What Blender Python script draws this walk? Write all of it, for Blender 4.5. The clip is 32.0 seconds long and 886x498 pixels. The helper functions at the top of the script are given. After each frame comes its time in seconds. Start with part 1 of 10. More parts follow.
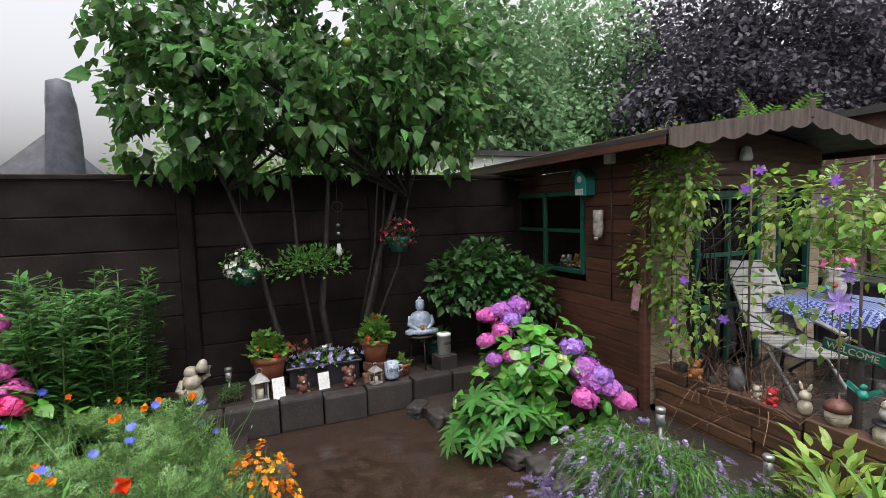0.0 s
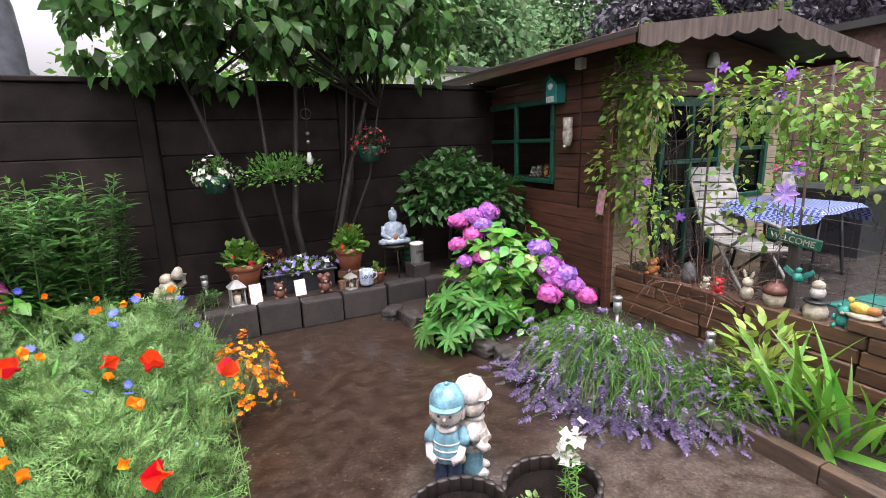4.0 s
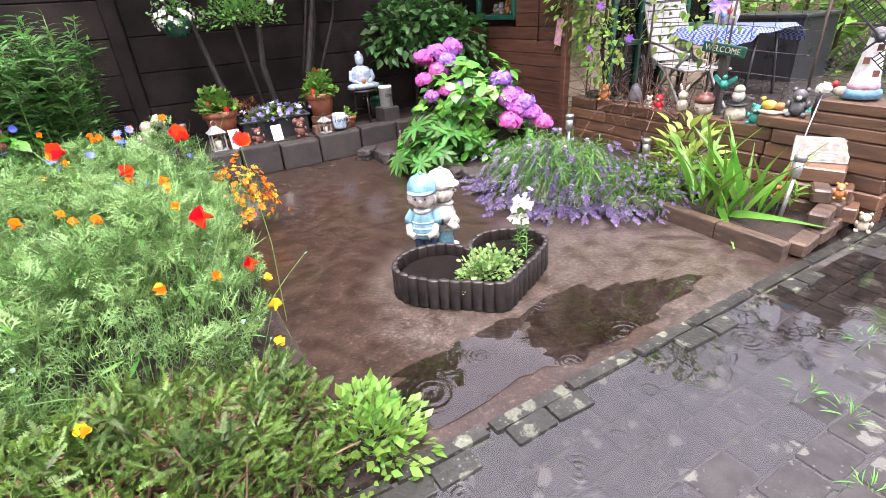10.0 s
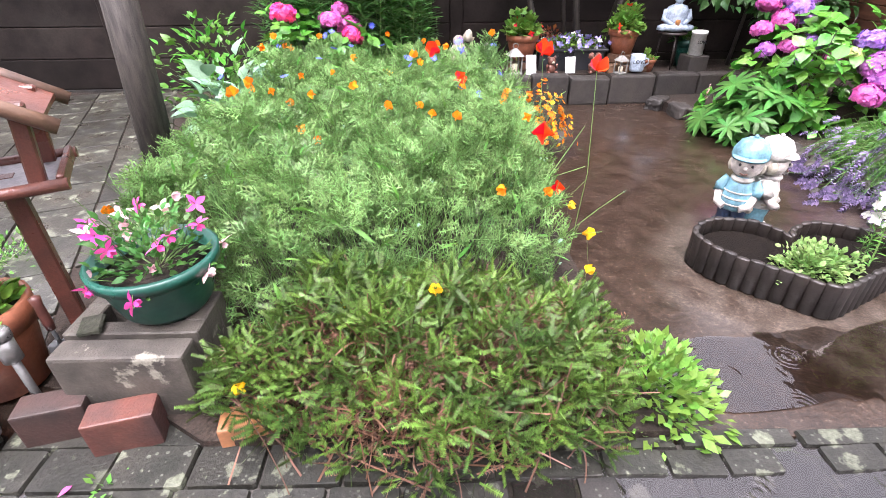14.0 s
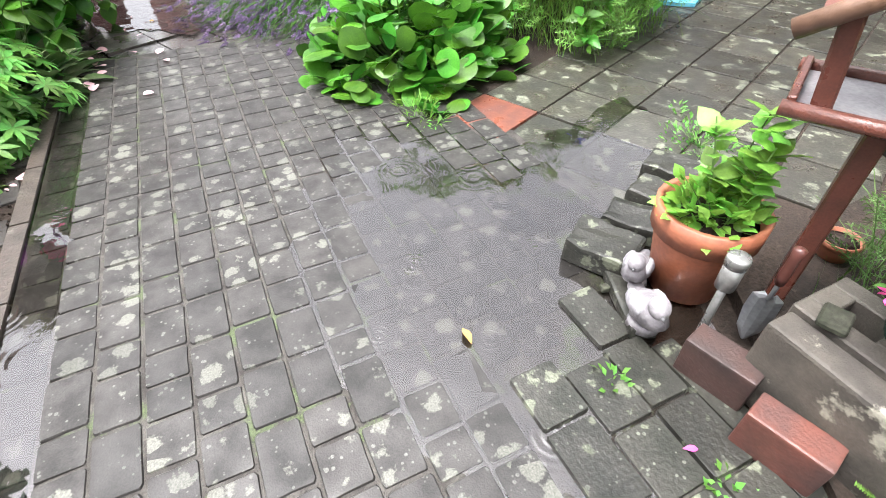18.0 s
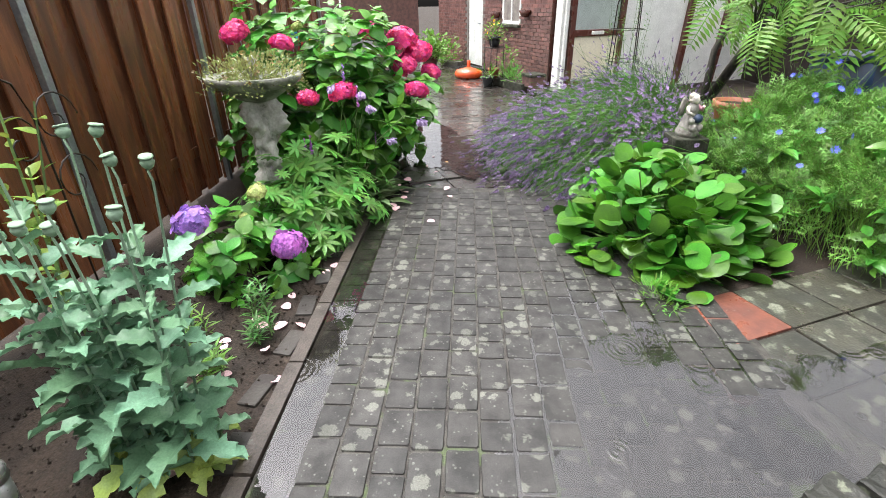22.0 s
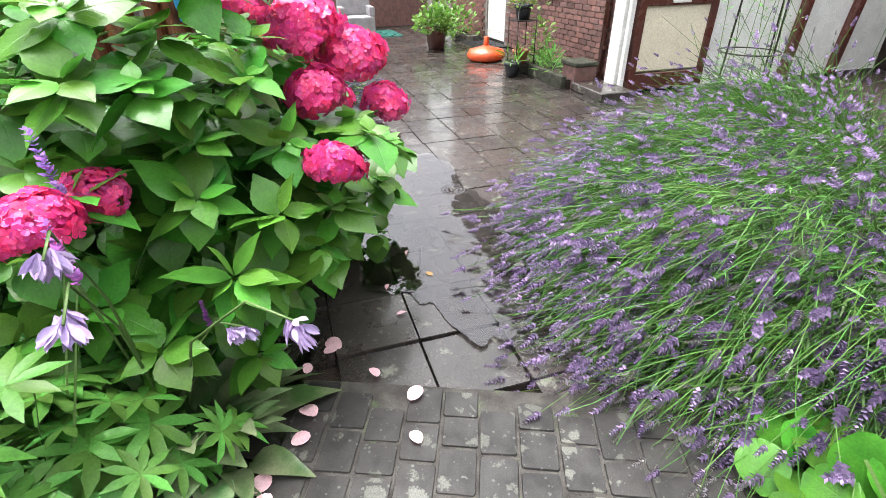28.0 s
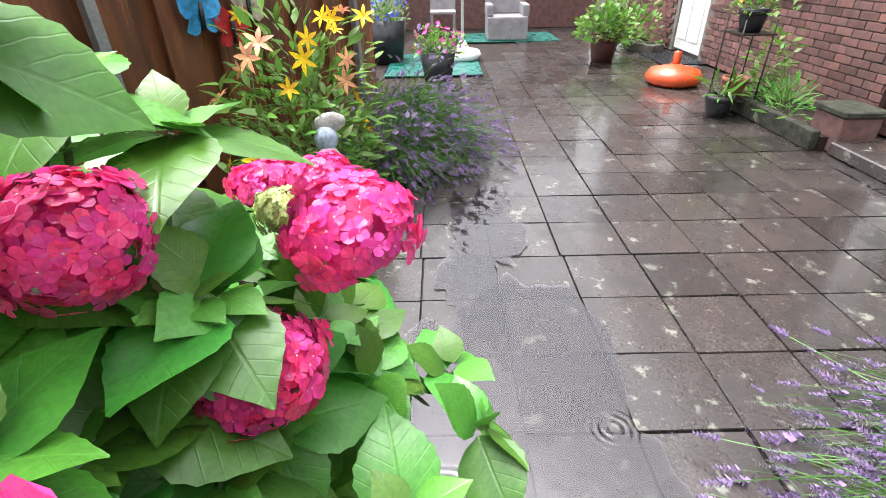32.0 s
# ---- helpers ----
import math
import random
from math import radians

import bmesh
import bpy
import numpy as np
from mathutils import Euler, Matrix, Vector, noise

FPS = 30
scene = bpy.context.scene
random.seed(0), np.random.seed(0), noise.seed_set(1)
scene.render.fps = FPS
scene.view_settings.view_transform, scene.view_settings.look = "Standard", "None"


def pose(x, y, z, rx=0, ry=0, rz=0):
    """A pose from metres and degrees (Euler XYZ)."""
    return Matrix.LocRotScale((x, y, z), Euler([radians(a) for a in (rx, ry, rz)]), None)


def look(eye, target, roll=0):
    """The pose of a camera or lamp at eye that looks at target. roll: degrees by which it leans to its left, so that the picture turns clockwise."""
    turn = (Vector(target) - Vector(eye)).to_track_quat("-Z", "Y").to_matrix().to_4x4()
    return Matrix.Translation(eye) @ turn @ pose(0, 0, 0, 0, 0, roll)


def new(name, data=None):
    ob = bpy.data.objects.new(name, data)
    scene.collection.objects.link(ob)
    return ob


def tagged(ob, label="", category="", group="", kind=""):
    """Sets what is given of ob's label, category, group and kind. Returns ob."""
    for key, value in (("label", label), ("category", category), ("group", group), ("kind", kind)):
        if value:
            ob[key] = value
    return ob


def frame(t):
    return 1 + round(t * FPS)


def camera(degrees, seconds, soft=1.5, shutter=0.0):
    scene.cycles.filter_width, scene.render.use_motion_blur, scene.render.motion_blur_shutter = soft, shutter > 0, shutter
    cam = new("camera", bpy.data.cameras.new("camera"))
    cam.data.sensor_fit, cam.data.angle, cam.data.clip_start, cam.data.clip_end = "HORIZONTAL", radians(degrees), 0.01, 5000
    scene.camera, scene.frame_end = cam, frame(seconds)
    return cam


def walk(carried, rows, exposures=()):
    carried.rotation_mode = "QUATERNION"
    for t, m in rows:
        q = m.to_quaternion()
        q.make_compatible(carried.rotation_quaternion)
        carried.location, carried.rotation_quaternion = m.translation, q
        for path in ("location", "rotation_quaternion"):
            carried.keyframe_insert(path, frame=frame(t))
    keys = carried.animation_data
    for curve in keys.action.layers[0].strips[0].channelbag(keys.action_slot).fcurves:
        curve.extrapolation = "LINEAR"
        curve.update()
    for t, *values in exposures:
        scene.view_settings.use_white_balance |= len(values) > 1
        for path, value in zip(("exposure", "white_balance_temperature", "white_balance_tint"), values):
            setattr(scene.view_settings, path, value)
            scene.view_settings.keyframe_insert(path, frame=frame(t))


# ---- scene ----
cam = camera(85.1, 32.0, soft=0.75)
PATH = [
    (0, (0.567, 0.138, 1.904), (1.325, 1.983, 1.749), -1.7),
    (0.5, (0.56, 0.136, 1.899), (1.312, 1.98, 1.715), -1.6),
    (1, (0.555, 0.126, 1.882), (1.309, 1.966, 1.666), -1.5),
    (1.5, (0.551, 0.113, 1.851), (1.314, 1.944, 1.596), -1.5),
    (2, (0.545, 0.109, 1.807), (1.32, 1.93, 1.516), -1.6),
    (2.5, (0.542, 0.094, 1.769), (1.332, 1.903, 1.444), -1.6),
    (3, (0.531, 0.069, 1.744), (1.337, 1.863, 1.38), -1.7),
    (3.5, (0.529, 0.047, 1.707), (1.353, 1.825, 1.307), -1.7),
    (5.5, (0.461, -0.026, 1.604), (1.334, 1.699, 1.092), -2.6),
    (6, (0.43, -0.045, 1.571), (1.333, 1.655, 1.028), -3.0),
    (6.5, (0.38, -0.074, 1.54), (1.322, 1.589, 0.951), -3.4),
    (7, (0.33, -0.124, 1.499), (1.299, 1.505, 0.859), -3.8),
    (7.5, (0.32, -0.217, 1.479), (1.285, 1.394, 0.79), -4.1),
    (8, (0.313, -0.304, 1.46), (1.26, 1.297, 0.725), -4.2),
    (8.5, (0.305, -0.377, 1.436), (1.224, 1.221, 0.662), -4.2),
    (9, (0.287, -0.419, 1.421), (1.172, 1.179, 0.606), -4.1),
    (9.5, (0.274, -0.453, 1.41), (1.125, 1.14, 0.551), -4.2),
    (10, (0.253, -0.462, 1.396), (1.094, 1.114, 0.496), -4.0),
    (10.5, (0.227, -0.465, 1.387), (1.067, 1.09, 0.451), -4.1),
    (11, (0.208, -0.448, 1.394), (1.041, 1.094, 0.431), -4.1),
    (11.5, (0.188, -0.432, 1.393), (0.991, 1.12, 0.42), -3.9),
    (12, (0.155, -0.41, 1.402), (0.897, 1.17, 0.424), -3.6),
    (12.5, (0.087, -0.403, 1.411), (0.705, 1.222, 0.423), -3.4),
    (13, (-0.024, -0.385, 1.42), (0.401, 1.288, 0.41), -3.0),
    (13.5, (-0.101, -0.38, 1.387), (0.107, 1.317, 0.35), -1.8),
    (15.5, (-0.609, -0.33, 1.354), (-1.047, 1.224, 0.174), 1.1),
    (16, (-0.75, -0.339, 1.356), (-1.383, 1.101, 0.12), 0.4),
    (16.5, (-0.878, -0.37, 1.338), (-1.717, 0.919, 0.059), -0.1),
    (17, (-0.984, -0.331, 1.324), (-2.032, 0.745, 0.002), -0.9),
    (17.5, (-1.031, -0.308, 1.307), (-2.254, 0.532, -0.035), -1.4),
    (18, (-1.045, -0.358, 1.299), (-2.391, 0.258, -0.046), -1.6),
    (18.5, (-1.043, -0.427, 1.311), (-2.476, -0.013, -0.022), -1.5),
    (19, (-1.036, -0.503, 1.316), (-2.541, -0.263, 0.021), -1.3),
    (19.5, (-1.022, -0.573, 1.343), (-2.584, -0.477, 0.098), -0.8),
    (20, (-0.989, -0.587, 1.382), (-2.615, -0.615, 0.218), -0.9),
    (20.5, (-0.96, -0.584, 1.448), (-2.638, -0.687, 0.363), -1.1),
    (21, (-0.935, -0.576, 1.504), (-2.656, -0.701, 0.493), -1.1),
    (21.5, (-0.93, -0.537, 1.559), (-2.686, -0.663, 0.609), -1.2),
    (22, (-0.968, -0.5, 1.578), (-2.745, -0.603, 0.665), -1.0),
    (22.5, (-1.021, -0.455, 1.589), (-2.804, -0.533, 0.685), -0.8),
    (23, (-1.153, -0.449, 1.555), (-2.931, -0.483, 0.64), -0.5),
    (23.5, (-1.405, -0.508, 1.536), (-3.172, -0.504, 0.598), -0.9),
    (24, (-1.634, -0.558, 1.536), (-3.389, -0.552, 0.577), -1.6),
    (24.5, (-1.869, -0.548, 1.539), (-3.614, -0.562, 0.561), -1.5),
    (26.5, (-2.897, -0.405, 1.519), (-4.616, -0.589, 0.514), -2.2),
    (27, (-3.259, -0.386, 1.506), (-4.975, -0.569, 0.496), -1.9),
    (27.5, (-3.621, -0.441, 1.488), (-5.337, -0.604, 0.474), -1.2),
    (28, (-3.944, -0.454, 1.467), (-5.654, -0.62, 0.442), -0.9),
    (28.5, (-4.264, -0.438, 1.442), (-5.965, -0.606, 0.404), -0.9),
    (29, (-4.57, -0.468, 1.442), (-6.257, -0.639, 0.382), -1.2),
    (29.5, (-4.855, -0.487, 1.4), (-6.527, -0.664, 0.318), -0.9),
    (30, (-5.122, -0.446, 1.342), (-6.774, -0.667, 0.237), -0.6),
    (30.5, (-5.316, -0.481, 1.357), (-6.955, -0.778, 0.25), -0.5),
    (31, (-5.537, -0.585, 1.384), (-7.167, -0.987, 0.297), -0.9),
    (31.5, (-5.751, -0.697, 1.382), (-7.361, -1.223, 0.318), -1.1),
    (32, (-6.039, -0.778, 1.386), (-7.615, -1.444, 0.35), -1.3),
]
walk(cam, [(t, look(eye, target, roll)) for t, eye, target, roll in PATH],
     exposures=[(0.0, 0.27, 6400, 14), (3.5, 0.8, 6400, 22), (6.0, 1.12, 6350, 22), (7.0, 1.38, 6350, 23), (9.0, 1.5, 6350, 25), (12.0, 1.6, 6300, 27), (13.0, 1.45, 6300, 26), (16.0, 1.7, 6350, 17), (18.0, 1.6, 6400, 12), (20.0, 1.6, 6400, 12), (22.0, 1.13, 6450, 10), (24.0, 1.17, 6450, 11), (28.0, 1.29, 6400, 11), (32.0, 1.2, 6300, 14)])

# ---------- world and light: overcast, raining ----------
world = bpy.data.worlds.new("overcast_sky")
scene.world = world
world.use_nodes = True
wn, wl = world.node_tree.nodes, world.node_tree.links
sky = wn.new("ShaderNodeTexSky")
sky.sky_type, sky.sun_disc = "NISHITA", False
sky.sun_elevation, sky.sun_rotation = radians(74), radians(200)
sky.air_density, sky.dust_density = 1.5, 9.0
grey = wn.new("ShaderNodeHueSaturation")
grey.inputs["Saturation"].default_value = 0.12
wl.new(sky.outputs[0], grey.inputs["Color"])
# an overcast sky is about three times brighter overhead than at the horizon
way = wn.new("ShaderNodeTexCoord")
axes = wn.new("ShaderNodeSeparateXYZ")
lift = wn.new("ShaderNodeMapRange")
lift.inputs[3].default_value, lift.inputs[4].default_value = 2.4, 2.4
gain = wn.new("ShaderNodeVectorMath")
gain.operation = "SCALE"
wl.new(way.outputs["Generated"], axes.inputs[0])
wl.new(axes.outputs[2], lift.inputs[0])
wl.new(grey.outputs[0], gain.inputs[0])
wl.new(lift.outputs[0], gain.inputs["Scale"])
wl.new(gain.outputs[0], wn["Background"].inputs["Color"])
wn["Background"].inputs["Strength"].default_value = 0.11
sun = new("sun", bpy.data.lights.new("sun", "SUN"))
sun.data.energy, sun.data.angle, sun.data.color = 0.5, radians(25), (1.0, 0.97, 0.93)
sun.matrix_world = look((0, 0, 20), (-2, 5, 0))

# ---------- materials ----------
def node(nt, kind, **kw):
    n = nt.nodes.new(kind)
    for k, v in kw.items():
        n.inputs[k].default_value = v
    return n


def surf(name, c1, c2=None, rough=0.6, rvar=0.1, scale=8.0, fine=60.0, bump=0.25, metal=0.0, spec=0.5,
         rnd="", amount=0.25, leaf=0.0, patch=None, patch_scale=3.0, patch_at=0.55, stretch=None, coat=0.0, speck=None, soft=0.06, grain=0.18, vein=0.0, lichen=None):
    """Two-scale procedural surface. rnd: 'island' or 'object' varies brightness piece by piece; leaf: share of light let through;
    patch: a third colour in blotches with edges of their own (lichen, algae, bare wood)."""
    m = bpy.data.materials.new(name)
    m.use_nodes = True
    nt = m.node_tree
    b = nt.nodes["Principled BSDF"]
    L = nt.links.new
    c2 = c2 or tuple(v * 0.7 for v in c1)
    src = nt.nodes.new("ShaderNodeNewGeometry").outputs["Position"]
    if stretch:
        mp = node(nt, "ShaderNodeMapping", Scale=stretch)
        L(src, mp.inputs[0])
        src = mp.outputs[0]
    n1 = node(nt, "ShaderNodeTexNoise", Scale=scale, Detail=4.0)
    n2 = node(nt, "ShaderNodeTexNoise", Scale=fine, Detail=3.0)
    L(src, n1.inputs["Vector"])
    L(src, n2.inputs["Vector"])
    mix = node(nt, "ShaderNodeMix")
    mix.data_type = "RGBA"
    ramp = nt.nodes.new("ShaderNodeMapRange")
    ramp.inputs[1].default_value, ramp.inputs[2].default_value = 0.35, 0.65
    L(n1.outputs[0], ramp.inputs[0])
    L(ramp.outputs[0], mix.inputs[0])
    mix.inputs[6].default_value, mix.inputs[7].default_value = (*c1, 1), (*c2, 1)
    col = mix.outputs[2]
    if patch:
        n3 = node(nt, "ShaderNodeTexNoise", Scale=patch_scale, Detail=6.0, Roughness=0.62)
        L(src, n3.inputs["Vector"])
        r3 = nt.nodes.new("ShaderNodeMapRange")
        r3.inputs[1].default_value, r3.inputs[2].default_value = patch_at, patch_at + soft
        L(n3.outputs[0], r3.inputs[0])
        m3 = node(nt, "ShaderNodeMix")
        m3.data_type = "RGBA"
        L(r3.outputs[0], m3.inputs[0])
        L(col, m3.inputs[6])
        m3.inputs[7].default_value = (*patch, 1)
        col = m3.outputs[2]
    if speck:
        v4 = node(nt, "ShaderNodeTexVoronoi", Scale=42.0, Randomness=1.0)
        n4 = node(nt, "ShaderNodeTexNoise", Scale=16.0, Detail=2.0)
        L(src, v4.inputs["Vector"])
        L(src, n4.inputs["Vector"])
        a4 = nt.nodes.new("ShaderNodeMath")
        a4.operation = "ADD"
        L(v4.outputs["Distance"], a4.inputs[0])
        L(n4.outputs[0], a4.inputs[1])
        r4 = nt.nodes.new("ShaderNodeMapRange")
        r4.inputs[1].default_value, r4.inputs[2].default_value = 0.66, 0.58
        L(a4.outputs[0], r4.inputs[0])
        m4 = node(nt, "ShaderNodeMix")
        m4.data_type = "RGBA"
        L(r4.outputs[0], m4.inputs[0])
        L(col, m4.inputs[6])
        m4.inputs[7].default_value = (*speck, 1)
        col = m4.outputs[2]
    if lichen:
        # round crusty patches of several sizes
        v5 = node(nt, "ShaderNodeTexVoronoi", Scale=13.0, Randomness=1.0)
        n5 = node(nt, "ShaderNodeTexNoise", Scale=38.0, Detail=5.0, Roughness=0.65)
        L(src, v5.inputs["Vector"])
        L(src, n5.inputs["Vector"])
        s5 = nt.nodes.new("ShaderNodeSeparateColor")
        L(v5.outputs["Color"], s5.inputs[0])
        k5 = nt.nodes.new("ShaderNodeMath")
        k5.operation = "MULTIPLY_ADD"
        L(s5.outputs[0], k5.inputs[0])
        k5.inputs[1].default_value = 0.62
        L(v5.outputs["Distance"], k5.inputs[2])
        a5 = nt.nodes.new("ShaderNodeMath")
        a5.operation = "MULTIPLY_ADD"
        L(n5.outputs[0], a5.inputs[0])
        a5.inputs[1].default_value = 0.9
        L(k5.outputs[0], a5.inputs[2])
        r5 = nt.nodes.new("ShaderNodeMapRange")
        r5.inputs[1].default_value, r5.inputs[2].default_value = 0.98, 0.88
        L(a5.outputs[0], r5.inputs[0])
        m5 = node(nt, "ShaderNodeMix")
        m5.data_type = "RGBA"
        L(r5.outputs[0], m5.inputs[0])
        L(col, m5.inputs[6])
        m5.inputs[7].default_value = (*lichen, 1)
        col = m5.outputs[2]
    ribs = None
    if vein:
        # midrib and side veins, laid out along the blade
        uv = nt.nodes.new("ShaderNodeUVMap")
        sep = nt.nodes.new("ShaderNodeSeparateXYZ")
        L(uv.outputs[0], sep.inputs[0])

        def calc(op, a, b=None):
            q = nt.nodes.new("ShaderNodeMath")
            q.operation = op
            for slot, v in zip(q.inputs, (a, b)):
                if isinstance(v, (int, float)):
                    slot.default_value = v
                elif v is not None:
                    L(v, slot)
            return q.outputs[0]

        ax = calc("ABSOLUTE", sep.outputs[0])
        along = calc("SUBTRACT", sep.outputs[1], calc("MULTIPLY", ax, 0.8))
        saw = calc("ABSOLUTE", calc("SUBTRACT", calc("FRACT", calc("MULTIPLY", along, vein)), 0.5))
        side = nt.nodes.new("ShaderNodeMapRange")
        side.inputs[1].default_value, side.inputs[2].default_value = 0.42, 0.5
        L(saw, side.inputs[0])
        mid = nt.nodes.new("ShaderNodeMapRange")
        mid.inputs[1].default_value, mid.inputs[2].default_value = 0.022, 0.006
        L(ax, mid.inputs[0])
        ribs = calc("MAXIMUM", calc("MULTIPLY", side.outputs[0], 0.6), mid.outputs[0])
        mv = node(nt, "ShaderNodeMix")
        mv.data_type = "RGBA"
        L(calc("MULTIPLY", ribs, 0.06), mv.inputs[0])
        L(col, mv.inputs[6])
        mv.inputs[7].default_value = (c1[0] * 1.9, c1[1] * 1.6, c1[2] * 1.9, 1)
        col = mv.outputs[2]
    hsv = node(nt, "ShaderNodeHueSaturation")
    L(col, hsv.inputs["Color"])
    fr = nt.nodes.new("ShaderNodeMapRange")
    fr.inputs[1].default_value, fr.inputs[2].default_value = 0.25, 0.75
    fr.inputs[3].default_value, fr.inputs[4].default_value = 1 - grain, 1 + grain
    L(n2.outputs[0], fr.inputs[0])
    val = fr.outputs[0]
    if rnd:
        if rnd == "island":
            r = nt.nodes.new("ShaderNodeNewGeometry").outputs["Random Per Island"]
        else:
            r = nt.nodes.new("ShaderNodeObjectInfo").outputs["Random"]
        rr = nt.nodes.new("ShaderNodeMapRange")
        rr.inputs[3].default_value, rr.inputs[4].default_value = 1 - amount, 1 + amount
        L(r, rr.inputs[0])
        mu = nt.nodes.new("ShaderNodeMath")
        mu.operation = "MULTIPLY"
        L(rr.outputs[0], mu.inputs[0])
        L(val, mu.inputs[1])
        val = mu.outputs[0]
        if leaf:
            hr = nt.nodes.new("ShaderNodeMapRange")
            hr.inputs[3].default_value, hr.inputs[4].default_value = 0.48, 0.52
            L(r, hr.inputs[0])
            L(hr.outputs[0], hsv.inputs["Hue"])
    L(val, hsv.inputs["Value"])
    L(hsv.outputs[0], b.inputs["Base Color"])
    ro = nt.nodes.new("ShaderNodeMapRange")
    ro.inputs[1].default_value, ro.inputs[2].default_value = 0.35, 0.65
    ro.inputs[3].default_value, ro.inputs[4].default_value = max(rough - rvar, 0.02), rough + rvar
    L(n1.outputs[0], ro.inputs[0])
    L(ro.outputs[0], b.inputs["Roughness"])
    b.inputs["Metallic"].default_value = metal
    b.inputs["Specular IOR Level"].default_value = spec
    b.inputs["Coat Weight"].default_value = coat
    b.inputs["Coat Roughness"].default_value = 0.1
    if bump:
        bp = node(nt, "ShaderNodeBump", Strength=bump, Distance=0.004)
        L(n2.outputs[0], bp.inputs["Height"])
        L(bp.outputs[0], b.inputs["Normal"])
    if ribs is not None:
        bp = node(nt, "ShaderNodeBump", Strength=0.2, Distance=0.004)
        bp.invert = True
        L(ribs, bp.inputs["Height"])
        L(bp.outputs[0], b.inputs["Normal"])
    if leaf:
        tr = nt.nodes.new("ShaderNodeBsdfTranslucent")
        L(hsv.outputs[0], tr.inputs["Color"])
        ms = nt.nodes.new("ShaderNodeMixShader")
        ms.inputs[0].default_value = leaf
        L(b.outputs[0], ms.inputs[1])
        L(tr.outputs[0], ms.inputs[2])
        L(ms.outputs[0], nt.nodes["Material Output"].inputs[0])
    return m


def leafmat(name, c1, c2=None, rough=0.4, leaf=0.35, amount=0.35, spec=0.35, vein=0.0):
    return surf(name, c1, c2, rough, 0.08, 6.0, 120.0, 0.0, spec=spec, rnd="island", amount=amount, leaf=leaf, vein=vein)


def water_mat():
    m = bpy.data.materials.new("puddle_water")
    m.use_nodes = True
    m.surface_render_method = "BLENDED"
    nt = m.node_tree
    L = nt.links.new
    nt.nodes.remove(nt.nodes["Principled BSDF"])
    tc = node(nt, "ShaderNodeTexCoord")
    nf = node(nt, "ShaderNodeTexNoise", Scale=9.0, Detail=1.5)
    vo = node(nt, "ShaderNodeTexVoronoi", Scale=2.6)
    L(tc.outputs["Object"], nf.inputs["Vector"])
    L(tc.outputs["Object"], vo.inputs["Vector"])
    vo2 = node(nt, "ShaderNodeTexVoronoi", Scale=4.1)
    L(tc.outputs["Object"], vo2.inputs["Vector"])
    total = None
    # rings that run out from each raindrop and die away
    for drop, waves, reach, height in ((vo, 95.0, 0.34, 0.2), (vo2, 80.0, 0.3, 0.14)):
        ring = nt.nodes.new("ShaderNodeMath")
        ring.operation = "MULTIPLY"
        ring.inputs[1].default_value = waves
        L(drop.outputs["Distance"], ring.inputs[0])
        sn = nt.nodes.new("ShaderNodeMath")
        sn.operation = "SINE"
        L(ring.outputs[0], sn.inputs[0])
        fade = nt.nodes.new("ShaderNodeMapRange")
        fade.inputs[1].default_value, fade.inputs[2].default_value = 0.05, reach
        fade.inputs[3].default_value, fade.inputs[4].default_value = height, 0.0
        L(drop.outputs["Distance"], fade.inputs[0])
        mu = nt.nodes.new("ShaderNodeMath")
        mu.operation = "MULTIPLY"
        L(sn.outputs[0], mu.inputs[0])
        L(fade.outputs[0], mu.inputs[1])
        if total is None:
            total = mu
        else:
            both = nt.nodes.new("ShaderNodeMath")
            both.operation = "ADD"
            L(total.outputs[0], both.inputs[0])
            L(mu.outputs[0], both.inputs[1])
            total = both
    ad = nt.nodes.new("ShaderNodeMath")
    ad.operation = "ADD"
    L(total.outputs[0], ad.inputs[0])
    calm = nt.nodes.new("ShaderNodeMath")
    calm.operation = "MULTIPLY"
    calm.inputs[1].default_value = 0.3
    L(nf.outputs[0], calm.inputs[0])
    L(calm.outputs[0], ad.inputs[1])
    bp = node(nt, "ShaderNodeBump", Strength=0.8, Distance=0.006)
    L(ad.outputs[0], bp.inputs["Height"])
    gl = node(nt, "ShaderNodeBsdfGlossy", Roughness=0.025, Color=(0.97, 0.96, 1.0, 1))
    L(bp.outputs[0], gl.inputs["Normal"])
    tr = node(nt, "ShaderNodeBsdfTransparent", Color=(0.68, 0.66, 0.64, 1))
    fr = node(nt, "ShaderNodeFresnel", IOR=1.75)
    L(bp.outputs[0], fr.inputs["Normal"])
    ms = nt.nodes.new("ShaderNodeMixShader")
    L(fr.outputs[0], ms.inputs[0])
    L(tr.outputs[0], ms.inputs[1])
    L(gl.outputs[0], ms.inputs[2])
    L(ms.outputs[0], nt.nodes["Material Output"].inputs[0])
    return m


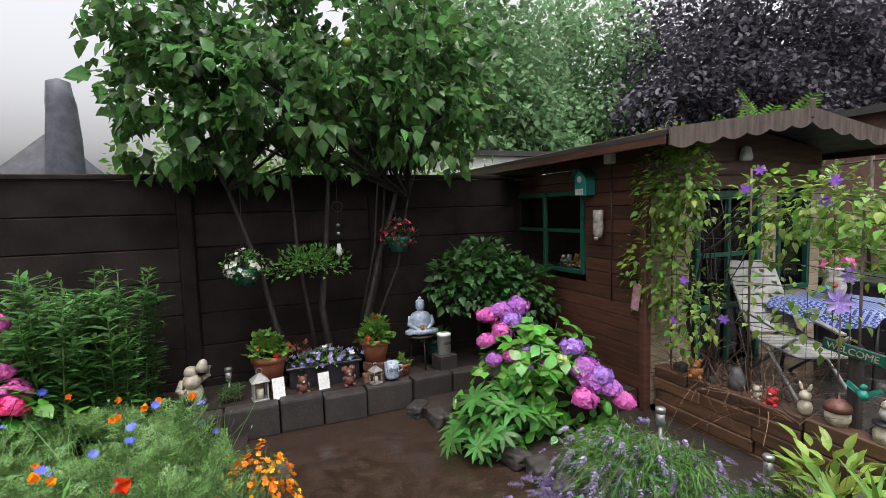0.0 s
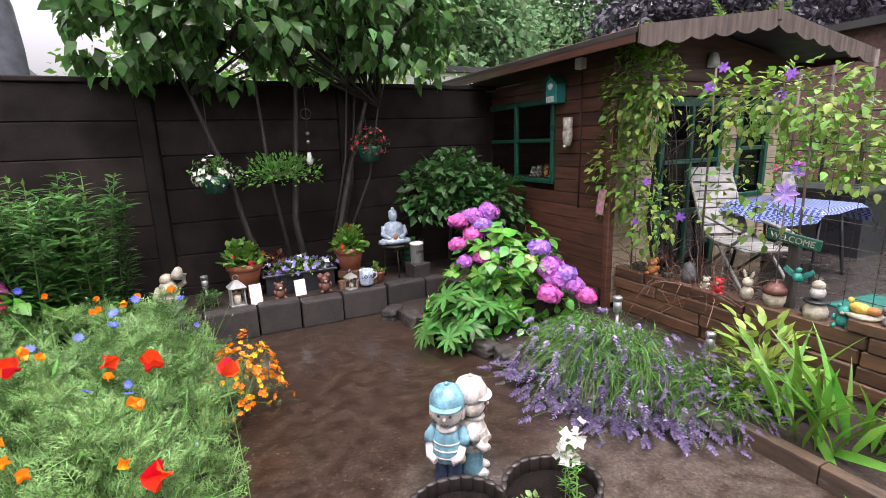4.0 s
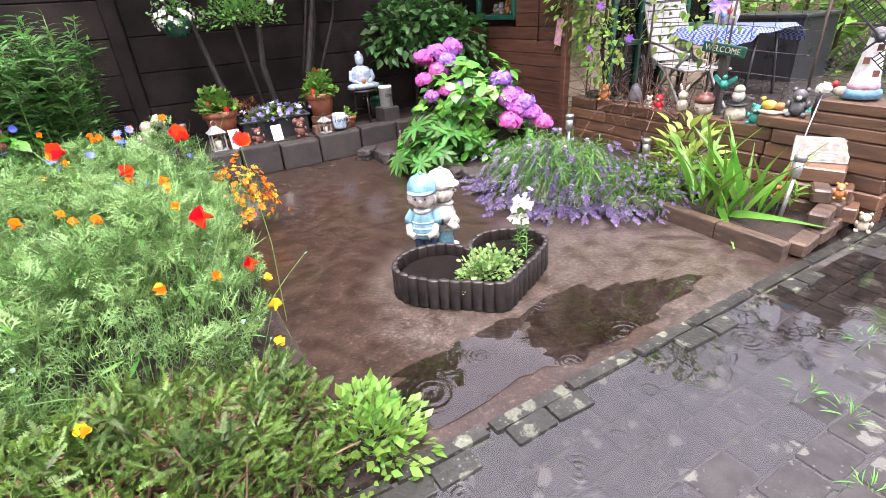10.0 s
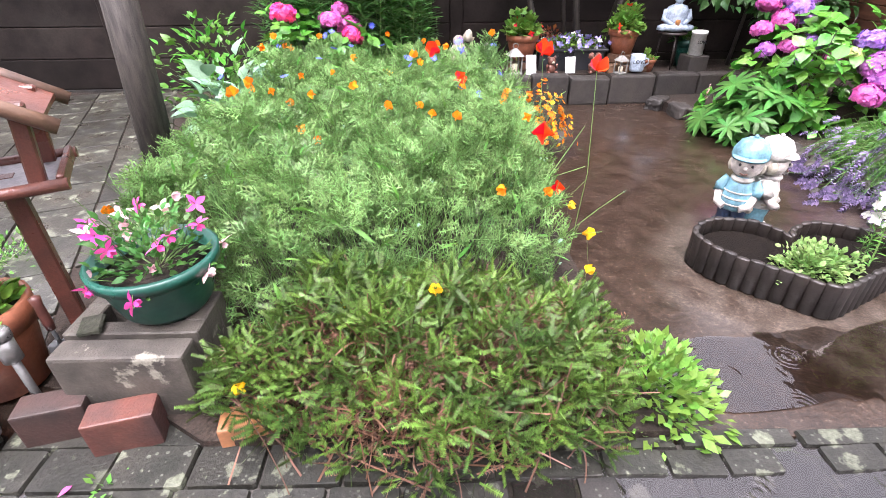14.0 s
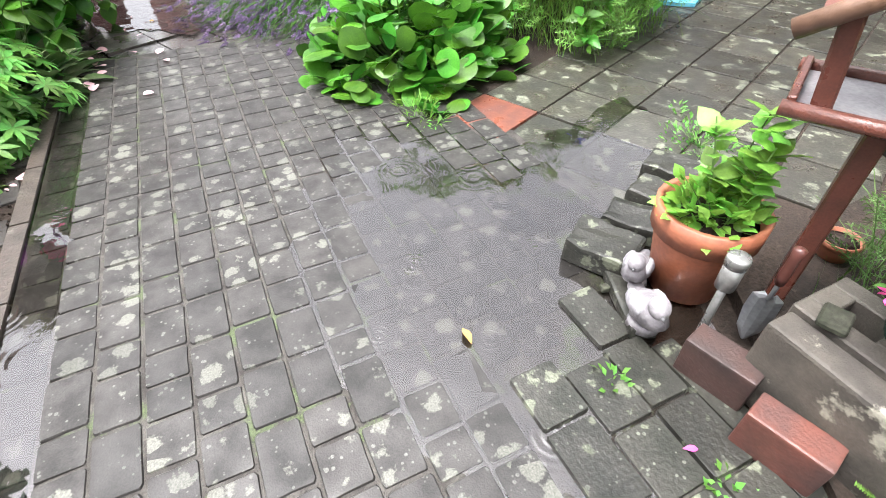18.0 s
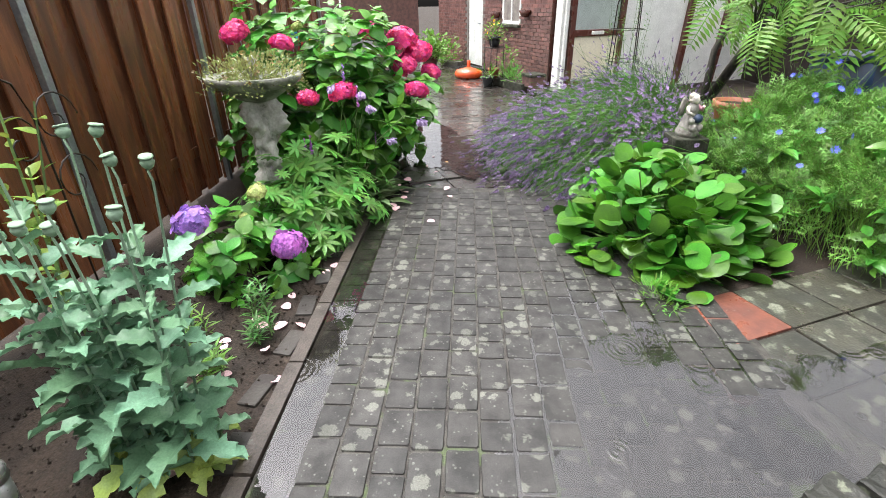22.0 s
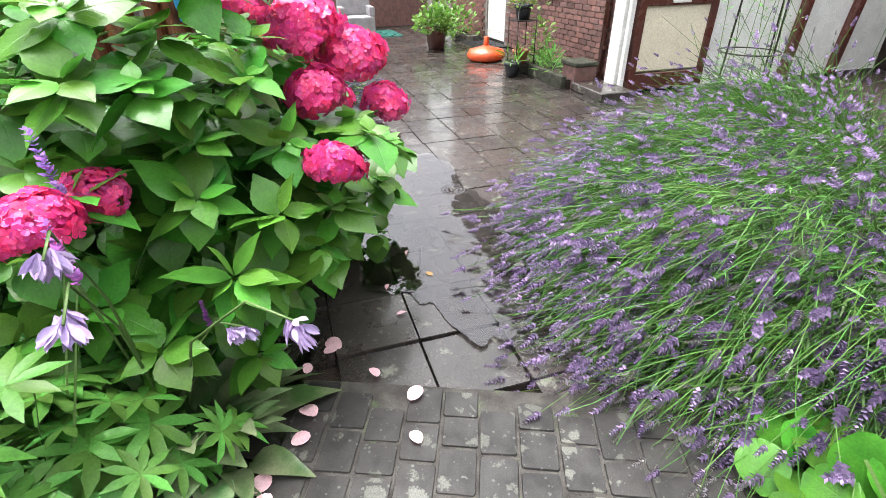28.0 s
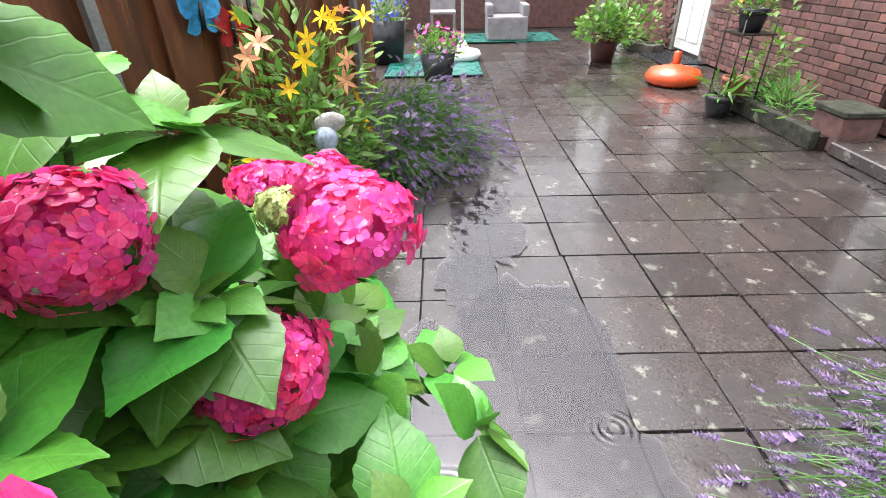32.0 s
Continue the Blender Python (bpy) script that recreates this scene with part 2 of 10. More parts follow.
def patio_mat():
    """Rain-wet brown concrete: a rough gritty skin under a broken film of water, with a sandy grey stain washed out round the planter."""
    m = bpy.data.materials.new("wet_brown_concrete")
    m.use_nodes = True
    nt = m.node_tree
    b = nt.nodes["Principled BSDF"]
    L = nt.links.new
    pos = nt.nodes.new("ShaderNodeNewGeometry").outputs["Position"]

    def noise_at(scale, detail, rough=0.55):
        n = node(nt, "ShaderNodeTexNoise", Scale=scale, Detail=detail, Roughness=rough)
        L(pos, n.inputs["Vector"])
        return n.outputs[0]

    def span(v, a, c, lo=0.0, hi=1.0):
        r = nt.nodes.new("ShaderNodeMapRange")
        for k, q in enumerate((a, c, lo, hi)):
            r.inputs[k + 1].default_value = q
        L(v, r.inputs[0])
        return r.outputs[0]

    def calc(op, a, c):
        q = nt.nodes.new("ShaderNodeMath")
        q.operation = op
        for slot, v in zip(q.inputs, (a, c)):
            if isinstance(v, (int, float)):
                slot.default_value = v
            else:
                L(v, slot)
        return q.outputs[0]

    def blend(f, a, c):
        q = node(nt, "ShaderNodeMix")
        q.data_type = "RGBA"
        L(f, q.inputs[0])
        for slot, v in ((6, a), (7, c)):
            if isinstance(v, tuple):
                q.inputs[slot].default_value = (*v, 1)
            else:
                L(v, q.inputs[slot])
        return q.outputs[2]

    wide, mid, grit, fine = noise_at(1.9, 5, 0.6), noise_at(9, 5, 0.62), noise_at(48, 4, 0.6), noise_at(170, 2)
    col = blend(span(mid, 0.38, 0.64), (0.0155, 0.0084, 0.005), (0.03, 0.0172, 0.0106))
    # sandy stain: two overlapping fans round the planter and towards the flower bed
    sep = nt.nodes.new("ShaderNodeVectorMath")
    sep.operation = "DISTANCE"
    L(pos, sep.inputs[0])
    sep.inputs[1].default_value = (1.5, 1.45, 0)
    far = nt.nodes.new("ShaderNodeVectorMath")
    far.operation = "DISTANCE"
    L(pos, far.inputs[0])
    far.inputs[1].default_value = (2.45, 1.35, 0)
    near = calc("MINIMUM", sep.outputs["Value"], calc("SUBTRACT", far.outputs["Value"], 0.18))
    edge = calc("ADD", near, calc("MULTIPLY", calc("SUBTRACT", wide, 0.5), 1.3))
    edge = calc("ADD", edge, calc("MULTIPLY", calc("SUBTRACT", mid, 0.5), 0.35))
    sand = calc("MULTIPLY", span(edge, 0.72, 0.5), span(mid, 0.36, 0.6, 0.2, 1.0))
    col = blend(sand, col, (0.06, 0.0465, 0.0365))
    col = blend(calc("MULTIPLY", span(grit, 0.6, 0.72), 0.6), col, (0.075, 0.056, 0.044))
    hsv = node(nt, "ShaderNodeHueSaturation")
    L(col, hsv.inputs["Color"])
    L(calc("MULTIPLY", span(fine, 0.3, 0.7, 0.55, 1.5), span(grit, 0.3, 0.7, 0.6, 1.4)), hsv.inputs["Value"])
    L(hsv.outputs[0], b.inputs["Base Color"])
    L(span(mid, 0.35, 0.65, 0.35, 0.6), b.inputs["Roughness"])
    b.inputs["Specular IOR Level"].default_value = 0.22
    L(span(wide, 0.36, 0.62, 1.0, 0.55), b.inputs["Coat Weight"])
    L(span(grit, 0.3, 0.7, 0.03, 0.13), b.inputs["Coat Roughness"])
    bp = node(nt, "ShaderNodeBump", Strength=0.8, Distance=0.008)
    L(calc("ADD", calc("MULTIPLY", mid, 0.35), calc("ADD", calc("MULTIPLY", grit, 0.5), calc("MULTIPLY", fine, 0.15))), bp.inputs["Height"])
    L(bp.outputs[0], b.inputs["Normal"])
    soft = node(nt, "ShaderNodeBump", Strength=0.28, Distance=0.008)
    L(calc("ADD", calc("MULTIPLY", mid, 0.3), calc("MULTIPLY", grit, 0.45)), soft.inputs["Height"])
    L(soft.outputs[0], b.inputs["Coat Normal"])
    return m


def glass_mat(name, tint):
    m = bpy.data.materials.new(name)
    m.use_nodes = True
    b = m.node_tree.nodes["Principled BSDF"]
    b.inputs["Base Color"].default_value = (*tint, 1)
    b.inputs["Roughness"].default_value = 0.03
    b.inputs["Transmission Weight"].default_value = 1.0
    b.inputs["IOR"].default_value = 1.3
    return m


M = {}
M["soil"] = surf("wet_soil", (0.016, 0.0115, 0.009), (0.034, 0.025, 0.0195), 0.8, 0.14, 5, 90, 1.6, spec=0.2, grain=0.6, patch=(0.055, 0.043, 0.034), patch_scale=22, patch_at=0.62)
M["concrete"] = patio_mat()
M["paver"] = surf("wet_concrete_paver", (0.0245, 0.0222, 0.0203), (0.0112, 0.0101, 0.0092), 0.56, 0.15, 9, 190, 0.3, spec=0.4, rnd="object", amount=0.3,
                  coat=0.12, grain=0.45, speck=(0.07, 0.07, 0.063), lichen=(0.08, 0.081, 0.068))
M["slab"] = surf("wet_paving_slab", (0.041, 0.0345, 0.031), (0.021, 0.0175, 0.0155), 0.26, 0.16, 4, 90, 0.5, rnd="object", amount=0.35,
                 patch=(0.13, 0.132, 0.105), patch_scale=9.0, patch_at=0.6, coat=0.5, grain=0.4, speck=(0.07, 0.062, 0.054))
M["grit"] = surf("wet_joint_grit", (0.04, 0.035, 0.029), (0.018, 0.015, 0.0125), 0.7, 0.15, 12, 160, 1.0, grain=0.5, patch=(0.04, 0.055, 0.02), patch_scale=5, patch_at=0.56)
M["kerb"] = surf("mossy_kerb_stone", (0.025, 0.0242, 0.02), (0.0115, 0.012, 0.009), 0.5, 0.15, 8, 80, 0.9, spec=0.3, rnd="object",
                 patch=(0.1, 0.108, 0.078), patch_scale=11, patch_at=0.63, grain=0.4, speck=(0.075, 0.08, 0.065), coat=0.15, lichen=(0.085, 0.092, 0.066))
M["redtile"] = surf("red_clay_slab", (0.15, 0.048, 0.03), (0.085, 0.03, 0.022), 0.35, 0.15, 8, 80, 0.4, patch=(0.2, 0.17, 0.13), patch_scale=8, patch_at=0.64)
M["brick"] = surf("house_brick", (0.175, 0.082, 0.07), (0.105, 0.06, 0.055), 0.6, 0.15, 12, 90, 0.5, rnd="object", amount=0.4)
M["mortar"] = surf("mortar", (0.22, 0.2, 0.18), (0.15, 0.13, 0.12), 0.8, 0.1, 9, 90, 0.5)
M["fence"] = surf("stained_fence_board", (0.205, 0.076, 0.033), (0.08, 0.03, 0.015), 0.32, 0.12, 3, 45, 0.4, rnd="object", amount=0.35,
                  stretch=(6, 6, 0.7))
M["shedwood"] = surf("dark_stained_shed_board", (0.10, 0.043, 0.027), (0.05, 0.021, 0.014), 0.42, 0.12, 3, 40, 0.4, rnd="object", amount=0.2,
                     stretch=(0.8, 0.8, 8))
M["palewood"] = surf("weathered_pale_board", (0.36, 0.30, 0.21), (0.26, 0.21, 0.14), 0.6, 0.1, 3, 40, 0.4, rnd="object", amount=0.15, stretch=(0.8, 0.8, 8))
M["greywood"] = surf("weathered_grey_wood", (0.10, 0.072, 0.056), (0.05, 0.036, 0.029), 0.6, 0.1, 3, 40, 0.5, stretch=(8, 1, 1))
M["sleeper"] = surf("wet_wooden_sleeper", (0.125, 0.066, 0.035), (0.06, 0.03, 0.017), 0.45, 0.15, 3, 45, 0.5, rnd="object", amount=0.25, stretch=(0.9, 0.9, 8))
M["wallconc"] = surf("dark_stained_concrete_panel", (0.018, 0.0128, 0.011), (0.009, 0.0067, 0.0058), 0.8, 0.12, 3, 50, 0.8, spec=0.15, rnd="object", amount=0.25, patch=(0.021, 0.0165, 0.014), patch_scale=2.2, patch_at=0.5, soft=0.2)
M["stone"] = surf("dark_edging_stone", (0.029, 0.024, 0.02), (0.017, 0.0138, 0.012), 0.66, 0.15, 6, 60, 0.9, rnd="object")
M["rock"] = surf("mossy_rock", (0.055, 0.055, 0.042), (0.022, 0.026, 0.016), 0.85, 0.1, 9, 55, 1.6, spec=0.2, grain=0.5, rnd="object", patch=(0.16, 0.17, 0.12), patch_scale=6, patch_at=0.62)
M["bark"] = surf("bark", (0.038, 0.03, 0.024), (0.016, 0.013, 0.011), 0.7, 0.1, 14, 60, 0.9, stretch=(3, 3, 0.5))
M["greenpaint"] = surf("dark_green_paint", (0.012, 0.085, 0.055), (0.008, 0.06, 0.04), 0.35, 0.08, 6, 60, 0.15)
M["teal"] = surf("teal_paint", (0.03, 0.26, 0.25), (0.02, 0.2, 0.19), 0.4, 0.1, 6, 60, 0.15)
M["chairpaint"] = surf("worn_white_paint", (0.22, 0.22, 0.205), (0.14, 0.14, 0.13), 0.5, 0.1, 7, 60, 0.2, patch=(0.25, 0.24, 0.22), patch_scale=9, patch_at=0.62)
M["white"] = surf("white_paint", (0.72, 0.72, 0.7), (0.62, 0.62, 0.6), 0.4, 0.1, 5, 50, 0.1)
M["cream"] = surf("cream_panel", (0.72, 0.66, 0.52), (0.66, 0.6, 0.46), 0.5, 0.1, 3, 50, 0.1)
M["brownpaint"] = surf("brown_gloss_paint", (0.10, 0.035, 0.026), (0.07, 0.025, 0.02), 0.3, 0.1, 5, 60, 0.15)
M["terracotta"] = surf("terracotta", (0.30, 0.10, 0.05), (0.21, 0.07, 0.036), 0.5, 0.12, 7, 60, 0.3)
M["black"] = surf("black_plastic", (0.014, 0.015, 0.018), (0.02, 0.021, 0.024), 0.35, 0.1, 6, 60, 0.1)
M["greenplastic"] = surf("green_plastic", (0.012, 0.075, 0.055), (0.009, 0.055, 0.04), 0.32, 0.08, 6, 60, 0.08)
M["metal"] = surf("galvanised_steel", (0.38, 0.40, 0.42), (0.28, 0.3, 0.32), 0.38, 0.1, 9, 60, 0.1, metal=0.8)
M["iron"] = surf("black_iron", (0.02, 0.018, 0.017), (0.035, 0.022, 0.017), 0.5, 0.1, 9, 60, 0.3, metal=0.3)
M["greyrattan"] = surf("grey_woven_plastic", (0.3, 0.29, 0.3), (0.22, 0.21, 0.22), 0.5, 0.1, 9, 90, 0.4)
M["statuestone"] = surf("weathered_cast_stone", (0.42, 0.41, 0.37), (0.25, 0.25, 0.22), 0.7, 0.1, 9, 60, 0.7, patch=(0.16, 0.17, 0.13), patch_scale=9, patch_at=0.6)
M["water"] = water_mat()
M["glass"] = glass_mat("window_glass", (0.9, 0.95, 0.95))
# near-black that stands in for shade inside rooms, holes and hollows
M["dark"] = surf("painted_interior_shade", (0.01, 0.01, 0.011), None, 0.8, 0.05)
M["mat_green"] = surf("green_ground_mat", (0.012, 0.125, 0.1), (0.009, 0.09, 0.07), 0.4, 0.2, 5, 120, 0.5)
M["blueboard"] = surf("pale_blue_board", (0.10, 0.36, 0.48), (0.09, 0.32, 0.43), 0.3, 0.1, 4, 40, 0.1)
M["roof"] = surf("roofing_felt", (0.02, 0.02, 0.021), (0.035, 0.033, 0.03), 0.6, 0.1, 5, 90, 0.6)
M["orange"] = surf("orange_plastic", (0.62, 0.085, 0.02), (0.5, 0.065, 0.018), 0.3, 0.1, 6, 60, 0.1)

# ---------- mesh helpers ----------
def leaf_mesh(name, t, P, D, S, rs, roll=0.4):
    """Leaves baked as one mesh that keeps each blade's own length and breadth as its UVs."""
    me = mesh_np(name, *bake(t, P, D, S, rs, roll))
    lay = me.uv_layers.new(name="blade")
    ix = np.empty(len(me.loops), dtype=np.int32)
    me.loops.foreach_get("vertex_index", ix)
    lay.data.foreach_set("uv", t[0][ix % len(t[0]), :2].astype(np.float32).ravel())
    return me


def mesh_np(name, V, F, smooth=True):
    me = bpy.data.meshes.new(name)
    V = np.asarray(V, dtype=np.float32).reshape(-1, 3)
    F = np.asarray(F, dtype=np.int32)
    me.vertices.add(len(V))
    me.vertices.foreach_set("co", V.ravel())
    n, k = F.shape
    me.loops.add(n * k)
    me.loops.foreach_set("vertex_index", F.ravel())
    me.polygons.add(n)
    me.polygons.foreach_set("loop_start", np.arange(0, n * k, k, dtype=np.int32))
    me.polygons.foreach_set("loop_total", np.full(n, k, dtype=np.int32))
    me.polygons.foreach_set("use_smooth", np.full(n, smooth))
    me.update(calc_edges=True)
    return me


def thing(name, loc, label="", category="", group="", kind="", rz=0.0):
    ob = new(name)
    ob.matrix_world = pose(*loc, 0, 0, rz)
    ob.empty_display_size = 0.05
    return tagged(ob, label, category, group, kind)


JOINED = {"stems", "leaves", "flowers", "foliage", "flower_spikes", "young_leaves", "twigs", "bells", "vines", "sprigs", "brown_sprigs", "ferny_leaves", "low_leaves", "dark_leaves", "stalks", "withered_leaves", "petals", "green_leaves"}


def part(name, data, material, parent, label="", m=None):
    """One mesh object under a thing or a part; data is a bmesh or a mesh, in the parent's own space."""
    if isinstance(data, bmesh.types.BMesh):
        me = bpy.data.meshes.new(name)
        data.to_mesh(me)
        data.free()
    else:
        me = data
    if material is not None and not me.materials:
        me.materials.append(material)
    ob = new(name, me)
    ob.parent = parent
    if m is not None:
        ob.matrix_basis = m
    if name in JOINED and parent is not None:
        ob["kind"] = "stuff"
    return tagged(ob, label)


def solid(name, data, material, label="", category="", kind="", group="", m=None):
    ob = part(name, data, material, None, label, m)
    return tagged(ob, "", category, group, kind)


def box(sx, sy, sz, at=(0, 0, 0), bev=0.0, seg=1, bm=None, rot=None):
    """A box with its base centre at `at`."""
    bm = bm or bmesh.new()
    mt = Matrix.Translation((at[0], at[1], at[2] + sz / 2))
    if rot:
        mt = Matrix.Translation(at) @ pose(0, 0, 0, *rot) @ Matrix.Translation((0, 0, sz / 2))
    g = bmesh.ops.create_cube(bm, size=1, matrix=mt @ Matrix.Diagonal((sx, sy, sz, 1)))
    if bev:
        es = {e for v in g["verts"] for e in v.link_edges}
        bmesh.ops.bevel(bm, geom=list(es), offset=bev, segments=seg, affect="EDGES", profile=0.6)
    return bm


def lathe(profile, n=20, bm=None, at=(0, 0, 0), rot=None, wob=0.0, scale=(1, 1, 1)):
    """A turned body from (radius, height) pairs."""
    bm = bm or bmesh.new()
    mt = Matrix.Translation(at) @ (pose(0, 0, 0, *rot) if rot else Matrix.Identity(4)) @ Matrix.Diagonal((*scale, 1))
    rings = []
    for r, z in profile:
        if r <= 1e-5:
            rings.append([bm.verts.new(mt @ Vector((0, 0, z)))])
        else:
            rings.append([bm.verts.new(mt @ Vector((r * (1 + wob * math.sin(3 * a + 9 * z)) * math.cos(a), r * math.sin(a), z)))
                          for a in (2 * math.pi * i / n for i in range(n))])
    for A, B in zip(rings, rings[1:]):
        for i in range(n):
            j = (i + 1) % n
            q = [A[i % len(A)], A[j % len(A)], B[j % len(B)], B[i % len(B)]]
            u = []
            for v in q:
                if v not in u:
                    u.append(v)
            if len(u) > 2:
                f = bm.faces.new(u)
                f.smooth = True
    if len(rings[0]) > 2:
        bm.faces.new(rings[0][::-1])
    if len(rings[-1]) > 2:
        bm.faces.new(rings[-1])
    return bm


def tube(points, r, n=6, bm=None, r2=None):
    """A round bar along points, tapering from r to r2."""
    bm = bm or bmesh.new()
    pts = [Vector(p) for p in points]
    r2 = r if r2 is None else r2
    rings = []
    for i, p in enumerate(pts):
        d = (pts[min(i + 1, len(pts) - 1)] - pts[max(i - 1, 0)]).normalized()
        up = Vector((0, 0, 1)) if abs(d.z) < 0.9 else Vector((1, 0, 0))
        x = d.cross(up).normalized()
        y = x.cross(d)
        rr = r + (r2 - r) * i / max(len(pts) - 1, 1)
        rings.append([bm.verts.new(p + rr * (math.cos(a) * x + math.sin(a) * y)) for a in (2 * math.pi * k / n for k in range(n))])
    for A, B in zip(rings, rings[1:]):
        for i in range(n):
            f = bm.faces.new((A[i], B[i], B[(i + 1) % n], A[(i + 1) % n]))
            f.smooth = True
    bm.faces.new(rings[0])
    bm.faces.new(rings[-1][::-1])
    return bm


def ball(r, at, bm=None, scale=(1, 1, 1), sub=2, rot=None):
    bm = bm or bmesh.new()
    mt = Matrix.Translation(at) @ (pose(0, 0, 0, *rot) if rot else Matrix.Identity(4)) @ Matrix.Diagonal((*scale, 1))
    g = bmesh.ops.create_icosphere(bm, subdivisions=sub, radius=r, matrix=mt)
    for v in g["verts"]:
        for f in v.link_faces:
            f.smooth = True
    return bm


def outline(points, z0, z1, bm=None):
    """A prism over a polygon in plan."""
    bm = bm or bmesh.new()
    lo = [bm.verts.new((x, y, z0)) for x, y in points]
    hi = [bm.verts.new((x, y, z1)) for x, y in points]
    n = len(points)
    bm.faces.new(hi)
    bm.faces.new(lo[::-1])
    for i in range(n):
        bm.faces.new((lo[i], lo[(i + 1) % n], hi[(i + 1) % n], hi[i]))
    bmesh.ops.recalc_face_normals(bm, faces=bm.faces)
    return bm


def blob_outline(cx, cy, rx, ry, n=150, rough=0.2, seed=0, turn=0.0):
    rg = random.Random(seed)
    ph = [rg.uniform(0, 6.28) for _ in range(4)]
    out = []
    for i in range(n):
        a = 2 * math.pi * i / n
        k = 1 + rough * (0.5 * math.sin(2 * a + ph[0]) + 0.3 * math.sin(3 * a + ph[1]) + 0.3 * math.sin(5 * a + ph[2]) + 0.2 * math.sin(9 * a + ph[3]) + 0.12 * math.sin(17 * a + ph[1]) + 0.09 * math.sin(29 * a + ph[2]))
        x, y = rx * k * math.cos(a), ry * k * math.sin(a)
        out.append((cx + x * math.cos(turn) - y * math.sin(turn), cy + x * math.sin(turn) + y * math.cos(turn)))
    return out


def block_mesh(name, material, bev=0.012, seed=0):
    """A unit paver, 1 x 1 in plan with its top at z = 0, edges chamfered."""
    me = bpy.data.meshes.new(name)
    bm = bmesh.new()
    rw = random.Random(seed)
    c = 0.5 - 3.2 * bev
    ring = []
    for sx, sy in ((-1, -1), (1, -1), (1, 1), (-1, 1)):
        a, b = (sx * 0.5, sy * c), (sx * c, sy * 0.5)
        ring += [a, b] if sx * sy > 0 else [b, a]
        nx = ((0, sy * 0.5) if sy * sx > 0 else (sx * 0.5, 0))
        ring.append(nx)
    w = 0.8 * bev
    ring = [(x - x * w * rw.uniform(0, 3), y - y * w * rw.uniform(0, 3)) for x, y in ring]
    n = len(ring)
    lo = [bm.verts.new((x, y, -1)) for x, y in ring]
    mid = [bm.verts.new((x, y, -0.13)) for x, y in ring]
    k = 1 - 2.6 * bev
    top = [bm.verts.new((x * k, y * k, -0.02 * rw.random())) for x, y in ring]
    for A, B in ((lo, mid), (mid, top)):
        for i in range(n):
            bm.faces.new((A[i], A[(i + 1) % n], B[(i + 1) % n], B[i]))
    bm.faces.new(top)
    bm.to_mesh(me)
    bm.free()
    me.materials.append(material)
    return me


def piece(name, me, parent, x, y, z, sx, sy, sz, rz=0.0, tilt=0.0):
    ob = new(name, me)
    ob.parent = parent
    ob.matrix_basis = Matrix.LocRotScale((x, y, z), Euler((radians(tilt), radians(-tilt * 0.6), radians(rz))), (sx, sy, sz))
    return ob

# ---------- setting: ground, path, patio ----------
solid("ground", box(400, 400, 0.5, (0, 0, -0.56)), M["soil"], "dark wet garden soil around the paving", "ground", "structure")
patio = solid("floor_patio", outline([(0.3, 0.62), (3.2, 0.62), (3.2, 4.6), (-1.2, 4.6), (-1.2, 1.2), (0.3, 1.2)], -0.1, -0.004), M["concrete"],
              "wet brown concrete patio with puddles", "patio", "structure")
path = thing("path", (0, 0, 0), "wet grey concrete block path with lichen spots", "path", kind="structure")
path_east = thing("path_east", (0, 0, 0), "wet block paving beside the patio kerb", "path", kind="structure")
pavers = [block_mesh("paver", M["paver"], 0.016, i) for i in range(5)]
# shallow hollows in which the rain stands: (x, y, half length, half width, depth)
HOLLOWS = ((-2.35, 0.32, 0.95, 0.42, 0.0105), (1.9, 0.3, 2.6, 0.3, 0.0105), (-3.0, -1.22, 2.3, 0.13, 0.0105), (-2.0, -0.1, 0.5, 0.2, 0.006))


def hollow(x, y):
    return max(d * math.exp(-((x - a) / p) ** 2 - ((y - b) / q) ** 2) for a, b, p, q, d in HOLLOWS)


bm = bmesh.new()
bmesh.ops.create_grid(bm, x_segments=118, y_segments=22, size=0.5)
for v in bm.verts:
    x, y = 0.58 + v.co.x * 11.8, -0.15 + v.co.y * 2.3
    x = max(x, -5.35 + max(y - 0.25, 0) * 1.27)
    v.co = (x, min(y, 0.6 if x > -1.9 else 1.0), -0.0065 - hollow(x, y))
part("bedding", bm, M["grit"], path)
rg = random.Random(5)
y = -1.215
while y < 0.92:
    x = -5.32 + rg.uniform(0, 0.12)
    while x < (5.5 if y < 0.5 else -2.0 if y < 0.74 else -2.75):
        ln = rg.choice((0.13, 0.16, 0.18, 0.2, 0.22))
        if not (y > 0.5 and x < -4.3) and not (y > 0.13 and -1.8 < x + ln / 2 < -0.1):
            piece("paver", pavers[int(abs(x) * 997 + abs(y) * 331) % 5], path if x < -1.0 else path_east, x + ln / 2, y + rg.uniform(-.003, .003), rg.uniform(-0.0012, 0.0008) - hollow(x + ln / 2, y),
                  ln - 0.007, 0.1325, 0.05, rg.uniform(-.5, .5), rg.uniform(-.3, .3))
        x += ln
    y += 0.14
kerb = thing("kerb", (0, 0, 0), "mossy narrow kerb stones between path and patio", "kerb", kind="structure")
kerb_me = block_mesh("kerb_stone", M["kerb"])
x = 0.1
while x < 5.0:
    ln = rg.uniform(0.34, 0.52)
    piece("kerb_stone", kerb_me, kerb, x + ln / 2, 0.613 + rg.uniform(-.005, .005), 0.008, ln - 0.01, 0.06, 0.12, rg.uniform(-1, 1))
    x += ln
